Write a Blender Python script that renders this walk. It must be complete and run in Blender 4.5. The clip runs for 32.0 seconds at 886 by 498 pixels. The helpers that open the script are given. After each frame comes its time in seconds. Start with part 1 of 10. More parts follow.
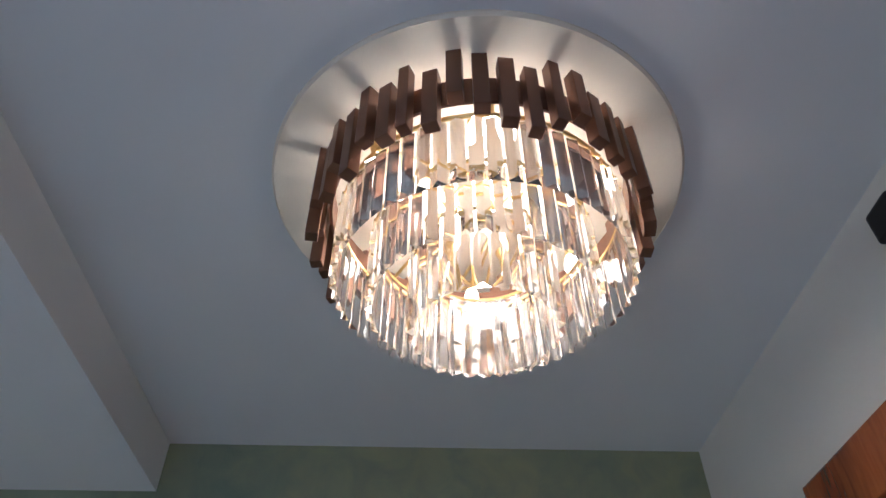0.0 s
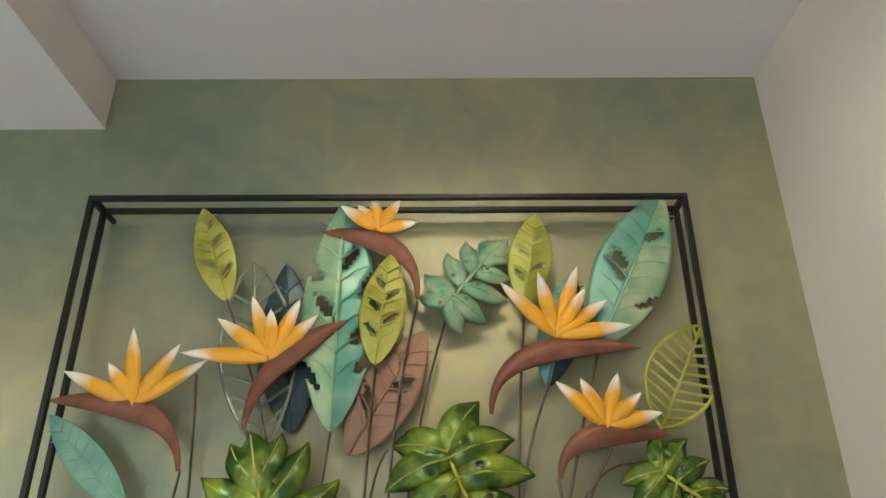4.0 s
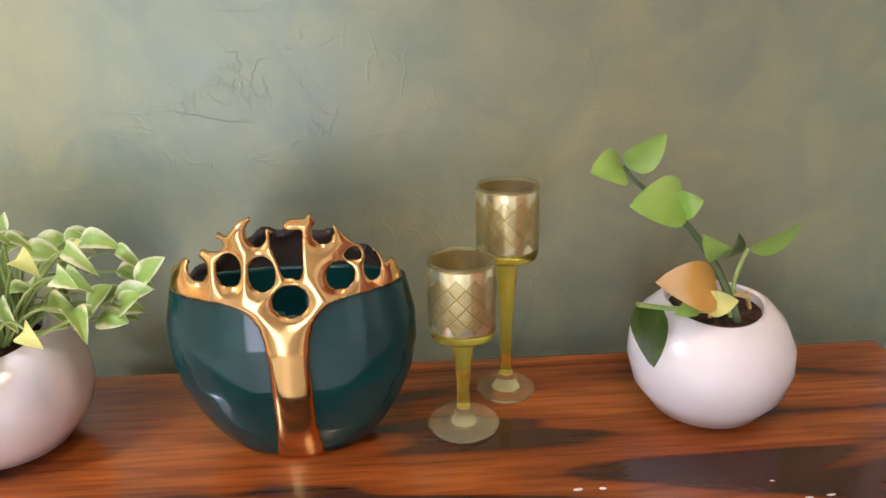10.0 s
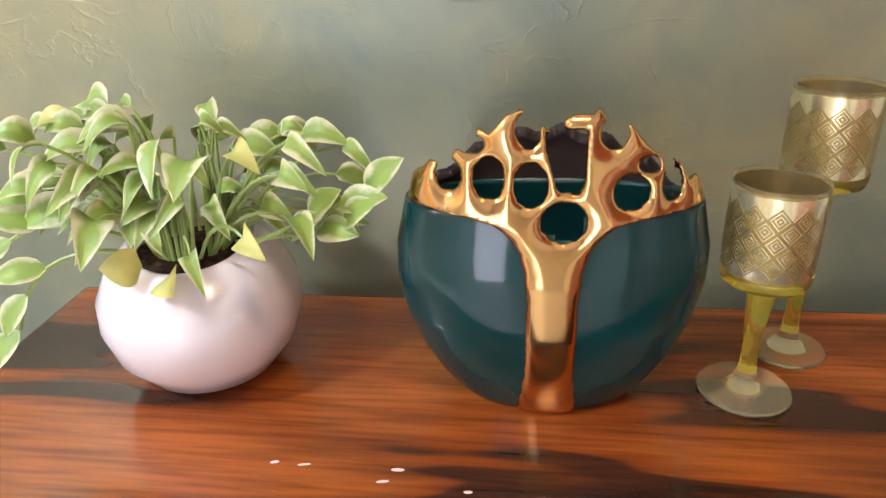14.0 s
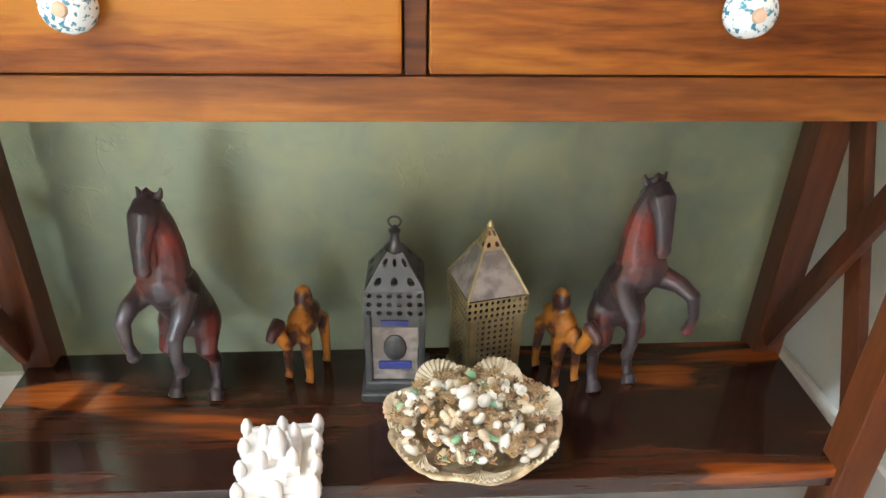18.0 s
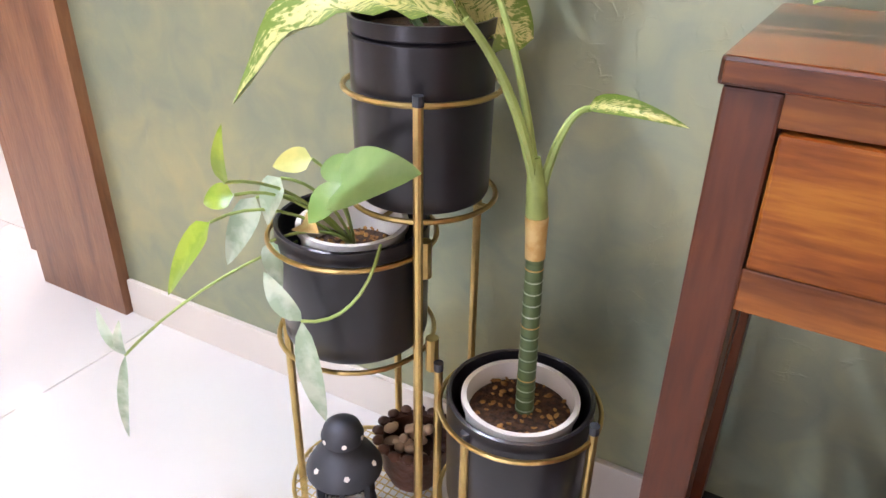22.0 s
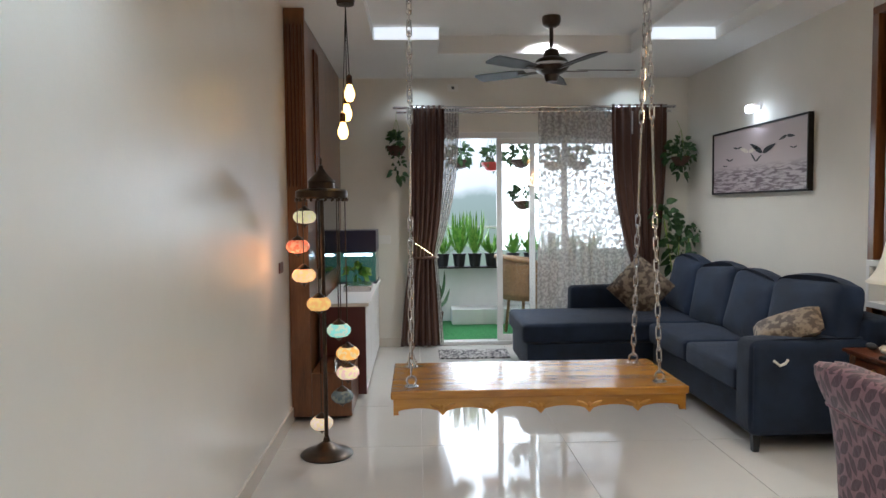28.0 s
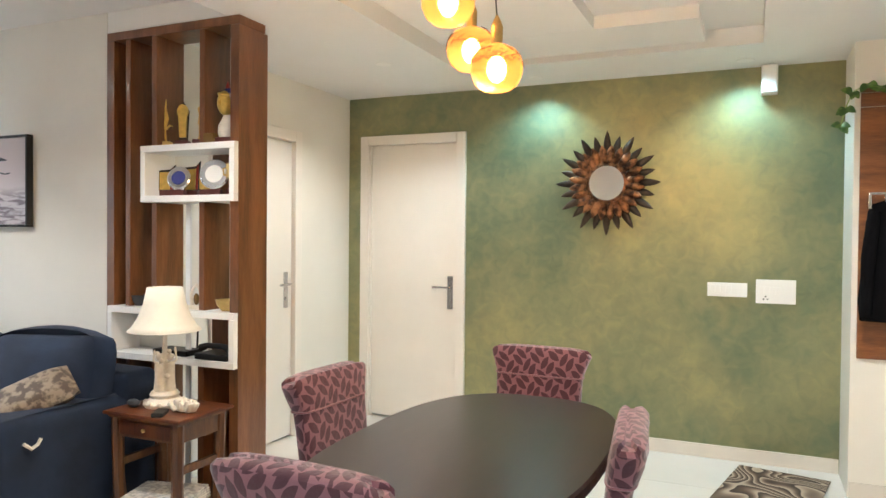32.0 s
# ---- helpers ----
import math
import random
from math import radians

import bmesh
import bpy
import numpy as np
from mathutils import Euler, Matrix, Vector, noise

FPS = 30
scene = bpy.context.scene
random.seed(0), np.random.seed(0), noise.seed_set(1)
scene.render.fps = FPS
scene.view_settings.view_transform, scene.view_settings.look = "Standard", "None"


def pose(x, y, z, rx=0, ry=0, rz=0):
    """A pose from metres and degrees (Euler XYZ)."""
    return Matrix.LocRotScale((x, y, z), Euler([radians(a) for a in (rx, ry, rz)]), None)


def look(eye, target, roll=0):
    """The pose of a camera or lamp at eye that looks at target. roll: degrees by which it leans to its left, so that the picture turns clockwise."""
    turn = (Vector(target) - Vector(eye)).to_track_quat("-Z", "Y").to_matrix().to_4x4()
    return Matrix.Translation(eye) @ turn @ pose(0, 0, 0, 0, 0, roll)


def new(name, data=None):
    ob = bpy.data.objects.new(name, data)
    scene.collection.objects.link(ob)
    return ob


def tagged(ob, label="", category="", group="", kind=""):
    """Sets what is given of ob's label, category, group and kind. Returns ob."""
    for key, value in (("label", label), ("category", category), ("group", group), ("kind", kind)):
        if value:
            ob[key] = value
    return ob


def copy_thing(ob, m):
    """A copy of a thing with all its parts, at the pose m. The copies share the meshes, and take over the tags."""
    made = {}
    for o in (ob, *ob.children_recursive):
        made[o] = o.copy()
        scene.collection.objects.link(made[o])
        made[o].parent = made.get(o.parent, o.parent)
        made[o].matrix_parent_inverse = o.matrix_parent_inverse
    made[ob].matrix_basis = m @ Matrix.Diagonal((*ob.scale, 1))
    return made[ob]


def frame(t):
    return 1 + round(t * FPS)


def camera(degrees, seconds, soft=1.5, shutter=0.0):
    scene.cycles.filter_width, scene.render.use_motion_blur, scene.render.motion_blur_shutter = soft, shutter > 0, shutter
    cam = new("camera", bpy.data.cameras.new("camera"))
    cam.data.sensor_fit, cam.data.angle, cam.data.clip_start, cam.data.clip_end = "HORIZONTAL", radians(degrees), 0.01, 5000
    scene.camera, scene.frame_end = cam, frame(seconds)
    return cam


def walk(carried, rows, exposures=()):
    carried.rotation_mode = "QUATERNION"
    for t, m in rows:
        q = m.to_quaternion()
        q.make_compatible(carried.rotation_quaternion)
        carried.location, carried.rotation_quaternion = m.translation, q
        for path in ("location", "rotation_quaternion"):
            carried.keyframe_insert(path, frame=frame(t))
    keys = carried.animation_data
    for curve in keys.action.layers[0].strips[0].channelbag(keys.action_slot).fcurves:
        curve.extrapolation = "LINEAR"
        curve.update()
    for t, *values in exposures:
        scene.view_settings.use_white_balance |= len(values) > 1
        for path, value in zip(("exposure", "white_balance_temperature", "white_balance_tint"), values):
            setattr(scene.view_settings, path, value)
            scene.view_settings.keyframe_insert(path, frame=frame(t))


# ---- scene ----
cam = camera(64.37, 32.0)
# seconds, eye x y z, yaw to the left from +y, pitch, roll
PATH = [
    (0, 0.065, -1.616, 1.577, -2.29, 43.11, -0.20),
    (0.5, 0.076, -1.522, 1.575, -2.19, 45.27, -0.39),
    (1, 0.095, -1.434, 1.572, -2.50, 46.96, -1.31),
    (1.5, 0.103, -1.370, 1.562, -2.67, 45.85, -2.18),
    (2, 0.120, -1.275, 1.551, -2.11, 42.55, -2.14),
    (2.5, 0.133, -1.207, 1.540, -1.16, 38.48, -1.48),
    (4.5, 0.125, -1.176, 1.468, 0.08, 19.26, -0.12),
    (5, 0.126, -1.172, 1.446, 0.28, 13.86, -0.10),
    (5.5, 0.114, -1.165, 1.424, -0.22, 8.65, -0.22),
    (6, 0.111, -1.158, 1.405, -0.46, 3.51, -0.35),
    (6.5, 0.117, -1.146, 1.384, -0.23, -1.35, -0.50),
    (7, 0.122, -1.128, 1.344, -0.04, -4.57, -0.58),
    (7.5, 0.127, -1.106, 1.327, 0.42, -8.25, -0.72),
    (8, 0.117, -1.068, 1.309, 0.52, -11.57, -0.89),
    (8.5, 0.122, -1.036, 1.288, 1.00, -13.88, -1.12),
    (9, 0.147, -0.980, 1.271, 1.76, -15.78, -1.54),
    (9.5, 0.154, -0.903, 1.248, 0.63, -17.69, -1.65),
    (10, 0.120, -0.791, 1.231, -4.39, -19.70, -1.30),
    (10.5, 0.124, -0.691, 1.211, -8.27, -22.17, -0.93),
    (11, 0.121, -0.622, 1.190, -12.05, -24.75, 0.11),
    (11.5, 0.114, -0.605, 1.185, -12.55, -25.85, 1.14),
    (12, 0.077, -0.604, 1.186, -10.23, -26.31, 1.68),
    (12.5, 0.042, -0.609, 1.189, -4.84, -26.23, 0.90),
    (13, 0.019, -0.622, 1.189, 1.77, -26.05, -0.18),
    (13.5, -0.005, -0.641, 1.189, 5.78, -24.96, -1.69),
    (15.5, 0.009, -0.803, 1.058, 1.19, -28.48, 0.06),
    (16, 0.026, -0.868, 1.030, -2.75, -29.92, 0.41),
    (16.5, 0.099, -0.921, 1.002, 0.30, -30.46, -1.30),
    (17, 0.114, -0.931, 0.936, -1.94, -29.95, -0.42),
    (17.5, 0.100, -0.931, 0.859, -4.26, -29.88, 0.55),
    (18, 0.077, -0.933, 0.837, -5.77, -29.97, 1.39),
    (18.5, 0.045, -0.931, 0.838, -6.18, -30.27, 1.89),
    (19, -0.008, -0.925, 0.842, -4.45, -30.17, 1.85),
    (19.5, -0.088, -0.914, 0.858, -0.60, -29.75, 1.69),
    (20, -0.177, -0.910, 0.866, 4.17, -29.32, 1.80),
    (20.5, -0.254, -0.901, 0.880, 10.53, -29.79, 2.20),
    (21, -0.320, -0.901, 0.892, 16.68, -30.21, 2.36),
    (21.5, -0.366, -0.911, 0.910, 22.31, -29.74, 2.12),
    (22, -0.374, -0.895, 0.947, 29.00, -28.03, 1.03),
    (22.5, -0.337, -0.871, 0.994, 37.09, -24.61, -0.61),
    (23, -0.290, -0.855, 1.051, 46.76, -20.29, -1.78),
    (23.5, -0.255, -0.881, 1.104, 55.97, -16.23, -1.18),
    (24, -0.301, -0.889, 1.130, 64.97, -13.40, -0.75),
    (24.5, -0.397, -0.868, 1.191, 73.59, -11.72, -0.48),
    (25, -0.553, -0.818, 1.234, 81.03, -10.05, -0.84),
    (25.5, -0.747, -0.742, 1.287, 86.05, -7.82, -1.12),
    (27.5, -1.636, -0.651, 1.303, 90.58, -3.07, -0.93),
    (28, -1.803, -0.685, 1.312, 87.87, -3.34, -0.63),
    (28.5, -2.009, -0.765, 1.327, 79.17, -3.99, -0.45),
    (29, -2.211, -0.777, 1.318, 68.78, -4.51, -0.32),
    (29.5, -2.363, -0.772, 1.336, 57.77, -5.06, -0.11),
    (30, -2.490, -0.782, 1.337, 46.17, -5.17, 0.20),
    (30.5, -2.607, -0.788, 1.336, 35.31, -5.16, 0.41),
    (31, -2.642, -0.785, 1.320, 27.91, -5.05, 0.40),
    (31.5, -2.641, -0.781, 1.324, 24.66, -3.99, 0.45),
    (32, -2.636, -0.774, 1.362, 23.74, -0.95, 0.52),
]


def gaze(x, y, z, yaw, pitch, roll):
    a, b = radians(yaw), radians(pitch)
    return look((x, y, z), (x - math.sin(a) * math.cos(b), y + math.cos(a) * math.cos(b), z + math.sin(b)), roll)


walk(cam, [(t, gaze(*row)) for t, *row in PATH], [
    (0, -1.25, 4750, 15), (1, -1.56, 4400, 12), (2.4, -1.45, 4200, 9), (4.6, 0.28, 6000, 9), (6, 0.22, 6000, 12), (7, 0.55, 6100, 15), (8, 0.6, 6100, 16), (10, 0.62, 5850, 24), (13, 0.58, 5950, 27), (16, 1.02, 5950, 21), (17, 1.3, 6200, 11), (18, 1.3, 6000, 8),
    (20, 1.08, 5650, 7), (21, 0.85, 5800, 14), (22, 0.64, 6050, 30), (23.2, 0.2, 5900, 18), (24, -0.05, 5750, 11), (25, -0.3, 5650, 8), (26, -0.3, 5650, 8), (28, -0.42, 5700, 8), (29, -0.15, 6300, 11), (30, 0.18, 6150, 10), (31, 0.18, 6000, 9), (32, 0.42, 5850, 9)])

# ---- light ----
world = bpy.data.worlds.new("sky")
scene.world = world
world.use_nodes = True
wn = world.node_tree
sky = wn.nodes.new("ShaderNodeTexSky")
sky.sky_type, sky.sun_disc = "NISHITA", False
sky.sun_elevation, sky.sun_rotation = radians(48), radians(300)
wn.links.new(sky.outputs["Color"], wn.nodes["Background"].inputs["Color"])
wn.nodes["Background"].inputs["Strength"].default_value = 0.12


def lamp(name, kind, m, energy, color=(1, 1, 1), **more):
    data = bpy.data.lights.new(name, kind)
    data.energy, data.color = energy, color
    if kind == "AREA":
        data.shape, data.size, data.size_y = "RECTANGLE", more.get("w", 1.0), more.get("h", 1.0)
    elif kind == "SUN":
        data.angle = radians(more.get("angle", 10))
    elif kind == "SPOT":
        data.spot_size, data.spot_blend, data.shadow_soft_size = radians(more.get("cone", 70)), 0.7, more.get("r", 0.03)
    else:
        data.shadow_soft_size = more.get("r", 0.05)
    ob = new(name, data)
    ob.matrix_world = m
    return ob


# an overcast sky: a wide, weak sun over the balcony
lamp("sun", "SUN", look((-12, -4, 9), (-8, 0, 0)), 1.0, (1.0, 0.96, 0.9), angle=20)
# the sky's light through the balcony door
lamp("balcony_sky", "AREA", look((-9.75, 0.43, 1.75), (-4, 0.43, 0.6)), 115, (0.96, 0.98, 1.0), w=3.0, h=1.9)

# an unseen fill lamp behind the viewer, added to brighten the foyer
lamp("foyer_fill", "AREA", look((-0.52, -3.0, 0.95), (0.45, 0.0, 0.8)), 22, (0.94, 0.96, 1.0), w=1.15, h=1.8)
# bulbs of the chandelier and of the amber pendants
lamp("chandelier_glow", "POINT", pose(0.15, -0.875, 2.350), 15, (1.0, 0.80, 0.56), r=0.06)
lamp("pendant_glow", "POINT", pose(-3.45, 1.30, 1.76), 26, (1.0, 0.60, 0.25), r=0.10)
lamp("globe_glow", "POINT", pose(-5.50, -1.36, 1.05), 2.2, (1.0, 0.42, 0.14), r=0.16)
lamp("sconce_glow", "POINT", pose(-7.03, 1.78, 2.0), 2.2, (0.92, 0.97, 1.0), r=0.03)
COOL, WARM, CYAN = (0.82, 0.95, 1.0), (1.0, 0.93, 0.82), (0.55, 0.92, 1.0)
# x, y, z, watts, colour of the ceiling downlights
DOWNLIGHTS = [
    (-2.69, 3.70, 2.41, 36, CYAN), (-3.95, 3.70, 2.41, 38, CYAN), (-2.4, 0.35, 2.41, 45, WARM), (-4.72, 1.05, 2.41, 85, WARM), (-2.4, 2.3, 2.41, 140, WARM), (-4.7, 3.0, 2.41, 75, WARM),
    (-8.28, -0.65, 2.52, 8, COOL), (-8.28, 1.3, 2.52, 8, COOL), (-7.3, 0.35, 2.66, 235, (1.0, 0.95, 0.87)),
    (-3.2, -1.1, 2.41, 48, COOL), (-1.45, -1.05, 2.41, 195, COOL), (-3.6, -0.45, 2.41, 12, COOL),
]

# ---- materials ----


def mat(name, color=(0.8, 0.8, 0.8), rough=0.5, metal=0.0, spec=0.5, emit=None, glow=0.0, **more):
    """A material with mottled colour and fine bump. scale: size of the mottling per metre; vary: how far it goes."""
    m = bpy.data.materials.new(name)
    m.use_nodes = True
    t = m.node_tree
    b = t.nodes["Principled BSDF"]
    b.inputs["Roughness"].default_value, b.inputs["Metallic"].default_value = rough, metal
    b.inputs["Specular IOR Level"].default_value = spec
    b.inputs["Base Color"].default_value = (*color, 1)
    for key, value in more.get("extra", {}).items():
        b.inputs[key].default_value = value
    if emit:
        b.inputs["Emission Color"].default_value, b.inputs["Emission Strength"].default_value = (*emit, 1), glow
    vary, scale, bump = more.get("vary", 0.0), more.get("scale", 12.0), more.get("bump", 0.0)
    co = t.nodes.new("ShaderNodeTexCoord")
    if vary or "other" in more:
        n = t.nodes.new("ShaderNodeTexNoise")
        n.inputs["Scale"].default_value, n.inputs["Detail"].default_value = scale, 6
        mp = t.nodes.new("ShaderNodeMapping")
        mp.inputs["Scale"].default_value = more.get("stretch", (1, 1, 1))
        t.links.new(co.outputs["Object"], mp.inputs["Vector"])
        t.links.new(mp.outputs["Vector"], n.inputs["Vector"])
        r = t.nodes.new("ShaderNodeValToRGB")
        other = more.get("other", tuple(max(0.0, c * (1 - vary)) for c in color))
        r.color_ramp.elements[0].position, r.color_ramp.elements[1].position = more.get("band", (0.35, 0.65))
        r.color_ramp.elements[0].color, r.color_ramp.elements[1].color = (*other, 1), (*color, 1)
        t.links.new(n.outputs["Fac"], r.inputs["Fac"])
        t.links.new(r.outputs["Color"], b.inputs["Base Color"])
    if bump:
        n2 = t.nodes.new("ShaderNodeTexNoise")
        n2.inputs["Scale"].default_value, n2.inputs["Detail"].default_value = more.get("fine", 180.0), 4
        t.links.new(co.outputs["Object"], n2.inputs["Vector"])
        bp = t.nodes.new("ShaderNodeBump")
        bp.inputs["Strength"].default_value, bp.inputs["Distance"].default_value = bump, 0.01
        t.links.new(n2.outputs["Fac"], bp.inputs["Height"])
        t.links.new(bp.outputs["Normal"], b.inputs["Normal"])
    return m


def ramp_node(t, stops, interp="LINEAR"):
    r = t.nodes.new("ShaderNodeValToRGB")
    r.color_ramp.interpolation = interp
    while len(r.color_ramp.elements) < len(stops):
        r.color_ramp.elements.new(0.5)
    for e, (p, c) in zip(r.color_ramp.elements, stops):
        e.position, e.color = p, (*c, 1)
    return r


def wood(name, dark, mid, light, rough=0.3, axis="X", scale=1.0, coat=0.0, contrast=(0.3, 0.5, 0.72), gloss=0.5):
    """Wood with the grain along an axis: broad bands of colour, fine fibres and pores."""
    m = bpy.data.materials.new(name)
    m.use_nodes = True
    t = m.node_tree
    b = t.nodes["Principled BSDF"]
    b.inputs["Roughness"].default_value, b.inputs["Specular IOR Level"].default_value = rough, gloss
    b.inputs["Coat Weight"].default_value, b.inputs["Coat Roughness"].default_value = coat, 0.08
    co = t.nodes.new("ShaderNodeTexCoord")
    info = t.nodes.new("ShaderNodeObjectInfo")
    add = t.nodes.new("ShaderNodeVectorMath")
    sc = t.nodes.new("ShaderNodeVectorMath")
    sc.operation = "SCALE"
    sc.inputs["Scale"].default_value = 7.0
    cmb = t.nodes.new("ShaderNodeCombineXYZ")
    for k in range(3):
        t.links.new(info.outputs["Random"], cmb.inputs[k])
    t.links.new(cmb.outputs["Vector"], sc.inputs[0])
    t.links.new(co.outputs["Object"], add.inputs[0])
    t.links.new(sc.outputs["Vector"], add.inputs[1])
    long, cross = 0.12, 1.0
    st = {"X": (long, cross, cross), "Y": (cross, long, cross), "Z": (cross, cross, long)}[axis]

    def layer(freq, detail, dist):
        mp = t.nodes.new("ShaderNodeMapping")
        mp.inputs["Scale"].default_value = st
        t.links.new(add.outputs["Vector"], mp.inputs["Vector"])
        n = t.nodes.new("ShaderNodeTexNoise")
        n.inputs["Scale"].default_value, n.inputs["Detail"].default_value = freq * scale, detail
        n.inputs["Distortion"].default_value = dist
        t.links.new(mp.outputs["Vector"], n.inputs["Vector"])
        return n

    broad, fine = layer(9, 3, 0.8), layer(110, 5, 0.3)
    mix = t.nodes.new("ShaderNodeMix")
    mix.inputs["Factor"].default_value = 0.3
    t.links.new(broad.outputs["Fac"], mix.inputs["A"])
    t.links.new(fine.outputs["Fac"], mix.inputs["B"])
    r = ramp_node(t, list(zip(contrast, (dark, mid, light))))
    t.links.new(mix.outputs["Result"], r.inputs["Fac"])
    t.links.new(r.outputs["Color"], b.inputs["Base Color"])
    bp = t.nodes.new("ShaderNodeBump")
    bp.inputs["Strength"].default_value, bp.inputs["Distance"].default_value = 0.15, 0.004
    t.links.new(fine.outputs["Fac"], bp.inputs["Height"])
    t.links.new(bp.outputs["Normal"], b.inputs["Normal"])
    return m


def glass_mat(name, color=(1, 1, 1), rough=0.0, ior=1.45):
    return mat(name, color, rough, extra={"Transmission Weight": 1.0, "IOR": ior})


def green_plaster(name, centre, near, reach, lift, tones, broad=1.3, grain=0.35):
    """Metallic, hand-trowelled green plaster with golden clouds, raised strokes and warm light painted in."""
    m = bpy.data.materials.new(name)
    m.use_nodes = True
    t = m.node_tree
    b = t.nodes["Principled BSDF"]
    co = t.nodes.new("ShaderNodeTexCoord")

    def noise_at(scale, detail, dist, stretch=(1, 1, 1)):
        mp = t.nodes.new("ShaderNodeMapping")
        mp.inputs["Scale"].default_value = stretch
        t.links.new(co.outputs["Object"], mp.inputs["Vector"])
        n = t.nodes.new("ShaderNodeTexNoise")
        n.inputs["Scale"].default_value, n.inputs["Detail"].default_value = scale, detail
        n.inputs["Distortion"].default_value = dist
        t.links.new(mp.outputs["Vector"], n.inputs["Vector"])
        return n

    cloud = noise_at(broad, 3, 0.4)
    fleck = noise_at(13.0, 7, 0.8)
    mix = t.nodes.new("ShaderNodeMix")
    mix.inputs["Factor"].default_value = grain
    t.links.new(cloud.outputs["Fac"], mix.inputs["A"])
    t.links.new(fleck.outputs["Fac"], mix.inputs["B"])
    r = ramp_node(t, list(zip((0.28, 0.44, 0.56, 0.72, 0.92), tones)))
    # a pool of golden lamp light painted into the plaster colour
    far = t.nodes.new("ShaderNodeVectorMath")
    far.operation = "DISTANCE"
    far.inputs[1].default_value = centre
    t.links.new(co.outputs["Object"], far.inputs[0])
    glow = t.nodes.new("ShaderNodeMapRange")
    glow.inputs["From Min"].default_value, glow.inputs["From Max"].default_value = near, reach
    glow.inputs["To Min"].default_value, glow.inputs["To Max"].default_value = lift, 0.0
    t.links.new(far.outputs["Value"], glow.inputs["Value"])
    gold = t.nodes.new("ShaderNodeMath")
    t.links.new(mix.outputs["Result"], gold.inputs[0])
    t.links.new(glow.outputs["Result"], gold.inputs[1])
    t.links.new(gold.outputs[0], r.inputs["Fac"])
    t.links.new(r.outputs["Color"], b.inputs["Base Color"])
    b.inputs["Metallic"].default_value = 0.42
    rr = t.nodes.new("ShaderNodeMapRange")
    rr.inputs["To Min"].default_value, rr.inputs["To Max"].default_value = 0.30, 0.52
    t.links.new(fleck.outputs["Fac"], rr.inputs["Value"])
    t.links.new(rr.outputs["Result"], b.inputs["Roughness"])
    # broad trowel waves, and thin raised strokes in patches
    wave = noise_at(14.0, 8, 1.0, (1, 1, 0.85))
    threads = [noise_at(s, 6, 0.2, stretch) for s, stretch in ((6.0, (1, 1, 2.4)), (7.0, (2.0, 1, 1)), (8.0, (1.2, 1, 1.4)))]
    breaks = [noise_at(s, 1, 0.0) for s in (13.0, 16.0, 19.0)]
    patch = noise_at(3.2, 2, 0.4)

    def maths(op, *inputs):
        x = t.nodes.new("ShaderNodeMath")
        x.operation = op
        for k, v in enumerate(inputs):
            if isinstance(v, (int, float)):
                x.inputs[k].default_value = v
            else:
                t.links.new(v, x.inputs[k])
        return x.outputs[0]

    def clipped(v):
        return maths("MINIMUM", maths("MAXIMUM", v, 0.0), 1.0)

    # each stroke is a thin line along a level of a noise, broken by another
    ridge = 0.0
    for n, gap in zip(threads, breaks):
        line = clipped(maths("SUBTRACT", 1.0, maths("MULTIPLY", maths("ABSOLUTE", maths("SUBTRACT", n.outputs["Fac"], 0.5)), 75.0)))
        ridge = maths("ADD", ridge, maths("MULTIPLY", line, clipped(maths("MULTIPLY", maths("SUBTRACT", gap.outputs["Fac"], 0.50), 9.0))))
    where = clipped(maths("MULTIPLY", maths("SUBTRACT", patch.outputs["Fac"], 0.42), 6.0))
    height = maths("ADD", maths("MULTIPLY", wave.outputs["Fac"], 0.22), maths("MULTIPLY", maths("MULTIPLY", ridge, where), 0.075))
    bp = t.nodes.new("ShaderNodeBump")
    bp.inputs["Strength"].default_value, bp.inputs["Distance"].default_value = 0.42, 0.012
    t.links.new(height, bp.inputs["Height"])
    t.links.new(bp.outputs["Normal"], b.inputs["Normal"])
    return m


M = {}
M["wall"] = mat("wall_paint", (0.78, 0.75, 0.68), 0.55, vary=0.04, scale=3, bump=0.06, fine=90)
M["satin"] = mat("satin_wall_paint", (0.78, 0.75, 0.70), 0.30, vary=0.04, scale=3, bump=0.05, fine=60)
M["ceiling"] = mat("ceiling_paint", (0.80, 0.79, 0.77), 0.8, vary=0.03, scale=2, bump=0.04, fine=120)
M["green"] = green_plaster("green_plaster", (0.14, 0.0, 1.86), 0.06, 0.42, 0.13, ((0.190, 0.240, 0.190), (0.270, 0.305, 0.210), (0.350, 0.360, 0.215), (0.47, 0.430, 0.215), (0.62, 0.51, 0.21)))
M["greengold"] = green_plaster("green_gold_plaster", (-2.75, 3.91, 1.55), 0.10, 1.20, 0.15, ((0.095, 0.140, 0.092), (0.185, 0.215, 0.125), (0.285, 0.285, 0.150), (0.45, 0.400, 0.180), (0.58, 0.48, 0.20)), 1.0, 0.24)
M["floor"] = mat("vitrified_tile", (0.66, 0.635, 0.595), 0.055, vary=0.05, scale=2.2, spec=0.5)
M["skirt"] = mat("skirting_tile", (0.70, 0.65, 0.58), 0.2, vary=0.05, scale=6)
M["grout"] = mat("grout", (0.62, 0.595, 0.555), 0.3)
M["door"] = mat("door_paint", (0.80, 0.75, 0.68), 0.4, vary=0.03, scale=5)
M["ochre"] = mat("ochre_door_paint", (0.66, 0.47, 0.24), 0.4, vary=0.08, scale=5)
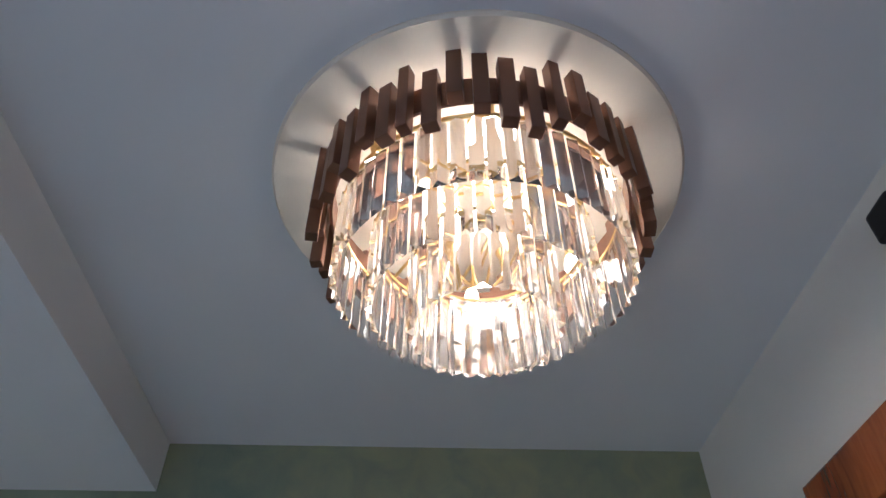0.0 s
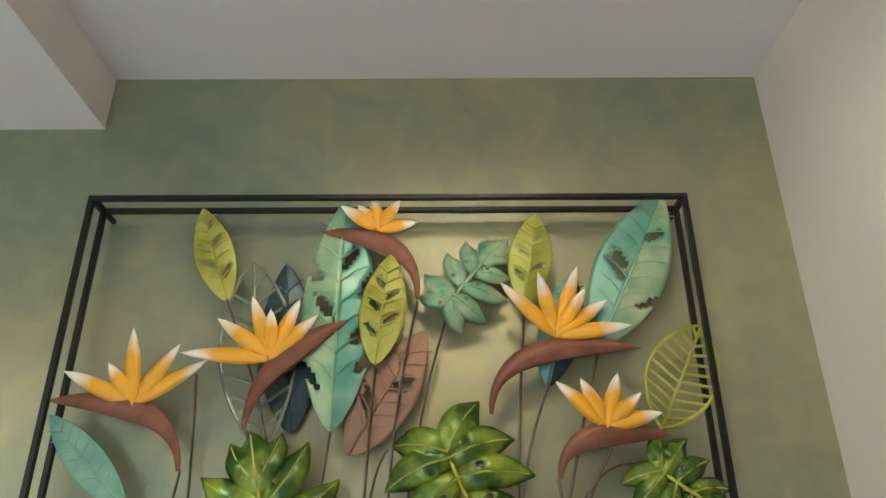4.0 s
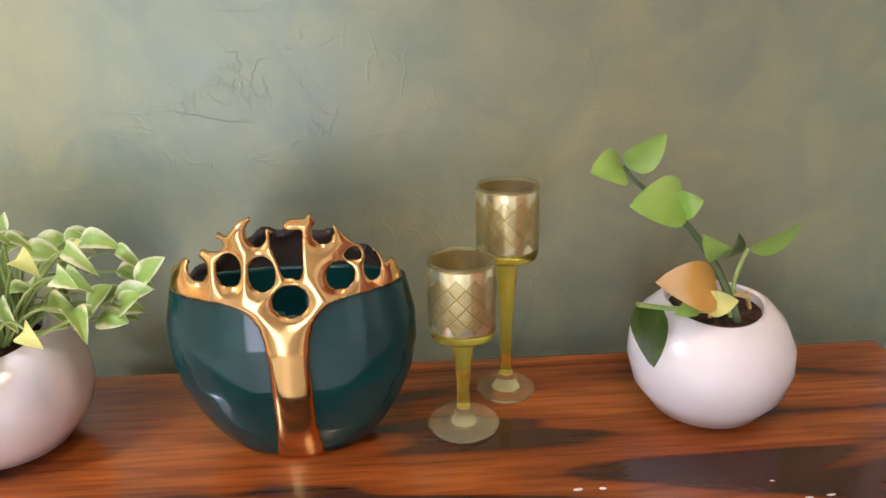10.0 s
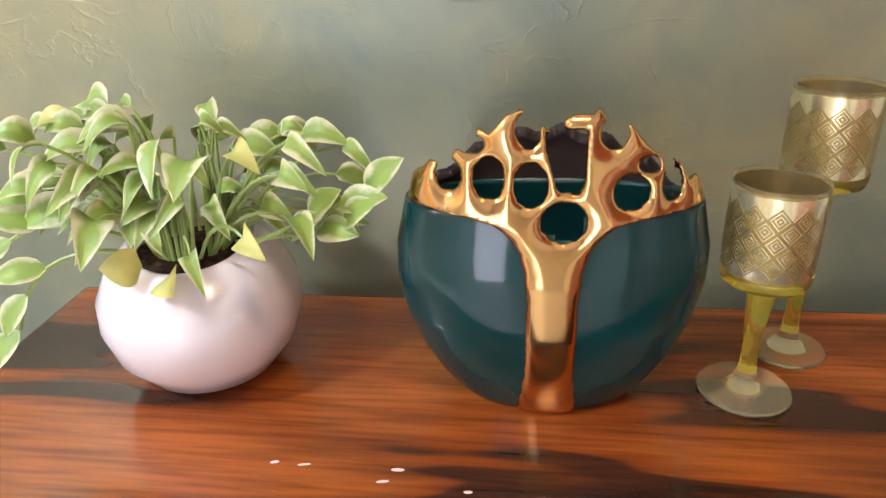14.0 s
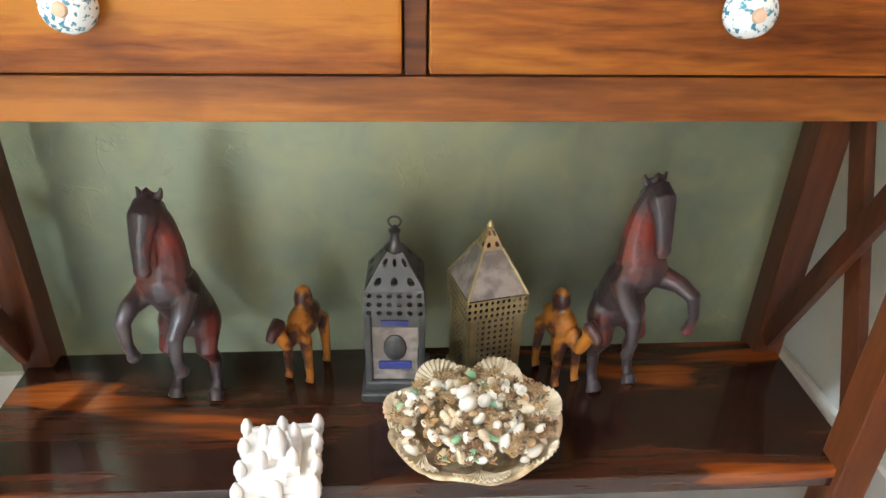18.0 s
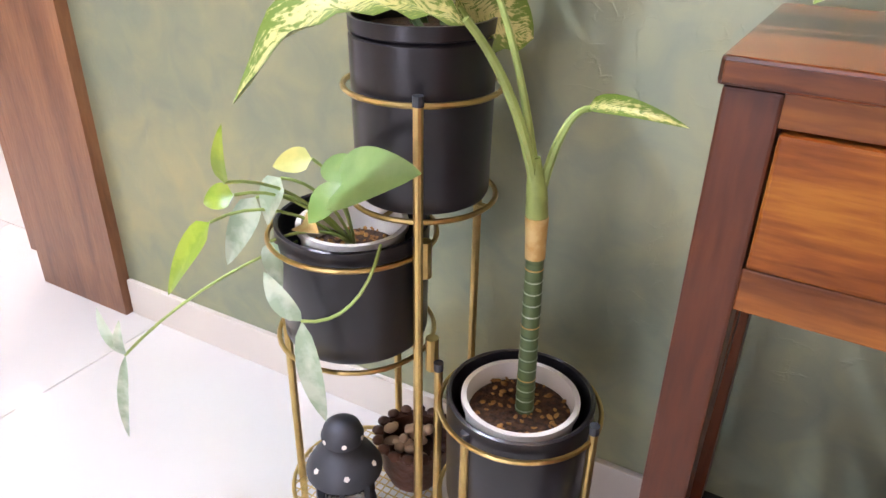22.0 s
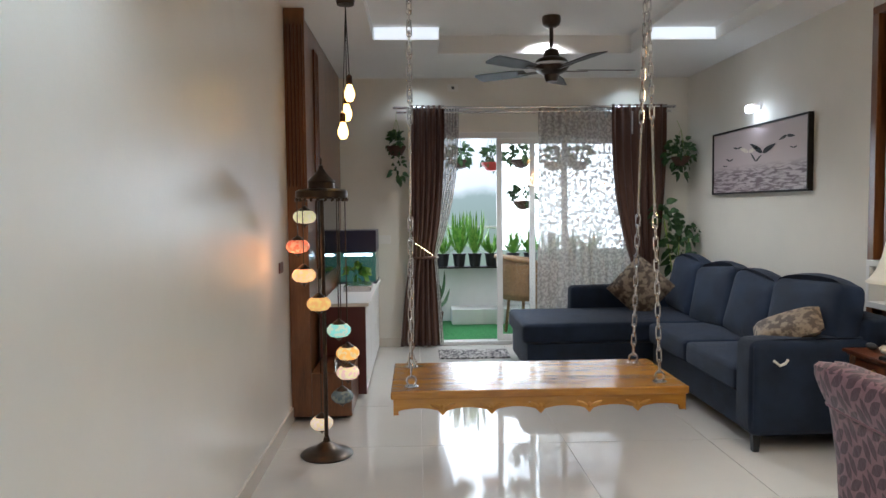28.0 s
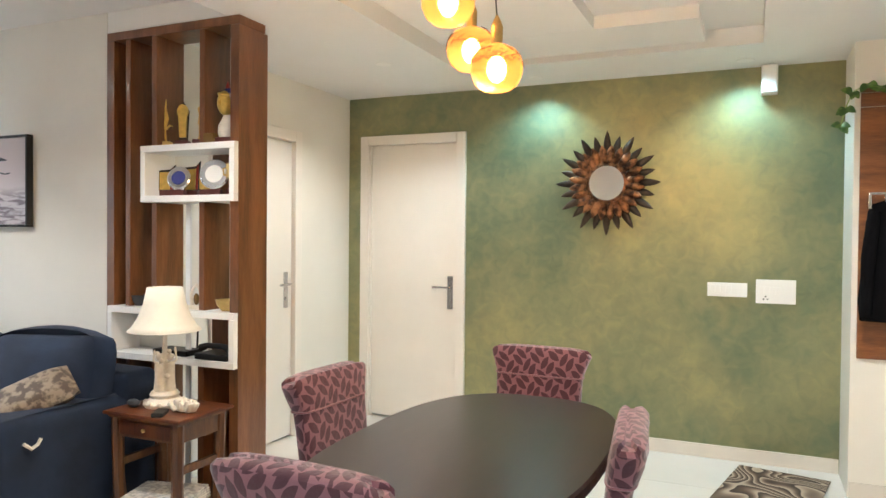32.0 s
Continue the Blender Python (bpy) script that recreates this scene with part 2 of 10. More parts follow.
M["sheesham"] = wood("sheesham_wood", (0.050, 0.015, 0.006), (0.165, 0.050, 0.011), (0.32, 0.115, 0.020), 0.38, "X", 1.0, 0.0, (0.36, 0.50, 0.64), 0.28)
M["sheesham_z"] = wood("main_door_wood", (0.10, 0.022, 0.006), (0.27, 0.07, 0.016), (0.40, 0.13, 0.03), 0.25, "Z", 1.0, 0.5)
M["drawer"] = wood("drawer_wood", (0.080, 0.018, 0.003), (0.22, 0.062, 0.008), (0.36, 0.130, 0.012), 0.42, "X", 1.3, 0.0, (0.38, 0.50, 0.62), 0.25)
M["darkwood"] = wood("dark_leg_wood", (0.038, 0.012, 0.006), (0.095, 0.027, 0.010), (0.17, 0.052, 0.014), 0.35, "Z", 1.0, 0.0, (0.3, 0.5, 0.72), 0.3)
M["cladding"] = wood("walnut_cladding", (0.10, 0.035, 0.014), (0.20, 0.08, 0.032), (0.32, 0.14, 0.06), 0.32, "Z", 1.6, 0.35)
M["navy"] = mat("navy_velvet", (0.010, 0.021, 0.048), 0.9, vary=0.35, scale=9, bump=0.3, fine=300, extra={"Sheen Weight": 0.06, "Sheen Roughness": 0.4})
M["swing"] = wood("teak_swing", (0.29, 0.115, 0.014), (0.45, 0.200, 0.028), (0.57, 0.285, 0.048), 0.22, "Y", 1.0, 0.6)
M["espresso"] = mat("espresso_veneer", (0.022, 0.013, 0.010), 0.28, vary=0.3, scale=30, stretch=(1, 0.1, 1), spec=0.5)
M["black"] = mat("black_metal", (0.007, 0.0065, 0.0065), 0.45, 0.2)
M["gold"] = mat("gold_metal", (0.78, 0.55, 0.20), 0.28, 1.0, vary=0.1, scale=40)
M["white"] = mat("white_laminate", (0.82, 0.81, 0.79), 0.35, vary=0.02, scale=8)
M["chrome"] = mat("steel", (0.62, 0.62, 0.64), 0.22, 1.0)


def leaf_mat(name, main, other, rough=0.4, mode="mottle", scale=60.0, band=(0.45, 0.6), gloss=0.5, sheen=0.0):
    """A leaf's skin. mottle: flecks of another colour; tip: the other colour at the tip; edge: a pale margin; rib: pale veins."""
    m = bpy.data.materials.new(name)
    m.use_nodes = True
    t = m.node_tree
    b = t.nodes["Principled BSDF"]
    b.inputs["Roughness"].default_value, b.inputs["Specular IOR Level"].default_value = rough, gloss
    b.inputs["Metallic"].default_value = sheen
    uv = t.nodes.new("ShaderNodeTexCoord")
    sep = t.nodes.new("ShaderNodeSeparateXYZ")
    t.links.new(uv.outputs["UV"], sep.inputs["Vector"])
    n = t.nodes.new("ShaderNodeTexNoise")
    n.inputs["Scale"].default_value, n.inputs["Detail"].default_value = scale, 4
    t.links.new(uv.outputs["Object"], n.inputs["Vector"])

    def maths(op, a, v):
        x = t.nodes.new("ShaderNodeMath")
        x.operation = op
        t.links.new(a, x.inputs[0])
        if isinstance(v, (int, float)):
            x.inputs[1].default_value = v
        else:
            t.links.new(v, x.inputs[1])
        return x.outputs[0]

    if mode == "tip":
        f = maths("ADD", sep.outputs["X"], maths("MULTIPLY", maths("SUBTRACT", n.outputs["Fac"], 0.5), 0.35))
    elif mode == "edge":
        off = maths("ABSOLUTE", maths("SUBTRACT", sep.outputs["Y"], 0.5), 0)
        f = maths("ADD", maths("MULTIPLY", off, 2.0), maths("MULTIPLY", maths("SUBTRACT", n.outputs["Fac"], 0.5), 1.6))
    elif mode == "speckle":
        off = maths("ABSOLUTE", maths("SUBTRACT", sep.outputs["Y"], 0.5), 0)
        lean = maths("SUBTRACT", sep.outputs["X"], maths("MULTIPLY", off, 0.75))
        grid = t.nodes.new("ShaderNodeCombineXYZ")
        t.links.new(maths("MULTIPLY", lean, 30.0), grid.inputs[0])
        t.links.new(maths("MULTIPLY", sep.outputs["Y"], 7.0), grid.inputs[1])
        streak = t.nodes.new("ShaderNodeTexNoise")
        streak.inputs["Scale"].default_value, streak.inputs["Detail"].default_value = 1.0, 4
        t.links.new(grid.outputs["Vector"], streak.inputs["Vector"])
        f = maths("ADD", maths("MULTIPLY", n.outputs["Fac"], 0.45), maths("MULTIPLY", streak.outputs["Fac"], 0.62))
        f = maths("SUBTRACT", f, maths("MULTIPLY", maths("MULTIPLY", off, off), 0.9))
    elif mode == "rib":
        w = maths("ADD", maths("MULTIPLY", sep.outputs["X"], 9.0), maths("MULTIPLY", maths("ABSOLUTE", maths("SUBTRACT", sep.outputs["Y"], 0.5), 0), -7.0))
        f = maths("ABSOLUTE", maths("SUBTRACT", maths("FRACT", w, 0), 0.5), 0)
        f = maths("ADD", f, maths("MULTIPLY", maths("SUBTRACT", n.outputs["Fac"], 0.5), 0.2))
    else:
        f = n.outputs["Fac"]
    r = ramp_node(t, [(band[0], main), (band[1], other)])
    t.links.new(f, r.inputs["Fac"])
    t.links.new(r.outputs["Color"], b.inputs["Base Color"])
    bp = t.nodes.new("ShaderNodeBump")
    bp.inputs["Strength"].default_value, bp.inputs["Distance"].default_value = 0.25, 0.003
    t.links.new(f, bp.inputs["Height"])
    t.links.new(bp.outputs["Normal"], b.inputs["Normal"])
    return m


def table_top(name="banded_rosewood", shift=0.0):
    """Polished rosewood planks in bands of dark heartwood and orange sapwood."""
    m = bpy.data.materials.new(name)
    m.use_nodes = True
    t = m.node_tree
    b = t.nodes["Principled BSDF"]
    b.inputs["Roughness"].default_value = 0.2
    b.inputs["Specular IOR Level"].default_value = 0.35
    b.inputs["Coat Weight"].default_value, b.inputs["Coat Roughness"].default_value = 0.3, 0.05
    co = t.nodes.new("ShaderNodeTexCoord")

    def layer(stretch, freq, detail, dist):
        mp = t.nodes.new("ShaderNodeMapping")
        mp.inputs["Scale"].default_value = stretch
        t.links.new(co.outputs["Object"], mp.inputs["Vector"])
        n = t.nodes.new("ShaderNodeTexNoise")
        n.inputs["Scale"].default_value, n.inputs["Detail"].default_value, n.inputs["Distortion"].default_value = freq, detail, dist
        t.links.new(mp.outputs["Vector"], n.inputs["Vector"])
        return n

    bands, fine = layer((0.28, 1.6, 1.6), 6.5, 2, 0.5), layer((0.06, 1, 1), 170, 5, 0.2)
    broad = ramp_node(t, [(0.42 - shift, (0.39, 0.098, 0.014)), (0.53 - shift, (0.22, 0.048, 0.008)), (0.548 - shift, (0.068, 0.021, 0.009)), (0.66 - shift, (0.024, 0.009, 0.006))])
    t.links.new(bands.outputs["Fac"], broad.inputs["Fac"])
    grain = ramp_node(t, [(0.3, (0.45, 0.45, 0.45)), (0.6, (1, 1, 1))])
    t.links.new(fine.outputs["Fac"], grain.inputs["Fac"])
    mix = t.nodes.new("ShaderNodeMix")
    mix.data_type, mix.blend_type = "RGBA", "MULTIPLY"
    mix.inputs["Factor"].default_value = 0.8
    t.links.new(broad.outputs["Color"], mix.inputs["A"])
    t.links.new(grain.outputs["Color"], mix.inputs["B"])
    t.links.new(mix.outputs["Result"], b.inputs["Base Color"])
    return m


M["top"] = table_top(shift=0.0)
# same planks with the bands shifted darker, for the low shelf
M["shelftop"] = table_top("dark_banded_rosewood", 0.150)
M["teal"] = mat("teal_glaze", (0.004, 0.046, 0.043), 0.09, vary=0.2, scale=14, spec=0.6)
M["umber"] = mat("dark_umber", (0.035, 0.020, 0.013), 0.7, vary=0.3, scale=40)
M["goldglaze"] = mat("gold_lustre", (0.76, 0.46, 0.17), 0.14, 1.0, vary=0.12, scale=30)
M["ceramic"] = mat("white_ceramic", (0.80, 0.74, 0.70), 0.18, vary=0.05, scale=20, bump=0.05, fine=40)
M["soil"] = mat("soil", (0.10, 0.045, 0.02), 0.95, other=(0.025, 0.012, 0.006), scale=120, bump=0.8, fine=220)
M["bark"] = mat("bark_chip", (0.46, 0.24, 0.06), 0.85, other=(0.20, 0.08, 0.02), scale=60)
M["amber"] = mat("amber_glass", (0.98, 0.80, 0.13), 0.04, extra={"Transmission Weight": 0.93, "IOR": 1.35})
M["paleamber"] = mat("pale_amber_glass", (0.97, 0.91, 0.60), 0.03, extra={"Transmission Weight": 0.93, "IOR": 1.3})
M["giltcup"] = mat("gilt_cup", (0.96, 0.88, 0.50), 0.22, 0.8, vary=0.08, scale=25)
M["etched"] = mat("etched_gilding", (0.36, 0.26, 0.06), 0.40, 0.6)
M["lining"] = mat("gilt_lining", (0.80, 0.68, 0.34), 0.3, 0.9, vary=0.2, scale=60)
M["clear"] = glass_mat("clear_glass", (0.97, 0.98, 0.97), 0.0)
M["crystal"] = mat("crystal", (1.0, 0.98, 0.95), 0.03, extra={"Transmission Weight": 0.985, "IOR": 1.32})
M["foil"] = mat("gold_foil", (0.16, 0.095, 0.025), 0.5, 0.4)
M["bar"] = mat("bronze_bar", (0.23, 0.12, 0.075), 0.38, 0.75, vary=0.25, scale=9, stretch=(1, 1, 0.15))
M["medallion"] = mat("cream_medallion", (0.86, 0.76, 0.60), 0.5, vary=0.06, scale=6, bump=0.05)
M["bulb"] = mat("warm_bulb", (1, 0.9, 0.7), 0.4, emit=(1.0, 0.80, 0.52), glow=45)
M["blackpot"] = mat("black_glazed_pot", (0.018, 0.017, 0.020), 0.28, vary=0.2, scale=20)
M["planterwhite"] = mat("white_plastic", (0.78, 0.74, 0.68), 0.45)
M["brass"] = mat("brushed_brass", (0.62, 0.45, 0.17), 0.33, 1.0, vary=0.15, scale=60)
M["stalk"] = mat("green_stalk", (0.36, 0.48, 0.13), 0.45, vary=0.3, scale=30)
M["cane"] = mat("ringed_cane", (0.028, 0.065, 0.022), 0.5, other=(0.09, 0.14, 0.05), scale=70, stretch=(0.2, 0.2, 2.0), band=(0.55, 0.7))
M["dieff"] = leaf_mat("speckled_leaf", (0.125, 0.205, 0.020), (0.54, 0.52, 0.20), 0.45, "speckle", 150, (0.44, 0.54))
M["goldenleaf"] = leaf_mat("golden_leaf", (0.62, 0.34, 0.06), (0.66, 0.44, 0.20), 0.5, "tip", 30)
M["zz"] = leaf_mat("glossy_leaf", (0.040, 0.085, 0.012), (0.085, 0.15, 0.022), 0.34, "mottle", 30)
M["zzyoung"] = leaf_mat("young_leaf", (0.20, 0.31, 0.020), (0.30, 0.40, 0.035), 0.4, "mottle", 30)
M["syngo"] = leaf_mat("arrowhead_leaf", (0.15, 0.27, 0.06), (0.22, 0.34, 0.10), 0.4, "mottle", 22, (0.35, 0.65))
M["silverleaf"] = leaf_mat("pale_leaf", (0.30, 0.40, 0.26), (0.48, 0.56, 0.42), 0.4, "mottle", 30)
M["njoy"] = leaf_mat("variegated_leaf", (0.24, 0.36, 0.06), (0.62, 0.63, 0.36), 0.45, "edge", 55, (0.50, 0.90))
M["pothos"] = leaf_mat("pothos_leaf", (0.21, 0.37, 0.05), (0.32, 0.48, 0.10), 0.35, "mottle", 22, (0.35, 0.65))
M["dry"] = leaf_mat("dry_leaf", (0.55, 0.34, 0.10), (0.66, 0.50, 0.20), 0.6, "mottle", 40)
M["yellowleaf"] = leaf_mat("yellowed_leaf", (0.62, 0.58, 0.16), (0.50, 0.52, 0.14), 0.5, "mottle", 40)
M["rust"] = mat("rust_brown_metal", (0.24, 0.10, 0.055), 0.5, 0.35, vary=0.3, scale=25, bump=0.15, fine=120)
M["tan"] = mat("tan_metal", (0.36, 0.22, 0.13), 0.5, 0.3, vary=0.2, scale=18)
M["petal"] = leaf_mat("orange_petal", (0.82, 0.42, 0.012), (0.90, 0.86, 0.70), 0.4, "tip", 20, (0.60, 0.86))
M["artgreen"] = leaf_mat("green_enamel", (0.040, 0.105, 0.006), (0.28, 0.40, 0.035), 0.25, "mottle", 22, (0.42, 0.68), 0.6, 0.25)
M["artmint"] = leaf_mat("mint_enamel", (0.20, 0.42, 0.24), (0.52, 0.66, 0.38), 0.32, "mottle", 14, (0.38, 0.66), 0.6, 0.2)
M["artteal"] = leaf_mat("teal_enamel", (0.11, 0.33, 0.24), (0.28, 0.50, 0.36), 0.32, "mottle", 14, (0.38, 0.66), 0.6, 0.2)
M["artlime"] = leaf_mat("lime_enamel", (0.34, 0.36, 0.02), (0.55, 0.56, 0.12), 0.3, "mottle", 14, (0.38, 0.66), 0.6, 0.2)
M["artgrey"] = mat("grey_green_enamel", (0.28, 0.33, 0.24), 0.4, 0.3, vary=0.3, scale=18)
M["artdark"] = leaf_mat("dark_teal_enamel", (0.012, 0.03, 0.035), (0.05, 0.10, 0.10), 0.35, "mottle", 20, (0.4, 0.7), 0.6, 0.3)
M["stem"] = mat("antique_rod", (0.20, 0.16, 0.11), 0.35, 0.9, vary=0.3, scale=30)
M["horse"] = mat("horse_leather", (0.22, 0.034, 0.022), 0.30, other=(0.052, 0.040, 0.042), scale=9, band=(0.48, 0.60), bump=0.15, fine=120)
M["camel"] = mat("camel_leather", (0.46, 0.17, 0.022), 0.34, other=(0.060, 0.022, 0.018), scale=20, band=(0.44, 0.53))
M["pewter"] = mat("aged_pewter", (0.13, 0.127, 0.122), 0.45, 0.7, vary=0.3, scale=40)
M["brasslant"] = mat("aged_gilt", (0.52, 0.42, 0.22), 0.36, 0.8, vary=0.3, scale=40)
M["mica"] = mat("mica_glass", (0.40, 0.34, 0.30), 0.5, 0.1, other=(0.20, 0.17, 0.15), scale=45, band=(0.4, 0.6))
M["bluepane"] = mat("blue_pane", (0.05, 0.06, 0.22), 0.1)
M["shell"] = mat("shell", (0.66, 0.54, 0.36), 0.35, other=(0.36, 0.24, 0.11), scale=50, bump=0.3, fine=90)
M["shellpale"] = mat("pale_shell", (0.70, 0.60, 0.44), 0.28, other=(0.48, 0.38, 0.24), scale=60)
M["potpourri"] = mat("dried_petals", (0.52, 0.35, 0.17), 0.8, other=(0.16, 0.09, 0.05), scale=30)
M["shellwhite"] = mat("white_shell", (0.78, 0.72, 0.63), 0.3, vary=0.15, scale=40)
M["marble"] = mat("white_marble", (0.80, 0.76, 0.72), 0.35, vary=0.08, scale=40)
M["knob"] = mat("painted_knob", (0.72, 0.78, 0.77), 0.15, other=(0.07, 0.22, 0.30), scale=210, band=(0.40, 0.46))
M["giltprint"] = mat("gilt_print", (0.80, 0.55, 0.13), 0.28, 0.5, vary=0.25, scale=40)
M["darkstain"] = mat("chip", (0.75, 0.62, 0.55), 0.6)
M["slate"] = mat("slate_metal", (0.06, 0.065, 0.075), 0.5, 0.4, vary=0.2, scale=30)
M["coco"] = mat("coconut_pot", (0.13, 0.055, 0.035), 0.45, vary=0.4, scale=40, bump=0.3, fine=80)
M["pebble"] = mat("peach_pebble", (0.66, 0.45, 0.30), 0.5, vary=0.25, scale=14)


def petal_cloth():
    """Burgundy cloth printed with leaves in slanting pairs."""
    m = bpy.data.materials.new("leaf_print_cloth")
    m.use_nodes = True
    t = m.node_tree
    b = t.nodes["Principled BSDF"]
    b.inputs["Roughness"].default_value = 0.75
    b.inputs["Sheen Weight"].default_value = 0.3
    uv = t.nodes.new("ShaderNodeTexCoord")
    warp = t.nodes.new("ShaderNodeTexNoise")
    warp.inputs["Scale"].default_value = 7.0
    t.links.new(uv.outputs["UV"], warp.inputs["Vector"])
    bent = t.nodes.new("ShaderNodeVectorMath")
    bent.operation = "MULTIPLY_ADD"
    bent.inputs[1].default_value = (0.022, 0.022, 0)
    t.links.new(warp.outputs["Color"], bent.inputs[0])
    t.links.new(uv.outputs["UV"], bent.inputs[2])
    sep = t.nodes.new("ShaderNodeSeparateXYZ")
    t.links.new(bent.outputs[0], sep.inputs["Vector"])

    def maths(op, *inputs):
        x = t.nodes.new("ShaderNodeMath")
        x.operation = op
        for k, v in enumerate(inputs):
            if isinstance(v, (int, float)):
                x.inputs[k].default_value = v
            else:
                t.links.new(v, x.inputs[k])
        return x.outputs[0]

    # a slanting basket weave of cells, two leaves to a cell
    cell, ca, sa = 0.064, math.cos(radians(28)), math.sin(radians(28))
    cb, sb = math.cos(radians(38)), math.sin(radians(38))
    u = maths("ADD", maths("DIVIDE", maths("ADD", maths("MULTIPLY", sep.outputs["X"], ca), maths("MULTIPLY", sep.outputs["Y"], sa)), cell), 60.0)
    v = maths("ADD", maths("DIVIDE", maths("SUBTRACT", maths("MULTIPLY", sep.outputs["Y"], cb), maths("MULTIPLY", sep.outputs["X"], sb)), cell), 60.0)
    parity = maths("MODULO", maths("ADD", maths("FLOOR", u), maths("FLOOR", v)), 2.0)
    fu, fv = maths("FRACT", u), maths("FRACT", v)
    along = maths("ADD", fu, maths("MULTIPLY", parity, maths("SUBTRACT", fv, fu)))
    over = maths("ADD", fv, maths("MULTIPLY", parity, maths("SUBTRACT", fu, fv)))
    row = maths("FRACT", maths("MULTIPLY", over, 2.0))
    off = maths("ABSOLUTE", maths("SUBTRACT", row, 0.5))
    lens = maths("MULTIPLY", maths("POWER", maths("SINE", maths("MULTIPLY", along, math.pi)), 0.80), 0.43)
    r = ramp_node(t, [(0.47, (0.195, 0.082, 0.100)), (0.53, (0.055, 0.009, 0.020))])
    t.links.new(maths("ADD", maths("MULTIPLY", maths("SUBTRACT", lens, off), 3.0), 0.5), r.inputs["Fac"])
    t.links.new(r.outputs["Color"], b.inputs["Base Color"])
    n = t.nodes.new("ShaderNodeTexNoise")
    n.inputs["Scale"].default_value = 60
    t.links.new(uv.outputs["Object"], n.inputs["Vector"])
    bp = t.nodes.new("ShaderNodeBump")
    bp.inputs["Strength"].default_value, bp.inputs["Distance"].default_value = 0.3, 0.006
    t.links.new(n.outputs["Fac"], bp.inputs["Height"])
    t.links.new(bp.outputs["Normal"], b.inputs["Normal"])
    return m


def lace():
    """Sheer net curtain: see-through with a denser woven pattern."""
    m = bpy.data.materials.new("sheer_lace")
    m.use_nodes = True
    t = m.node_tree
    b = t.nodes["Principled BSDF"]
    b.inputs["Base Color"].default_value, b.inputs["Roughness"].default_value = (0.52, 0.50, 0.48, 1), 0.9
    co = t.nodes.new("ShaderNodeTexCoord")
    n = t.nodes.new("ShaderNodeTexNoise")
    n.inputs["Scale"].default_value, n.inputs["Detail"].default_value = 40, 4
    t.links.new(co.outputs["Object"], n.inputs["Vector"])
    r = ramp_node(t, [(0.46, (0.66, 0.66, 0.66)), (0.56, (0.98, 0.98, 0.98))])
    t.links.new(n.outputs["Fac"], r.inputs["Fac"])
    t.links.new(r.outputs["Color"], b.inputs["Alpha"])
    return m


def sea_picture():
    """A pale seascape: mauve-grey sky over dark ripples."""
    m = bpy.data.materials.new("seascape_print")
    m.use_nodes = True
    t = m.node_tree
    b = t.nodes["Principled BSDF"]
    b.inputs["Roughness"].default_value = 0.35
    uv = t.nodes.new("ShaderNodeTexCoord")
    mp = t.nodes.new("ShaderNodeMapping")
    mp.inputs["Scale"].default_value = (5, 1, 34)
    t.links.new(uv.outputs["Object"], mp.inputs["Vector"])
    n = t.nodes.new("ShaderNodeTexNoise")
    n.inputs["Scale"].default_value, n.inputs["Detail"].default_value, n.inputs["Distortion"].default_value = 1.6, 5, 0.6
    t.links.new(mp.outputs["Vector"], n.inputs["Vector"])
    waves = ramp_node(t, [(0.42, (0.16, 0.12, 0.14)), (0.56, (0.50, 0.44, 0.46))])
    t.links.new(n.outputs["Fac"], waves.inputs["Fac"])
    sep = t.nodes.new("ShaderNodeSeparateXYZ")
    t.links.new(uv.outputs["Object"], sep.inputs["Vector"])
    mr = t.nodes.new("ShaderNodeMapRange")
    mr.inputs["From Min"].default_value, mr.inputs["From Max"].default_value = -0.10, -0.03
    t.links.new(sep.outputs["Z"], mr.inputs["Value"])
    mix = t.nodes.new("ShaderNodeMix")
    mix.data_type = "RGBA"
    mix.inputs["B"].default_value = (0.56, 0.48, 0.49, 1)
    t.links.new(mr.outputs["Result"], mix.inputs["Factor"])
    t.links.new(waves.outputs["Color"], mix.inputs["A"])
    t.links.new(mix.outputs["Result"], b.inputs["Base Color"])
    return m


def swirl_rug():
    m = bpy.data.materials.new("swirl_pile")
    m.use_nodes = True
    t = m.node_tree
    b = t.nodes["Principled BSDF"]
    b.inputs["Roughness"].default_value = 0.95
    co = t.nodes.new("ShaderNodeTexCoord")
    hills = t.nodes.new("ShaderNodeTexNoise")
    hills.inputs["Scale"].default_value, hills.inputs["Detail"].default_value, hills.inputs["Distortion"].default_value = 3.0, 0.0, 0.5
    t.links.new(co.outputs["Object"], hills.inputs["Vector"])
    turns = t.nodes.new("ShaderNodeMath")
    turns.operation, turns.inputs[1].default_value = "MULTIPLY", 15.0
    t.links.new(hills.outputs["Fac"], turns.inputs[0])
    ring = t.nodes.new("ShaderNodeMath")
    ring.operation = "FRACT"
    t.links.new(turns.outputs[0], ring.inputs[0])
    r = ramp_node(t, [(0.0, (0.030, 0.018, 0.011)), (0.30, (0.075, 0.048, 0.032)), (0.55, (0.17, 0.12, 0.085)), (0.82, (0.34, 0.27, 0.20)), (0.93, (0.36, 0.29, 0.22)), (1.0, (0.030, 0.018, 0.011))])
    t.links.new(ring.outputs[0], r.inputs["Fac"])
    t.links.new(r.outputs["Color"], b.inputs["Base Color"])
    return m


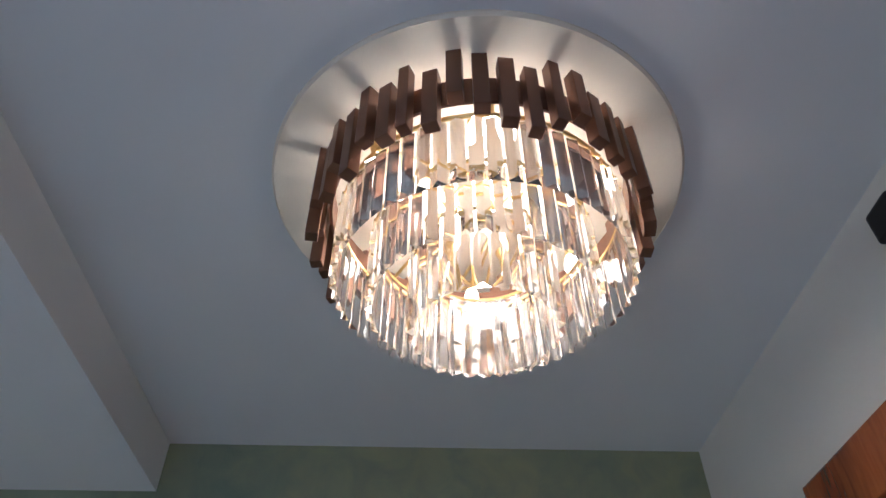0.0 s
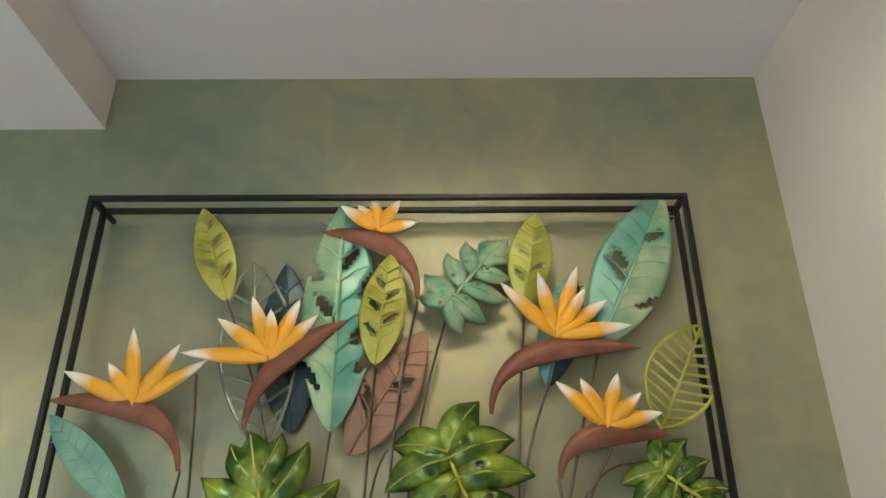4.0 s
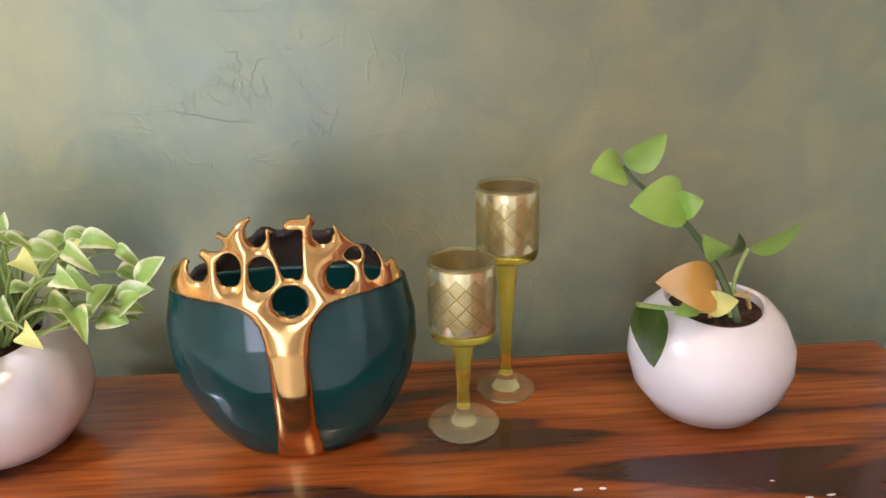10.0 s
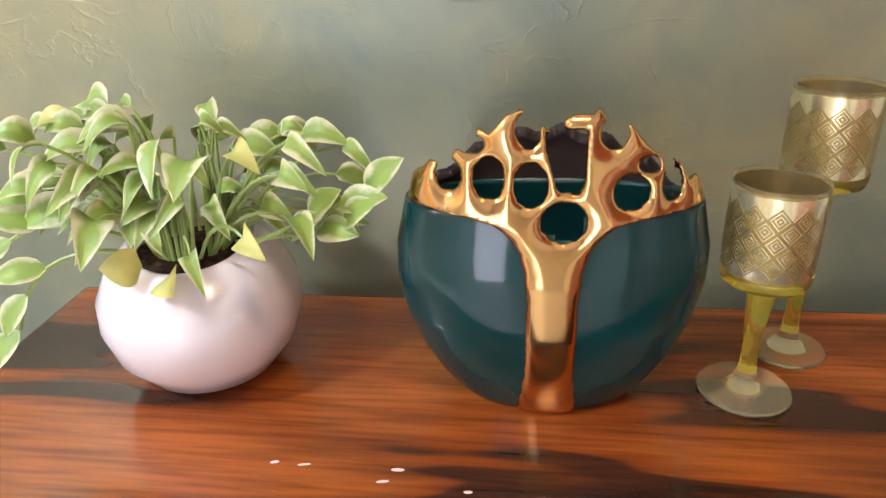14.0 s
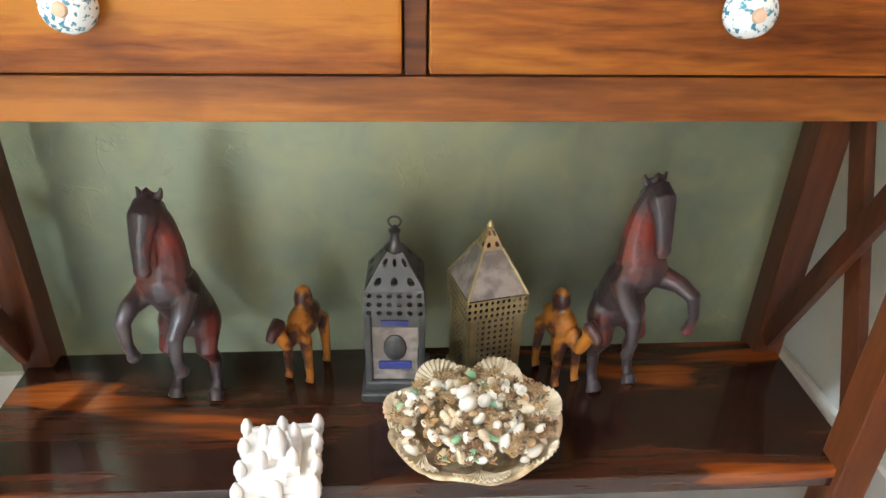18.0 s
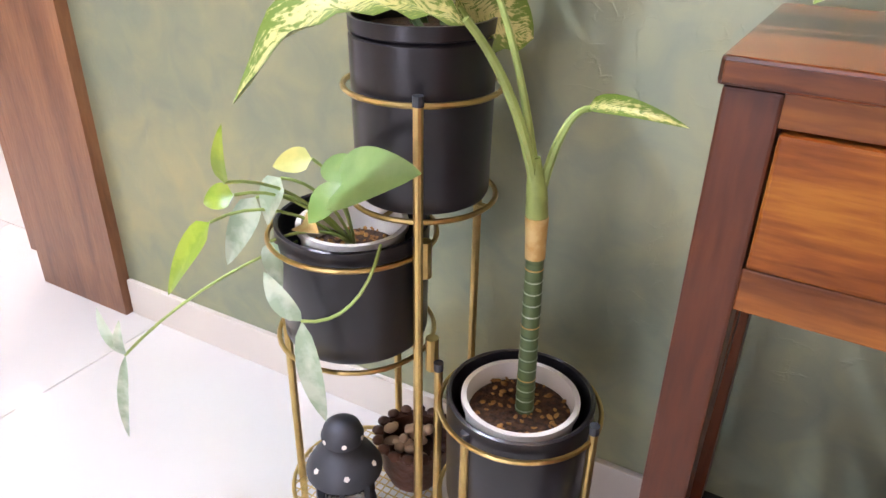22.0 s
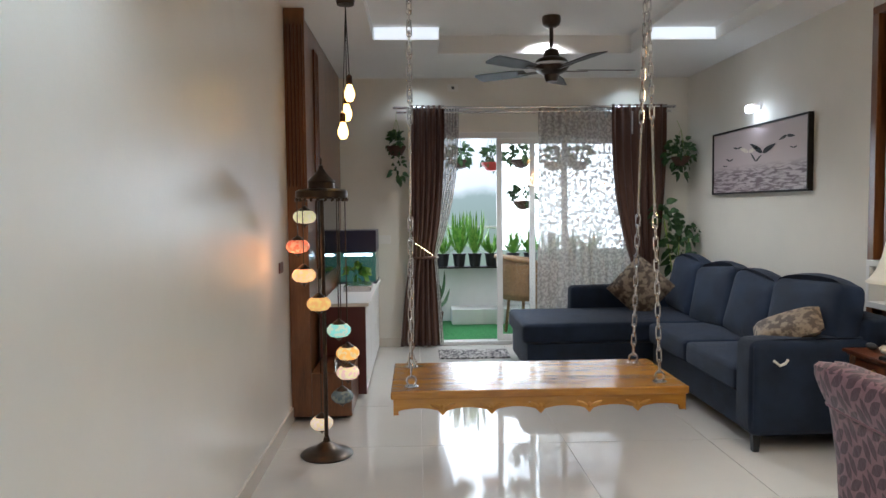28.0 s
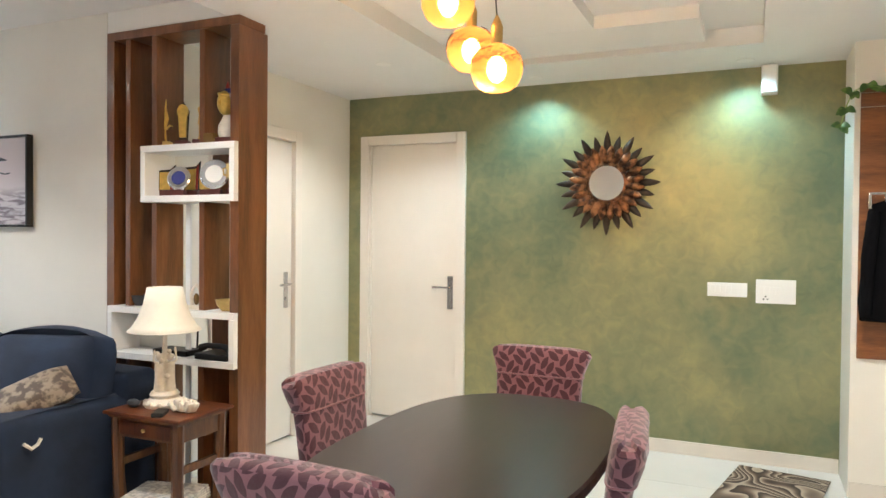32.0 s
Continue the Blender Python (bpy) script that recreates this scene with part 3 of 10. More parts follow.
M["cloth"], M["lace"], M["sea"], M["swirl"] = petal_cloth(), lace(), sea_picture(), swirl_rug()
M["curtain"] = mat("brown_curtain", (0.098, 0.044, 0.029), 0.75, vary=0.3, scale=14, stretch=(1, 1, 0.1), bump=0.1, extra={"Sheen Weight": 0.1})
M["iron"] = mat("dark_bronze", (0.075, 0.055, 0.042), 0.3, 0.85, vary=0.3, scale=25)
M["fanblade"] = mat("fan_blade", (0.022, 0.017, 0.014), 0.5, 0.1, vary=0.3, scale=20, stretch=(1, 8, 1))
M["alu"] = mat("white_aluminium", (0.74, 0.74, 0.73), 0.35)
M["turf"] = mat("green_turf", (0.05, 0.24, 0.07), 0.95, vary=0.3, scale=60, bump=0.5, fine=200)
M["parapet"] = mat("parapet_paint", (0.80, 0.80, 0.78), 0.7, vary=0.05, scale=5)
M["wicker"] = mat("wicker", (0.42, 0.25, 0.12), 0.6, other=(0.20, 0.11, 0.05), scale=90, bump=0.6, fine=90)
M["basket"] = mat("basket", (0.09, 0.04, 0.028), 0.7, vary=0.4, scale=40)
M["leafdark"] = leaf_mat("dark_foliage", (0.024, 0.068, 0.020), (0.06, 0.13, 0.04), 0.65, "mottle", 25)
M["leafbright"] = leaf_mat("bright_foliage", (0.10, 0.26, 0.025), (0.22, 0.40, 0.06), 0.4, "mottle", 25)
M["edison"] = mat("amber_bulb", (1, 0.7, 0.3), 0.2, emit=(1.0, 0.55, 0.16), glow=9)
M["filament"] = mat("filament", (1, 0.8, 0.4), 0.2, emit=(1.0, 0.75, 0.35), glow=40)
M["amberglobe"] = mat("amber_globe", (0.86, 0.40, 0.11), 0.22, emit=(1.0, 0.40, 0.09), glow=0.32, extra={"Transmission Weight": 0.7, "IOR": 1.2})
M["tv"] = mat("tv_screen", (0.008, 0.008, 0.010), 0.08)
M["water"] = mat("tank_glow", (0.02, 0.05, 0.06), 0.2, other=(0.01, 0.02, 0.03), scale=16, emit=(0.10, 0.30, 0.22), glow=0.35)
M["hood"] = mat("hood_lacquer", (0.012, 0.016, 0.045), 0.3)
M["tanklight"] = mat("tank_light", (0.8, 0.9, 1.0), 0.2, emit=(0.75, 0.9, 1.0), glow=8)
M["spotled"] = mat("led_disc", (1, 1, 1), 0.3, emit=(0.92, 0.97, 1.0), glow=14)
M["navycush"] = mat("navy_cushion", (0.012, 0.025, 0.058), 0.9, vary=0.35, scale=7, bump=0.3, fine=260, extra={"Sheen Weight": 0.06, "Sheen Roughness": 0.4})
M["brocade"] = mat("brown_brocade", (0.27, 0.21, 0.15), 0.6, other=(0.085, 0.06, 0.042), scale=26, band=(0.44, 0.55), bump=0.2)
M["oldwood"] = wood("antique_wood", (0.032, 0.010, 0.004), (0.10, 0.036, 0.009), (0.20, 0.085, 0.022), 0.35, "Z", 1.5, 0.2)
M["post"] = wood("partition_wood", (0.070, 0.026, 0.009), (0.150, 0.055, 0.018), (0.235, 0.095, 0.034), 0.28, "Z", 1.4, 0.3)
M["shade"] = mat("cream_shade", (0.82, 0.77, 0.66), 0.8, vary=0.04, scale=30, extra={"Subsurface Weight": 0.0})
M["ivory"] = mat("ivory_resin", (0.78, 0.71, 0.60), 0.4, vary=0.12, scale=40)
M["paper"] = mat("newspaper", (0.62, 0.58, 0.52), 0.8, other=(0.40, 0.37, 0.34), scale=40, band=(0.45, 0.55))
M["mirror"] = mat("mirror", (0.92, 0.92, 0.92), 0.02, 1.0)
M["copper"] = mat("antique_copper", (0.44, 0.19, 0.085), 0.32, 0.9, other=(0.06, 0.03, 0.02), scale=22, band=(0.4, 0.65))
M["plastic"] = mat("switch_plastic", (0.82, 0.80, 0.77), 0.3)
M["coatpanel"] = wood("coat_panel_veneer", (0.10, 0.030, 0.010), (0.21, 0.075, 0.022), (0.32, 0.125, 0.040), 0.35, "X", 1.4, 0.2)
M["ivyleaf"] = leaf_mat("ivy_leaf", (0.045, 0.12, 0.022), (0.14, 0.24, 0.05), 0.45, "mottle", 25)
M["jacket"] = mat("black_cloth", (0.004, 0.004, 0.005), 1.0, spec=0.1, vary=0.3, scale=30, bump=0.4, fine=60)
M["trophyred"] = mat("trophy_red", (0.35, 0.03, 0.02), 0.4)
M["maroon"] = mat("maroon_wood", (0.09, 0.02, 0.018), 0.35)
M["spotlight_glass"] = mat("sconce_glass", (1, 1, 1), 0.2, emit=(0.9, 0.95, 1.0), glow=12)
M["mat_weave"] = mat("doormat_weave", (0.42, 0.40, 0.38), 0.95, other=(0.05, 0.045, 0.05), scale=45, band=(0.48, 0.52))
GLASSES = [mat("mosaic_glass", c, 0.25, emit=e, glow=g, other=o, scale=38, band=(0.45, 0.55)) for c, o, e, g in (
    ((0.75, 0.66, 0.40), (0.25, 0.42, 0.22), (0.95, 0.80, 0.45), 0.75), ((0.75, 0.10, 0.06), (0.85, 0.55, 0.35), (1.0, 0.22, 0.10), 0.85), ((0.85, 0.45, 0.20), (0.90, 0.75, 0.5), (1.0, 0.55, 0.22), 1.1),
    ((0.80, 0.50, 0.15), (0.55, 0.30, 0.10), (1.0, 0.55, 0.16), 0.85), ((0.20, 0.60, 0.55), (0.85, 0.70, 0.4), (0.45, 0.85, 0.70), 0.7), ((0.85, 0.35, 0.08), (0.15, 0.55, 0.5), (1.0, 0.50, 0.12), 1.0),
    ((0.80, 0.60, 0.35), (0.25, 0.12, 0.45), (1.0, 0.72, 0.40), 0.9), ((0.12, 0.16, 0.18), (0.25, 0.28, 0.25), (0.2, 0.25, 0.25), 0.05), ((0.75, 0.55, 0.35), (0.85, 0.8, 0.7), (1.0, 0.72, 0.45), 0.7))]


# ---- mesh helpers ----
def part(name, bm, material, parent=None, label="", smooth=False):
    """Links a bmesh as one mesh object, under a thing or part if one is given."""
    me = bpy.data.meshes.new(name)
    bmesh.ops.recalc_face_normals(bm, faces=bm.faces)
    if smooth:
        for f in bm.faces:
            f.smooth = True
    bm.to_mesh(me)
    bm.free()
    for one in material if isinstance(material, (list, tuple)) else [material]:
        me.materials.append(one)
    if smooth:
        me.set_sharp_from_angle(angle=radians(40))
    ob = new(name, me)
    if parent:
        ob.parent = parent
    if label:
        tagged(ob, label)
    return ob


def thing(name, label, category, group="", kind="", at=(0, 0, 0), turn=0.0):
    ob = new(name)
    ob.empty_display_size = 0.1
    ob.matrix_world = pose(*at, 0, 0, turn)
    return tagged(ob, label, category, group, kind)


def box(x0, x1, y0, y1, z0, z1, bevel=0.0, bm=None):
    made = bmesh.new()
    bmesh.ops.create_cube(made, size=1.0)
    for v in made.verts:
        v.co = ((x0 + x1) / 2 + v.co.x * (x1 - x0), (y0 + y1) / 2 + v.co.y * (y1 - y0), (z0 + z1) / 2 + v.co.z * (z1 - z0))
    if bevel:
        bmesh.ops.bevel(made, geom=list(made.edges), offset=bevel, segments=2, affect="EDGES", profile=0.6)
    return merge(bm, made)


def merge(bm, made):
    if bm is None:
        return made
    me = bpy.data.meshes.new("tmp")
    made.to_mesh(me)
    made.free()
    bm.from_mesh(me)
    bpy.data.meshes.remove(me)
    return bm


def moved(bm, m):
    bm.transform(m)
    return bm


def lathe(profile, segs=32, bm=None, cap=True):
    """Turns (radius, height) pairs about z."""
    made = bmesh.new()
    rings = []
    for r, z in profile:
        if r < 1e-5:
            rings.append([made.verts.new((0, 0, z))])
        else:
            rings.append([made.verts.new((r * math.cos(2 * math.pi * k / segs), r * math.sin(2 * math.pi * k / segs), z)) for k in range(segs)])
    for a, b in zip(rings, rings[1:]):
        for k in range(segs):
            k2 = (k + 1) % segs
            if len(a) == 1 and len(b) == 1:
                continue
            if len(a) == 1:
                made.faces.new((a[0], b[k], b[k2]))
            elif len(b) == 1:
                made.faces.new((a[k], b[0], a[k2]))
            else:
                made.faces.new((a[k], b[k], b[k2], a[k2]))
    if cap:
        for ring in (rings[0], rings[-1]):
            if len(ring) > 1:
                made.faces.new(ring)
    return merge(bm, made)


def tube(points, radius, segs=8, bm=None, closed=False):
    """A round rod along points; radius may be one number or one for each point."""
    made = bmesh.new()
    pts = [Vector(p) for p in points]
    n = len(pts)
    radii = radius if isinstance(radius, (list, tuple)) else [radius] * n
    rings = []
    side = None
    for i, p in enumerate(pts):
        a = pts[(i - 1) % n] if closed or i else p
        b = pts[(i + 1) % n] if closed or i < n - 1 else p
        way = (b - a).normalized()
        if side is None:
            side = way.orthogonal().normalized()
        side = (side - way * side.dot(way))
        side = side.normalized() if side.length > 1e-6 else way.orthogonal().normalized()
        up = way.cross(side)
        rings.append([made.verts.new(p + (side * math.cos(2 * math.pi * k / segs) + up * math.sin(2 * math.pi * k / segs)) * radii[i]) for k in range(segs)])
    for i in range(n if closed else n - 1):
        a, b = rings[i], rings[(i + 1) % n]
        for k in range(segs):
            k2 = (k + 1) % segs
            made.faces.new((a[k], a[k2], b[k2], b[k]))
    if not closed:
        made.faces.new(rings[0][::-1])
        made.faces.new(rings[-1])
    return merge(bm, made)


def sheet(outline, y0, y1, bm=None):
    """An outline of (x, z) pairs as a plate from y0 to y1."""
    made = bmesh.new()
    f = made.faces.new([made.verts.new((x, y0, z)) for x, z in outline])
    r = bmesh.ops.extrude_face_region(made, geom=[f])
    for v in r["geom"]:
        if isinstance(v, bmesh.types.BMVert):
            v.co.y = y1
    return merge(bm, made)


def structure(name, bm, material, label, category):
    return tagged(part(name, bm, material), label, category, kind="structure")


def curve(a, b, c, n=8):
    """Points on a bent line from a over b to c."""
    a, b, c = Vector(a), Vector(b), Vector(c)
    return [a * (1 - s) ** 2 + b * 2 * s * (1 - s) + c * s * s for s in [k / n for k in range(n + 1)]]


# ---- the plan: foyer wall y = 0, passage wall y = -1.47, window wall x = -8.45 ----
WX, PY, GY, DX = -8.45, 1.90, 3.91, -5.49
SY, RX, BX = -1.47, 0.772, -2.12
H = 2.413
structure("floor", box(WX - 0.1, RX + 0.1, -3.2, GY + 0.2, -0.1, -0.004), M["grout"], "glossy cream vitrified tile floor", "floor")
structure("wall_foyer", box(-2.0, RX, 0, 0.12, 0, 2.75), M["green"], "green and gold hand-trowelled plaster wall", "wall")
w = box(-2.03, -2.0, 0.0, 0.35, 0, 2.75)
box(-1.55, -1.4, 0.35, 3.50, 0, 2.75, bm=w)
box(-2.155, -1.4, 3.50, GY + 0.2, 0, 2.75, bm=w)
structure("wall_block", w, M["wall"], "cream painted wall beside the dining area", "wall")
structure("wall_entry", box(RX, RX + 0.15, -3.2, 0.12, 0, 2.75), M["wall"], "white painted entry wall", "wall")
structure("wall_passage", box(WX, -2.25, SY - 0.15, SY, 0, 2.75), M["satin"], "long white painted passage wall", "wall")
structure("wall_behind", box(-2.22, RX, -3.2, -3.05, 0, 2.75), M["wall"], "white painted wall", "wall")
structure("wall_return", box(-1.30, -1.15, -3.05, SY, 0, 2.75), M["wall"], "white painted return wall", "wall")
structure("wall_picture", box(WX, -5.74, PY, PY + 0.15, 0, 2.75), M["wall"], "cream painted wall behind the sofa", "wall")
w = box(-5.74, DX, PY + 0.151, 2.375, 0, 2.75)
box(-5.74, DX, 3.265, GY, 0, 2.75, bm=w)
box(-5.74, DX, 2.375, 3.265, 2.072, 2.75, bm=w)
box(-5.74, DX - 0.1, 2.375, 3.265, 0, 2.072, bm=w)
structure("wall_corridor", w, M["wall"], "cream painted corridor wall", "wall")
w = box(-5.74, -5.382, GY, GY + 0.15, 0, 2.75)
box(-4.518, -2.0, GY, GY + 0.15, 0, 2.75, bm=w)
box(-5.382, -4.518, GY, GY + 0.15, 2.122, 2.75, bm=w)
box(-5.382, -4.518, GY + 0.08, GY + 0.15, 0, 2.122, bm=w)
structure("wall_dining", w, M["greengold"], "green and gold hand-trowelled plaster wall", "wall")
w = box(-2.25, -1.15, SY - 0.15, SY, 2.072, 2.75)
box(-2.25, -1.30, SY - 0.15, SY - 0.08, 0, 2.072, bm=w)
structure("wall_south", w, M["wall"], "white painted wall over the door", "wall")
# window wall with the balcony opening
WY0, WY1, WZ = -0.55, 1.42, 2.02
w = box(WX - 0.15, WX, SY - 0.15, WY0, 0, 2.75)
box(WX - 0.15, WX, WY1, PY + 0.15, 0, 2.75, bm=w)
box(WX - 0.15, WX, WY0, WY1, WZ, 2.75, bm=w)
structure("wall_window", w, M["wall"], "cream painted wall round the balcony door", "wall")
structure("ceiling", box(WX - 0.15, RX + 0.15, -3.2, GY + 0.2, 2.75, 2.9), M["ceiling"], "white painted ceiling", "ceiling")


def leaf(bm, base, tip, width, normal=(0, -1, 0), bend=0.0, fold=0.15, shape=1.0, n=8, across=4, gaps=(), droop=0.0):
    """A leaf blade from base to tip. bend: bow along the normal; fold: how far the sides rise; shape: under 1 broad at the base."""
    base, tip, normal = Vector(base), Vector(tip), Vector(normal).normalized()
    way = tip - base
    side = way.cross(normal).normalized()
    normal = side.cross(way).normalized()
    uv = bm.loops.layers.uv.verify()
    grid = []
    for i in range(n + 1):
        s = i / n
        w = width * (math.sin(math.pi * min(1.0, s ** shape)) ** 0.75 + 0.02 * (1 - s))
        mid = base + way * s + normal * (bend * math.sin(math.pi * s)) + Vector((0, 0, -droop * s * s))
        row = []
        for k in range(across + 1):
            u = 2 * k / across - 1
            row.append((bm.verts.new(mid + side * (w * u) + normal * (fold * w * abs(u))), (s, (u + 1) / 2)))
        grid.append(row)
    for i in range(n):
        for k in range(across):
            if (i, k) in gaps:
                continue
            quad = [grid[i][k], grid[i][k + 1], grid[i + 1][k + 1], grid[i + 1][k]]
            f = bm.faces.new([v for v, _ in quad])
            f.smooth = True
            for loop, (_, at) in zip(f.loops, quad):
                loop[uv].uv = at
    return bm


def plate(name, bm, material, parent, label="", thick=0.0):
    """Links leaves as they are, without turning faces over."""
    me = bpy.data.meshes.new(name)
    bm.to_mesh(me)
    bm.free()
    for one in material if isinstance(material, (list, tuple)) else [material]:
        me.materials.append(one)
    ob = new(name, me)
    ob.parent = parent
    if label:
        tagged(ob, label)
    if thick:
        s = ob.modifiers.new("sheet", "SOLIDIFY")
        s.thickness = thick
    return ob


def blob(bm, at, size, turn=(0, 0, 0), u=12, v=8):
    made = bmesh.new()
    bmesh.ops.create_uvsphere(made, u_segments=u, v_segments=v, radius=1.0)
    made.transform(Matrix.LocRotScale(at, Euler([radians(a) for a in turn]), size))
    return merge(bm, made)


def fused(name, bm, material, parent=None, voxel=0.004, label=""):
    """Joins overlapping pieces into one skin."""
    ob = part(name, bm, material, parent, label)
    m = ob.modifiers.new("fuse", "REMESH")
    m.mode, m.voxel_size, m.use_smooth_shade = "VOXEL", voxel, True
    s = ob.modifiers.new("soft", "SMOOTH")
    s.factor, s.iterations = 0.5, 4
    return ob


# ---- ceilings ----
structure("ceiling_foyer", box(-0.545, RX, -3.2, 0, H, H + 0.05), M["ceiling"], "white painted false ceiling over the foyer", "ceiling")
structure("ceiling_beam", box(-0.95, -0.545, -3.2, 0, 2.291, 2.75), M["ceiling"], "white painted ceiling beam", "ceiling")
LOW, MID, UP = 2.41, 2.50, 2.60


def tray(x0, x1, y0, y1, ix0, ix1, iy0, iy1, low, high, bm):
    """A lowered border round a raised field."""
    box(x0, x1, y0, iy0, low, 2.74, bm=bm)
    box(x0, x1, iy1, y1, low, 2.74, bm=bm)
    box(x0, ix0, iy0, iy1, low, 2.74, bm=bm)
    box(ix1, x1, iy0, iy1, low, 2.74, bm=bm)
    box(ix0, ix1, iy0, iy1, high, 2.74, bm=bm)
    return bm


c = bmesh.new()
for x0, x1, y0, y1, z in (
    (WX, -7.40, SY, PY, 2.52), (-7.40, -6.95, SY, -0.50, 2.52), (-7.40, -6.95, 1.03, PY, 2.52), (-6.95, -5.20, SY, -0.98, 2.52), (-6.95, -5.20, 1.52, PY, 2.52),
    (-5.20, -4.95, SY, PY, 2.52), (-6.95, -5.90, -0.98, -0.50, 2.61), (-6.95, -5.90, 1.03, 1.52, 2.61), (-5.90, -5.20, -0.98, 1.52, 2.61), (-7.40, -5.90, -0.50, 1.03, 2.66),
):
    box(x0, x1, y0, y1, z, 2.74, bm=c)
structure("ceiling_living", c, M["ceiling"], "white stepped false ceiling over the sofa", "ceiling")
# plates that glow, added in place of light falling on the step faces
M["cove"] = mat("glowing_step_face", (0.9, 0.9, 0.9), 0.4, emit=(0.93, 0.97, 1.0), glow=1.0)
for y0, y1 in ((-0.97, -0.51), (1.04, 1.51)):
    part("panel", box(-6.949, -6.940, y0, y1, 2.524, 2.606, 0.002), M["cove"], thing("cove_light", "glowing plate put on the false ceiling's step in place of light", "cove light", "cove lights"))
c = bmesh.new()
tray(-4.95, -2.0, 0.0, GY, -4.34, -2.60, 0.75, 3.34, LOW, LOW + 0.095, c)
box(-4.22, -2.89, 2.86, 3.31, LOW + 0.028, LOW + 0.096, bm=c)
box(-4.22, -3.40, 1.45, 2.859, LOW + 0.0285, LOW + 0.097, bm=c)
box(-5.5, -4.951, PY + 0.004, GY, LOW + 0.002, 2.74, bm=c)
box(-7.35, -5.501, PY + 0.004, GY, LOW + 0.002, 2.74, bm=c)
box(-1.999, -1.4, 0.36, GY, LOW + 0.001, 2.74, bm=c)
structure("ceiling_dining", c, M["ceiling"], "white stepped false ceiling over the dining table", "ceiling")
structure("ceiling_passage", box(-4.95, -0.95, SY, 0.0, LOW, 2.74), M["ceiling"], "white painted passage ceiling", "ceiling")

# ---- cladding, skirting ----
structure("wall_panel", box(-2.03, -1.72, -0.028, 0.0, 0.0, 2.40), M["cladding"], "walnut-veneered panel at the wall's end", "wall")
structure("wall_panel_side", box(-2.052, -2.031, -0.028, 0.34, 0.09, 2.40), M["cladding"], "walnut-veneered panel at the wall's end", "wall")
s = box(-1.715, RX, -0.012, 0, 0, 0.092, 0.002)
structure("baseboard", s, M["skirt"], "beige tile skirting", "skirting")
structure("baseboard_entry", box(RX - 0.012, RX, -0.36, -0.013, 0, 0.092, 0.002), M["skirt"], "beige tile skirting", "skirting")
structure("baseboard_passage", box(WX, -2.24, SY, SY + 0.012, 0, 0.092, 0.002), M["skirt"], "beige tile skirting", "skirting")
structure("baseboard_dining", box(-4.49, -2.158, GY - 0.012, GY, 0, 0.085, 0.002), M["skirt"], "beige tile skirting", "skirting")
structure("baseboard_picture", box(WX, -5.76, PY - 0.012, PY, 0, 0.085, 0.002), M["skirt"], "beige tile skirting", "skirting")
structure("baseboard_window", box(WX, WX + 0.012, SY + 0.013, WY0 - 0.02, 0, 0.085, 0.002), M["skirt"], "beige tile skirting", "skirting")
structure("baseboard_coats", box(-2.15, -1.57, 3.488, 3.50, 0, 0.085, 0.002), M["skirt"], "beige tile skirting", "skirting")
structure("baseboard_side", box(-1.562, -1.55, 0.4, 3.487, 0, 0.085, 0.002), M["skirt"], "beige tile skirting", "skirting")


def handle(parent, m, flip=1):
    """A lever handle on a long plate."""
    p = part("handle_plate", moved(box(-0.022, 0.022, -0.006, 0, -0.12, 0.12, 0.002), m), M["chrome"], parent, "brushed steel door plate")
    part("lever", moved(tube([(0, 0, 0.04), (0, -0.045, 0.04), (flip * 0.02, -0.05, 0.04), (flip * 0.12, -0.05, 0.038)], 0.008, 10), m), M["chrome"], p)
    part("lock", moved(lathe([(0, 0), (0.011, 0), (0.011, 0.006), (0, 0.006)], 14), m @ pose(0, -0.006, -0.06, 90, 0, 0)), M["chrome"], p)
    return p


def flush_door(name, width, height, m, label, flip, paint="door", lever=(0.07, 1.0)):
    """A painted flush door in its frame; x along the wall, y into it."""
    d = tagged(new(name), label, "door", kind="structure")
    d.matrix_world = m
    f = box(-0.07, 0.0, -0.02, 0.06, 0, height + 0.07, 0.004)
    box(width, width + 0.07, -0.02, 0.06, 0, height + 0.07, 0.004, bm=f)
    box(0.0, width, -0.02, 0.06, height, height + 0.07, 0.004, bm=f)
    part("door_frame", f, M[paint], d)
    part("stop_bead", box(0.0, 0.014, -0.004, 0.03, 0, height, 0.002), M[paint], d)
    part("door_leaf", box(0.016, width - 0.004, 0.012, 0.05, 0.012, height - 0.004, 0.003), M[paint], d)
    handle(d, pose(width - lever[0] if flip < 0 else 0.085, 0.012, lever[1]), flip)
    return d


flush_door("door_1", 0.72, 2.05, pose(-5.31, GY, 0), "cream painted flush door in the green wall, closed", -1, "door", (0.05, 0.96))
flush_door("door_2", 0.74, 2.0, pose(DX, 2.45, 0, 0, 0, 90), "cream painted flush door in the corridor, closed", -1)
flush_door("door_3", 0.80, 2.0, pose(-1.38, SY, 0, 0, 0, 180), "ochre cream painted door beside the passage wall, closed", -1, "ochre", (0.03, 0.90))
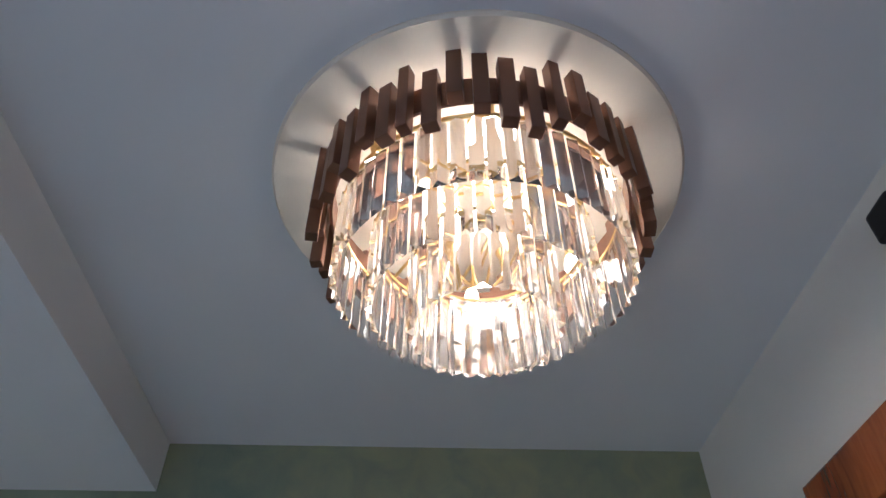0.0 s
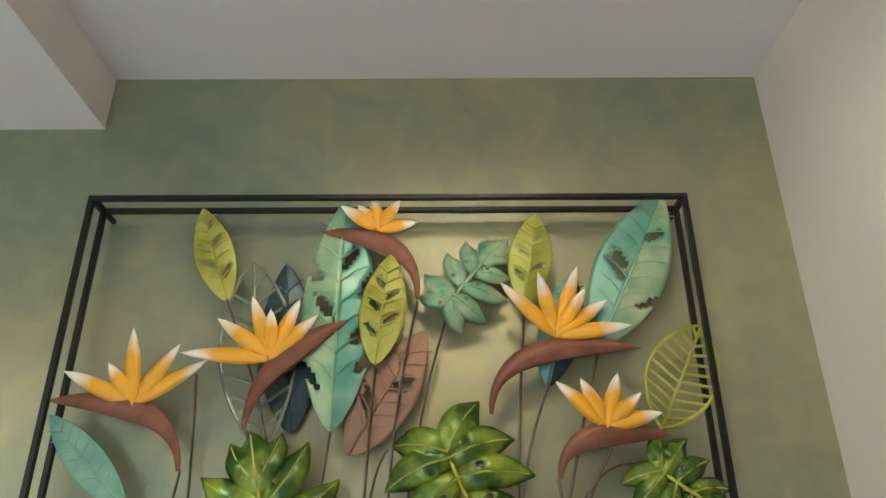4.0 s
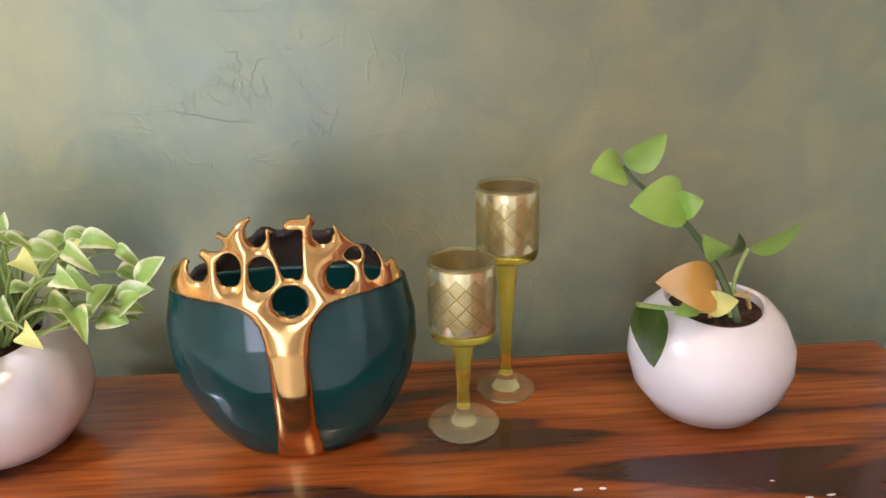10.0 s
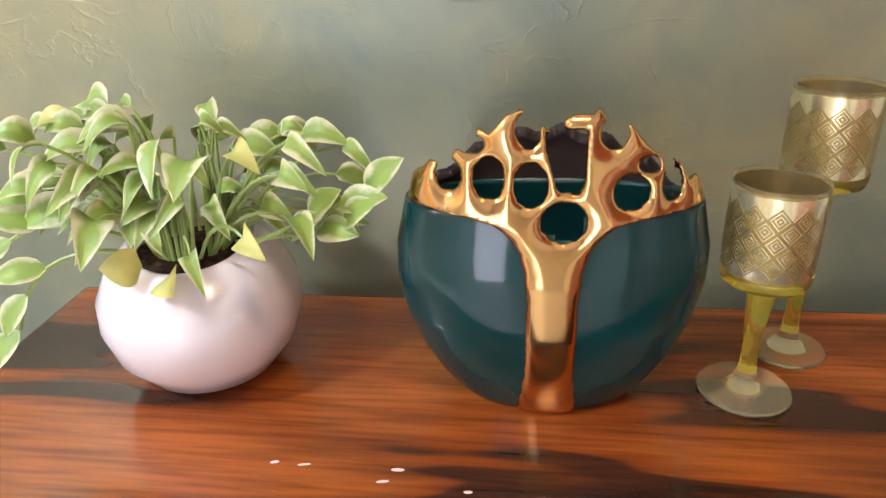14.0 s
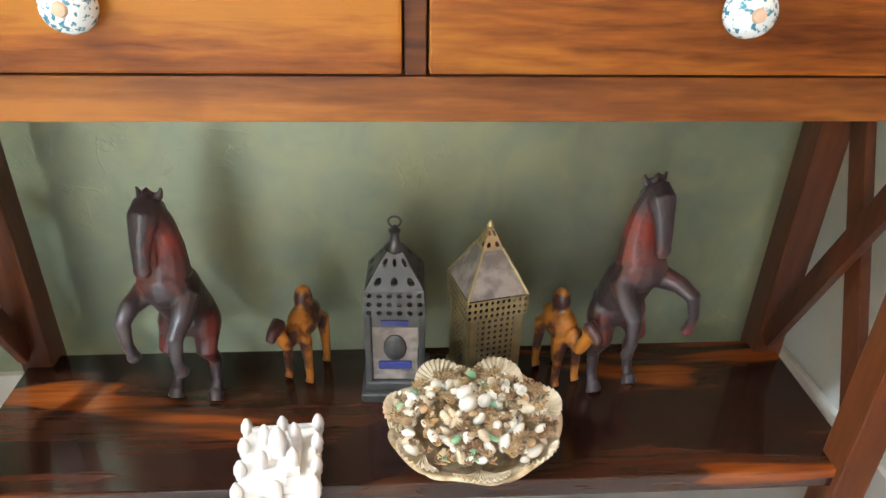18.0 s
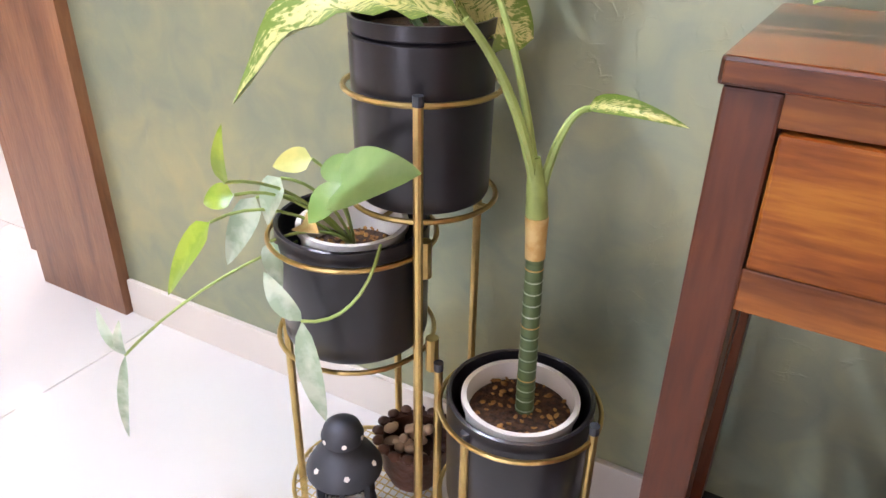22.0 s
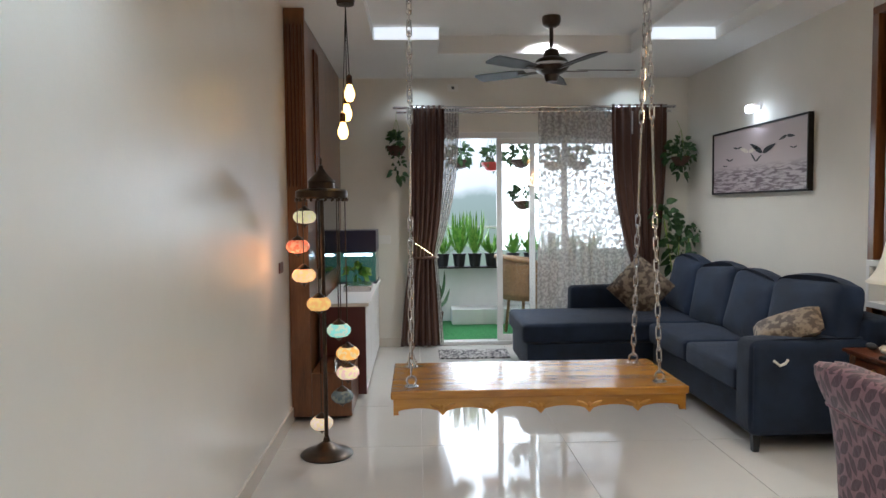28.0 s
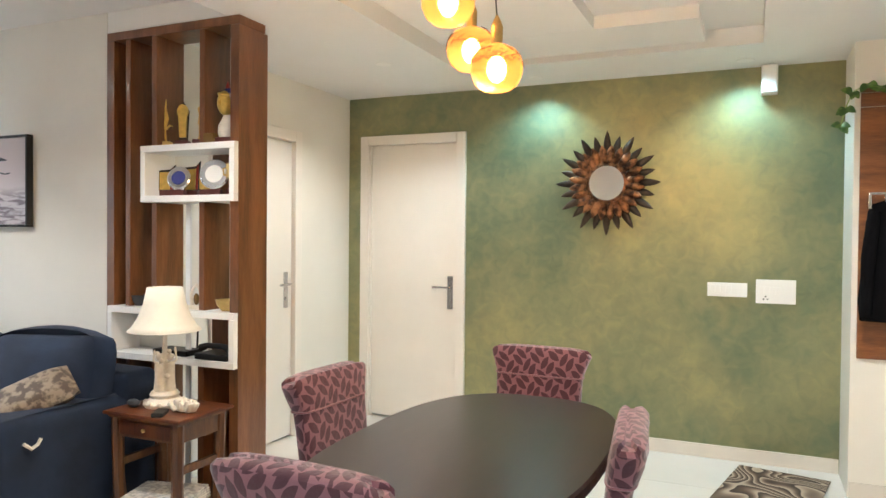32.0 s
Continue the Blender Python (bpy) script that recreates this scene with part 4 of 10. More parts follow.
# the main door, dark polished wood
d = tagged(new("door_4"), "dark polished wooden main door in a wide frame", "door", kind="structure")
d.matrix_world = pose(RX, -0.447, 0, 0, 0, -90)
f = box(0, 0.10, -0.03, 0.0, 0, 2.115, 0.004)
box(1.05, 1.15, -0.03, 0.0, 0, 2.115, 0.004, bm=f)
box(0.10, 1.05, -0.03, 0.0, 2.015, 2.115, 0.004, bm=f)
part("door_frame", f, M["sheesham_z"], d)
part("door_leaf", box(0.104, 1.046, -0.014, -0.002, 0.01, 2.011, 0.003), M["sheesham_z"], d)
handle(d, pose(0.20, -0.014, 1.0), 1)
b = thing("wall_sensor", "small black sensor box on a wall bracket", "sensor", at=(RX, -0.925, 2.308))
part("housing", box(-0.042, -0.012, -0.03, 0.03, -0.028, 0.028, 0.006), M["black"], b)
part("bracket", box(-0.012, 0.0, -0.02, 0.02, -0.02, 0.02, 0.002), M["black"], b)


# ---- chandelier ----
CX, CY = 0.15, -0.875
ch = thing("chandelier", "round chandelier with bronze bars and three tiers of crystal prisms", "chandelier", at=(CX, CY, 0))
part("ceiling_plate", moved(lathe([(0, 2.404), (0.320, 2.404), (0.324, 2.408), (0.324, 2.4125), (0, 2.4125)], 72), pose(0, 0.026, 0)), M["medallion"], ch, "cream round ceiling medallion")
part("hoop", lathe([(0.219, 2.32), (0.223, 2.32), (0.223, 2.372), (0.219, 2.372), (0.219, 2.32)], 64, cap=False), M["bar"], ch)
barmesh = {}
rnd = random.Random(5)
for k in range(46):
    a = 2 * math.pi * k / 46
    w, ln, zt = rnd.choice((0.0078, 0.0090, 0.0104)), rnd.choice((0.096, 0.112, 0.128)), 2.401 - rnd.choice((0.0, 0.008, 0.016, 0.024))
    key = (w, ln)
    if key not in barmesh:
        ob = part("bar", box(-0.009, 0.009, -w, w, -ln, 0, 0.0012), M["bar"], ch)
        barmesh[key] = ob.data
    else:
        ob = new("bar", barmesh[key])
        ob.parent = ch
    ob.matrix_parent_inverse = Matrix()
    ob.matrix_basis = Matrix.Rotation(a, 4, "Z") @ Matrix.Translation((0.234 + rnd.choice((0.0, 0.004, 0.008)), 0, zt))
for radius, top, bottom, count in ((0.205, 2.312, 2.194, 56), (0.155, 2.282, 2.158, 42), (0.098, 2.252, 2.122, 26)):
    part("tier_ring", tube([(radius * math.cos(a), radius * math.sin(a), top + 0.004) for a in [2 * math.pi * k / 48 for k in range(48)]], 0.0035, 6, closed=True), M["gold"], ch)
    for k in range(4):
        a = math.pi / 4 + k * math.pi / 2
        part("spoke", tube([(radius * math.cos(a), radius * math.sin(a), top + 0.004), (0.03 * math.cos(a), 0.03 * math.sin(a), 2.40)], 0.0025, 6), M["gold"], ch)
    ln = top - bottom
    bm = bmesh.new()
    w = 0.0098
    tri = [(-0.004, -w), (-0.004, w), (0.006, 0.0)]
    rings = [[bm.verts.new((x, y * f, z)) for x, y in tri] for z, f in ((0, 1), (-ln, 1))]
    for p, q in zip(rings, rings[1:]):
        for i in range(3):
            bm.faces.new((p[i], p[(i + 1) % 3], q[(i + 1) % 3], q[i]))
    first = part("crystal_prism", bm, M["crystal"], ch)
    for k in range(count):
        a = 2 * math.pi * k / count
        ob = first if k == 0 else new("crystal_prism", first.data)
        ob.parent = ch
        ob.visible_shadow = False
        ob.matrix_basis = Matrix.Rotation(a, 4, "Z") @ Matrix.Translation((radius, 0, top))
for k in range(6):
    a = math.pi / 6 + k * math.pi / 3
    h = part("bulb_holder", moved(lathe([(0.008, 0.0), (0.008, 0.03), (0.012, 0.045), (0, 0.045)], 12), pose(0.178 * math.cos(a), 0.178 * math.sin(a), 2.345)), M["gold"], ch)
    part("bulb", blob(None, (0.178 * math.cos(a), 0.178 * math.sin(a), 2.325), (0.012, 0.012, 0.022)), M["bulb"], h)

# ---- wall art ----
art = thing("wall_art", "black box frame of painted metal leaves and orange strelitzia flowers", "wall art", at=(0, 0, 0))
AX0, AX1, AZ0, AZ1 = -0.494, 0.557, 1.368, 2.090
for y, grow in ((-0.088, 0.0), (-0.040, 0.0)):
    x0, x1, z0, z1 = AX0 - grow, AX1 + grow, AZ0 - grow, AZ1 + grow
    for a in ((x0, x1, z0, z0 + 0.009), (x0, x1, z1 - 0.009, z1), (x0, x0 + 0.009, z0 + 0.009, z1 - 0.009), (x1 - 0.009, x1, z0 + 0.009, z1 - 0.009)):
        part("frame_bar", box(a[0], a[1], y - 0.005, y + 0.005, a[2], a[3], 0.001), M["black"], art)
for x in (AX0 + 0.006, AX1 - 0.006):
    for z in (AZ0 + 0.006, AZ1 - 0.006):
        part("frame_strut", box(x - 0.005, x + 0.005, -0.083, -0.045, z - 0.005, z + 0.005, 0.001), M["black"], art)
        part("wall_peg", box(x - 0.004, x + 0.004, -0.035, 0.002, z - 0.004, z + 0.004, 0.001), M["black"], art)


def art_leaf(base, tip, width, y, mats, holes=(), fold=0.22, label=""):
    """An enamelled leaf in two halves with a raised rib and slots."""
    b, t = Vector((base[0], y, base[1])), Vector((tip[0], y - 0.008, tip[1]))
    top = None
    for half, m in zip((0, 1), mats):
        bm = bmesh.new()
        gaps = {(i, k) for i in range(44) for k in range(16) if (k < 8) == (half == 1)}
        for hi, hk in holes:
            v0, u0 = hi / 18, (hk - 3.5) / 4
            for i in range(44):
                for k in range(16):
                    s, u = (i + 0.5) / 44, (k + 0.5) / 8 - 1
                    if u * u0 > 0 and abs(u - u0) < 0.34 and abs(s - v0 - 0.16 * (abs(u) - abs(u0))) < 0.030 * (1 - (abs(u - u0) / 0.34) ** 2) + 0.004:
                        gaps.add((i, k))
        leaf(bm, b, t, width, (0, -1, 0), 0.012, -fold, 0.92, 44, 16, gaps)
        for v in bm.verts:
            if not v.link_faces:
                bm.verts.remove(v)
        ob = plate("leaf" if top is None else "leaf_half", bm, m, art if top is None else top, label if top is None else "", 0.001)
        top = top or ob
    way = t - b
    part("midrib", tube([b + Vector((0, -0.003, 0)), b + way * 0.5 + Vector((0, -0.0145, 0)), t], [0.003, 0.0024, 0.001], 6), mats[0], top)
    for k in range(2, 9):
        for sgn in (-1, 1):
            s = k / 10
            o = b + way * s + Vector((0, -0.0145 * math.sin(math.pi * s), 0))
            side = way.cross(Vector((0, -1, 0))).normalized() * sgn
            w = width * math.sin(math.pi * s) ** 0.75 * 0.86
            part("vein", tube([o, o + side * w * 0.5 + way * 0.05 + Vector((0, 0.001, 0)), o + side * w + way * 0.085 + Vector((0, fold * w * 0.9, 0))], [0.0016, 0.0014, 0.0008], 5), mats[0 if sgn < 0 else -1], top)
    return top


art_leaf((-0.242, 1.909), (-0.305, 2.084), 0.034, -0.045, (M["artlime"], M["artlime"]), {(5, 5), (7, 2), (10, 2), (11, 5), (14, 4)}, label="lime enamelled metal leaf")
art_leaf((-0.120, 1.690), (-0.150, 1.985), 0.05, -0.022, (M["artdark"], M["artdark"]), label="dark teal enamelled metal leaf")
art_leaf((-0.051, 1.687), (-0.046, 2.096), 0.062, -0.055, (M["artmint"], M["artteal"]), {(4, 0), (9, 2), (12, 0), (7, 6), (11, 7), (5, 7), (13, 5)}, label="large mint and teal enamelled metal leaf")
art_leaf((0.016, 1.791), (0.039, 1.984), 0.038, -0.066, (M["artlime"], M["artlime"]), {(5, 2), (7, 5), (9, 2), (11, 5), (13, 2)}, label="lime enamelled metal leaf")
art_leaf((-0.025, 1.654), (0.098, 1.857), 0.05, -0.030, (M["tan"], M["tan"]), {(6, 2), (7, 2), (10, 5), (11, 5), (13, 3)}, 0.12, label="brown metal leaf")
art_leaf((0.266, 1.902), (0.293, 2.067), 0.038, -0.05, (M["artlime"], M["artlime"]), {(5, 2), (7, 5), (10, 2), (13, 5)}, label="lime enamelled metal leaf")
art_leaf((0.299, 1.762), (0.356, 1.964), 0.036, -0.028, (M["artteal"], M["artdark"]), label="dark teal enamelled metal leaf")
art_leaf((0.387, 1.826), (0.522, 2.106), 0.062, -0.055, (M["artteal"], M["artmint"]), {(8, 2), (9, 2), (13, 5), (6, 7)}, label="large mint enamelled metal leaf")
art_leaf((-0.356, 1.577), (-0.496, 1.715), 0.028, -0.05, (M["artteal"], M["artteal"]), label="ribbed pale teal metal leaf")


def monstera(base, tip, span, y, m, label, seed=1):
    """A heart-shaped leaf of curved lobes parted by deep slits, with small holes by the midrib and pale ribs."""
    b, t = Vector((base[0], y, base[1])), Vector((tip[0], y, tip[1]))
    way = t - b
    ahead = way.normalized()
    side = way.cross(Vector((0, -1, 0))).normalized()
    rnd = random.Random(seed)
    rib = M["artlime"] if m is M["artgreen"] else M["artmint"]
    bm = bmesh.new()
    uv = bm.loops.layers.uv.verify()
    veins = []
    lobes = [(0.00, 132, 0.80, 0.36), (0.05, 100, 0.98, 0.34), (0.22, 78, 1.02, 0.32), (0.42, 60, 0.90, 0.29), (0.62, 42, 0.70, 0.25)]
    cells, steps = 6, 12

    def lobe(root, turn, length, wide, sgn, lift, curl=26):
        grid, mids = [], []
        p, a = root.copy(), radians(turn)
        for j in range(steps + 1):
            r = j / steps
            d = side * sgn * math.sin(a) + ahead * math.cos(a)
            mids.append(p.copy())
            w = wide * (0.60 + 0.40 * math.sin(math.pi * min(1.0, r * 1.15))) * (1 - max(0.0, (r - 0.62) / 0.38) ** 2.2) + 0.0008
            n = side * sgn * math.cos(a) - ahead * math.sin(a)
            row = []
            for i in range(cells + 1):
                u = 2 * i / cells - 1
                row.append(bm.verts.new(p + n * (w * u) + Vector((0, -lift - 0.013 * math.sin(math.pi * min(1, r + 0.15)) - 0.007 * (1 - u * u) + 0.016 * r * r, 0))))
            grid.append(row)
            p = p + d * (length / steps)
            a -= radians(curl) / steps
        for j in range(steps):
            for i in range(cells):
                if j == 3 and i == (1 if sgn > 0 else 4):
                    continue
                f = bm.faces.new((grid[j][i], grid[j][i + 1], grid[j + 1][i + 1], grid[j + 1][i]))
                f.smooth = True
                for loop, (jj, ii) in zip(f.loops, ((j, i), (j, i + 1), (j + 1, i + 1), (j + 1, i))):
                    loop[uv].uv = (jj / steps, ii / cells)
        veins.append([grid[k][cells // 2].co + Vector((0, -0.0016, 0)) for k in (0, 4, 8, 11)])

    for sgn in (-1, 1):
        for k, (s, turn, reach, wide) in enumerate(lobes):
            lobe(b + way * s, turn + rnd.uniform(-5, 5), span * reach * rnd.uniform(0.93, 1.05), span * wide * 0.68, sgn, 0.0006 * k + (0.0003 if sgn > 0 else 0))
    lobe(b + way * 0.52, 2, way.length * 0.52, span * 0.27, 1, 0.004, 6)
    head = plate("leaf", bm, m, art, label, 0.0012)
    for v in veins:
        part("vein", tube(v, [0.0020, 0.0017, 0.0013, 0.0006], 5), rib, head)
    part("midrib", tube([b + Vector((0, -0.008, 0)), b + way * 0.5 + Vector((0, -0.022, 0)), t + Vector((0, -0.008, 0))], [0.0032, 0.0026, 0.001], 6), rib, head)


monstera((-0.118, 1.492), (-0.172, 1.680), 0.124, -0.062, M["artgreen"], "large green enamelled monstera leaf", 1)
monstera((0.132, 1.652), (0.205, 1.481), 0.116, -0.062, M["artgreen"], "large green enamelled monstera leaf", 2)
monstera((0.452, 1.622), (0.545, 1.548), 0.074, -0.07, M["artgreen"], "small green enamelled monstera leaf", 3)
monstera((0.141, 1.905), (0.240, 2.02), 0.075, -0.05, M["artmint"], "mint enamelled monstera leaf", 4)


def skeleton(base, tip, width, y, m, label, n=8):
    """A pierced leaf: a rim and bars on a midrib."""
    b, t = Vector((base[0], y, base[1])), Vector((tip[0], y, tip[1]))
    way = t - b
    side = way.cross(Vector((0, -1, 0))).normalized()

    def rim(s, sgn):
        return b + way * s + side * sgn * width * math.sin(math.pi * s) ** 0.75

    head = part("leaf", tube([rim(k / 16, 1) for k in range(17)] + [rim(1 - k / 16, -1) for k in range(1, 17)], 0.0032, 5), m, art, label)
    part("midrib", tube([b, b + way * 0.5 + Vector((0, -0.006, 0)), t], 0.0026, 5), m, head)
    for k in range(1, n + 1):
        for sgn in (-1, 1):
            s = k / (n + 1.5)
            part("vein", tube([b + way * s, rim(min(0.97, s + 0.09), sgn)], 0.0028, 5), m, head)


skeleton((-0.160, 1.660), (-0.208, 1.988), 0.062, -0.035, M["artgrey"], "pierced grey-green metal leaf")
skeleton((0.471, 1.690), (0.560, 1.860), 0.056, -0.05, M["artlime"], "pierced lime metal leaf", 10)


def strelitzia(beak, petals, y):
    """A brown beak, bent and tapered, and a fan of orange petals."""
    p = [Vector((x, y, z)) for x, z in beak]
    pts = curve(*p, n=14)
    radii = [0.0045 + 0.016 * math.sin(math.pi * min(1, (k / 14) ** 1.5)) ** 1.2 if 0 < k < 14 else 0.003 for k in range(15)]
    radii[-1] = 0.001
    bm = tube(pts, radii, 10)
    for v in bm.verts:
        v.co.y = y + (v.co.y - y) * 0.55
    head = part("flower", bm, M["rust"], art, "strelitzia flower with orange petals and a brown beak", smooth=True)
    base, *tips = petals
    for k, tip in enumerate(tips):
        bm = bmesh.new()
        b, t = Vector((base[0], y - 0.006 - 0.002 * (k % 3), base[1])), Vector((tip[0], y - 0.022 + 0.008 * (k % 3), tip[1]))
        leaf(bm, b + (t - b) * -0.05, t, 0.012 + 0.05 * (t - b).length * 0.6 * 0.3, (0, -1, 0), 0.006, -0.4, 0.85, 9, 4)
        plate("petal", bm, M["petal"], head, "", 0.001)


strelitzia([(-0.279, 1.627), (-0.290, 1.745), (-0.503, 1.736)], [(-0.363, 1.73), (-0.476, 1.779), (-0.411, 1.794), (-0.384, 1.856), (-0.296, 1.823), (-0.251, 1.798)], -0.06)
strelitzia([(-0.183, 1.687), (-0.185, 1.79), (-0.028, 1.866)], [(-0.150, 1.80), (-0.291, 1.805), (-0.242, 1.865), (-0.191, 1.906), (-0.154, 1.878), (-0.109, 1.899), (-0.079, 1.873)], -0.070)
strelitzia([(0.084, 1.903), (0.09, 2.02), (-0.083, 2.028)], [(0.014, 2.03), (-0.05, 2.068), (-0.022, 2.074), (0.005, 2.093), (0.053, 2.079), (0.083, 2.04)], -0.068)
strelitzia([(0.202, 1.71), (0.205, 1.84), (0.448, 1.816)], [(0.312, 1.836), (0.222, 1.923), (0.287, 1.946), (0.356, 1.959), (0.363, 1.912), (0.436, 1.851), (0.401, 1.897)], -0.068)
strelitzia([(0.303, 1.612), (0.310, 1.70), (0.479, 1.676)], [(0.38, 1.69), (0.302, 1.757), (0.343, 1.764), (0.405, 1.774), (0.435, 1.738), (0.466, 1.709)], -0.068)
for x0, y0, mid, end in (
    (-0.306, -0.045, (-0.305, 1.50), (-0.356, 1.58)), (-0.303, -0.05, (-0.295, 1.50), (-0.279, 1.63)), (-0.267, -0.02, (-0.266, 1.6), (-0.275, 1.78)),
    (-0.127, -0.03, (-0.14, 1.52), (-0.183, 1.69)), (-0.122, -0.04, (-0.122, 1.44), (-0.118, 1.48)), (-0.116, -0.02, (-0.10, 1.6), (-0.242, 1.91)),
    (-0.09, -0.04, (-0.10, 1.46), (-0.118, 1.49)), (-0.082, -0.03, (-0.07, 1.55), (-0.051, 1.69)), (0.0, -0.05, (0.004, 1.58), (0.016, 1.79)),
    (0.006, -0.03, (0.0, 1.62), (0.04, 1.66)), (0.042, -0.05, (0.03, 1.66), (0.084, 1.905)), (0.049, -0.03, (0.06, 1.6), (0.126, 1.66)),
    (0.052, -0.02, (0.07, 1.7), (0.141, 1.90)), (0.168, -0.04, (0.17, 1.44), (0.178, 1.52)), (0.173, -0.03, (0.18, 1.46), (0.186, 1.52)),
    (0.237, -0.03, (0.235, 1.6), (0.266, 1.905)), (0.241, -0.04, (0.225, 1.6), (0.299, 1.765)), (0.272, -0.05, (0.28, 1.52), (0.36, 1.61)),
    (0.316, -0.05, (0.315, 1.50), (0.303, 1.615)), (0.322, -0.03, (0.30, 1.52), (0.39, 1.66)), (0.275, -0.04, (0.31, 1.58), (0.387, 1.83)),
):
    part("stem", tube(curve((x0, y0, 1.378), (mid[0], y0 - 0.005, mid[1]), (end[0], -0.05, end[1]), 10), 0.0024, 6), M["stem"], art)
part("stem", tube(curve((0.36, -0.05, 1.61), (0.40, -0.06, 1.65), (0.448, -0.068, 1.625), 8), 0.0024, 6), M["stem"], art)


# ---- console table ----
TX0, TX1, TF, TB, TZ = -0.447, 0.684, -0.358, -0.066, 0.835
con = thing("console_table", "polished rosewood console table with two drawers and a low shelf", "console table")
con.matrix_world = Matrix.Translation((0.118, -0.21, 0)) @ Matrix.Rotation(radians(-1.6), 4, "Z") @ Matrix.Translation((-0.118, 0.21, 0))
part("tabletop", box(TX0, TX1, TF - 0.004, TB, TZ - 0.022, TZ, 0.004), M["top"], con, "banded dark and orange polished tabletop")
part("front_edge", box(TX0 + 0.004, TX1 - 0.004, TF - 0.0070, TF - 0.0045, TZ - 0.019, TZ - 0.003, 0.001), M["sheesham"], con, "orange-brown edge strip")
part("top_rail", box(TX0 + 0.047, TX1 - 0.047, TF + 0.004, TF + 0.022, 0.786, TZ - 0.023, 0.001), M["sheesham"], con)
part("bottom_rail", box(TX0 + 0.047, TX1 - 0.047, TF + 0.004, TF + 0.026, 0.628, 0.668, 0.002), M["sheesham"], con)
part("middle_rail", box(0.104, 0.122, TF + 0.004, TF + 0.022, 0.669, 0.785, 0.001), M["sheesham"], con)
part("carcass", box(TX0 + 0.046, TX1 - 0.046, TF + 0.03, TB - 0.002, 0.634, TZ - 0.024), M["darkwood"], con)
for x0, x1 in ((TX0 + 0.050, 0.102), (0.124, TX1 - 0.050)):
    d = part("drawer_front", box(x0, x1, TF - 0.002, TF + 0.02, 0.671, 0.783, 0.003), M["drawer"], con, "honey-brown drawer front")
    xm = x0 + 0.252 if x0 < 0 else x1 - 0.258
    k = part("knob", moved(lathe([(0, 0.0), (0.009, 0.0), (0.010, 0.002), (0.018, 0.006), (0.0212, 0.013), (0.0212, 0.018), (0.018, 0.026), (0.010, 0.031), (0, 0.032)], 24), pose(xm, TF - 0.002, 0.727, 90, 0, 0)), M["knob"], d, "painted white and blue ceramic knob", smooth=True)
    part("knob_screw", moved(lathe([(0, 0.030), (0.0065, 0.030), (0.005, 0.0345), (0, 0.035)], 12), pose(xm, TF - 0.002, 0.727, 90, 0, 0)), M["pebble"], k)
for x in (TX0 + 0.004, TX1 - 0.048):
    for y in (TF + 0.002, TB - 0.046):
        part("leg", box(x, x + 0.044, y, y + 0.044, 0, TZ - 0.023, 0.003), M["darkwood"], con)
    for z0, z1 in ((0.20, 0.62), (0.62, 0.20)):
        a, b = Vector((x + 0.022, TF + 0.046, z0)), Vector((x + 0.022, TB - 0.046, z1))
        off = 0.008 if z0 < z1 else -0.008
        m = box(-0.007, 0.007, -0.016, 0.016, 0, (b - a).length, 0.002)
        way = (b - a).normalized()
        m.transform(Matrix.Translation(a + Vector((off, 0, 0))) @ Matrix.Rotation(-math.atan2(way.y, way.z), 4, "X"))
        part("cross_brace", m, M["darkwood"], con)
    part("end_rail", box(x + 0.012, x + 0.032, TF + 0.046, TB - 0.046, 0.60, 0.63, 0.002), M["darkwood"], con)
SZ = 0.174
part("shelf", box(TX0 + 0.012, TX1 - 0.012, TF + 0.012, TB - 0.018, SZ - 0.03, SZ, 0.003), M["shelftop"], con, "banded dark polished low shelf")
rnd = random.Random(3)
for k in range(15):
    x, y = rnd.uniform(-0.18, 0.48), rnd.uniform(-0.352, -0.30)
    bm = blob(None, (x, y, TZ), (rnd.uniform(0.002, 0.005), rnd.uniform(0.001, 0.0018), 0.0004), (0, 0, rnd.uniform(-20, 20)), 7, 4)
    part("worn_chip", bm, M["darkstain"], con, "pale worn fleck in the varnish" if k == 0 else "")

# ---- vase ----
VX, VY = 0.028, -0.204
va = thing("vase", "flat round teal vase with a raised gold tree", "vase", at=(VX, VY, TZ))
va.scale = (0.96, 0.96, 1.04)


def between(x, table):
    """Reads a value from a short table of steps, eased between them."""
    for (a, p), (b, q) in zip(table, table[1:]):
        if x <= b:
            u = max(0.0, (x - a) / (b - a))
            return p + (q - p) * u
    return table[-1][1]


HALF = ((0, 0.058), (0.006, 0.068), (0.022, 0.083), (0.044, 0.0975), (0.07, 0.109), (0.10, 0.1155), (0.125, 0.1150), (0.150, 0.109), (0.165, 0.105), (0.19, 0.098), (0.21, 0.088), (0.24, 0.066))
DEEP = ((0, 0.028), (0.006, 0.031), (0.03, 0.039), (0.07, 0.046), (0.11, 0.047), (0.15, 0.042), (0.19, 0.033), (0.24, 0.022))
CROWN = ((-0.106, 0.157), (-0.101, 0.176), (-0.088, 0.188), (-0.081, 0.190), (-0.075, 0.184), (-0.070, 0.196), (-0.060, 0.199), (-0.053, 0.211), (-0.045, 0.208), (-0.036, 0.218), (-0.026, 0.222), (-0.013, 0.220), (-0.008, 0.206), (-0.003, 0.188), (0.001, 0.175), (0.014, 0.172), (0.018, 0.180), (0.019, 0.216), (0.026, 0.224), (0.032, 0.218), (0.036, 0.204), (0.041, 0.212), (0.048, 0.213), (0.058, 0.202), (0.070, 0.192), (0.075, 0.180), (0.079, 0.191), (0.085, 0.185), (0.090, 0.177), (0.096, 0.180), (0.102, 0.170), (0.107, 0.157))
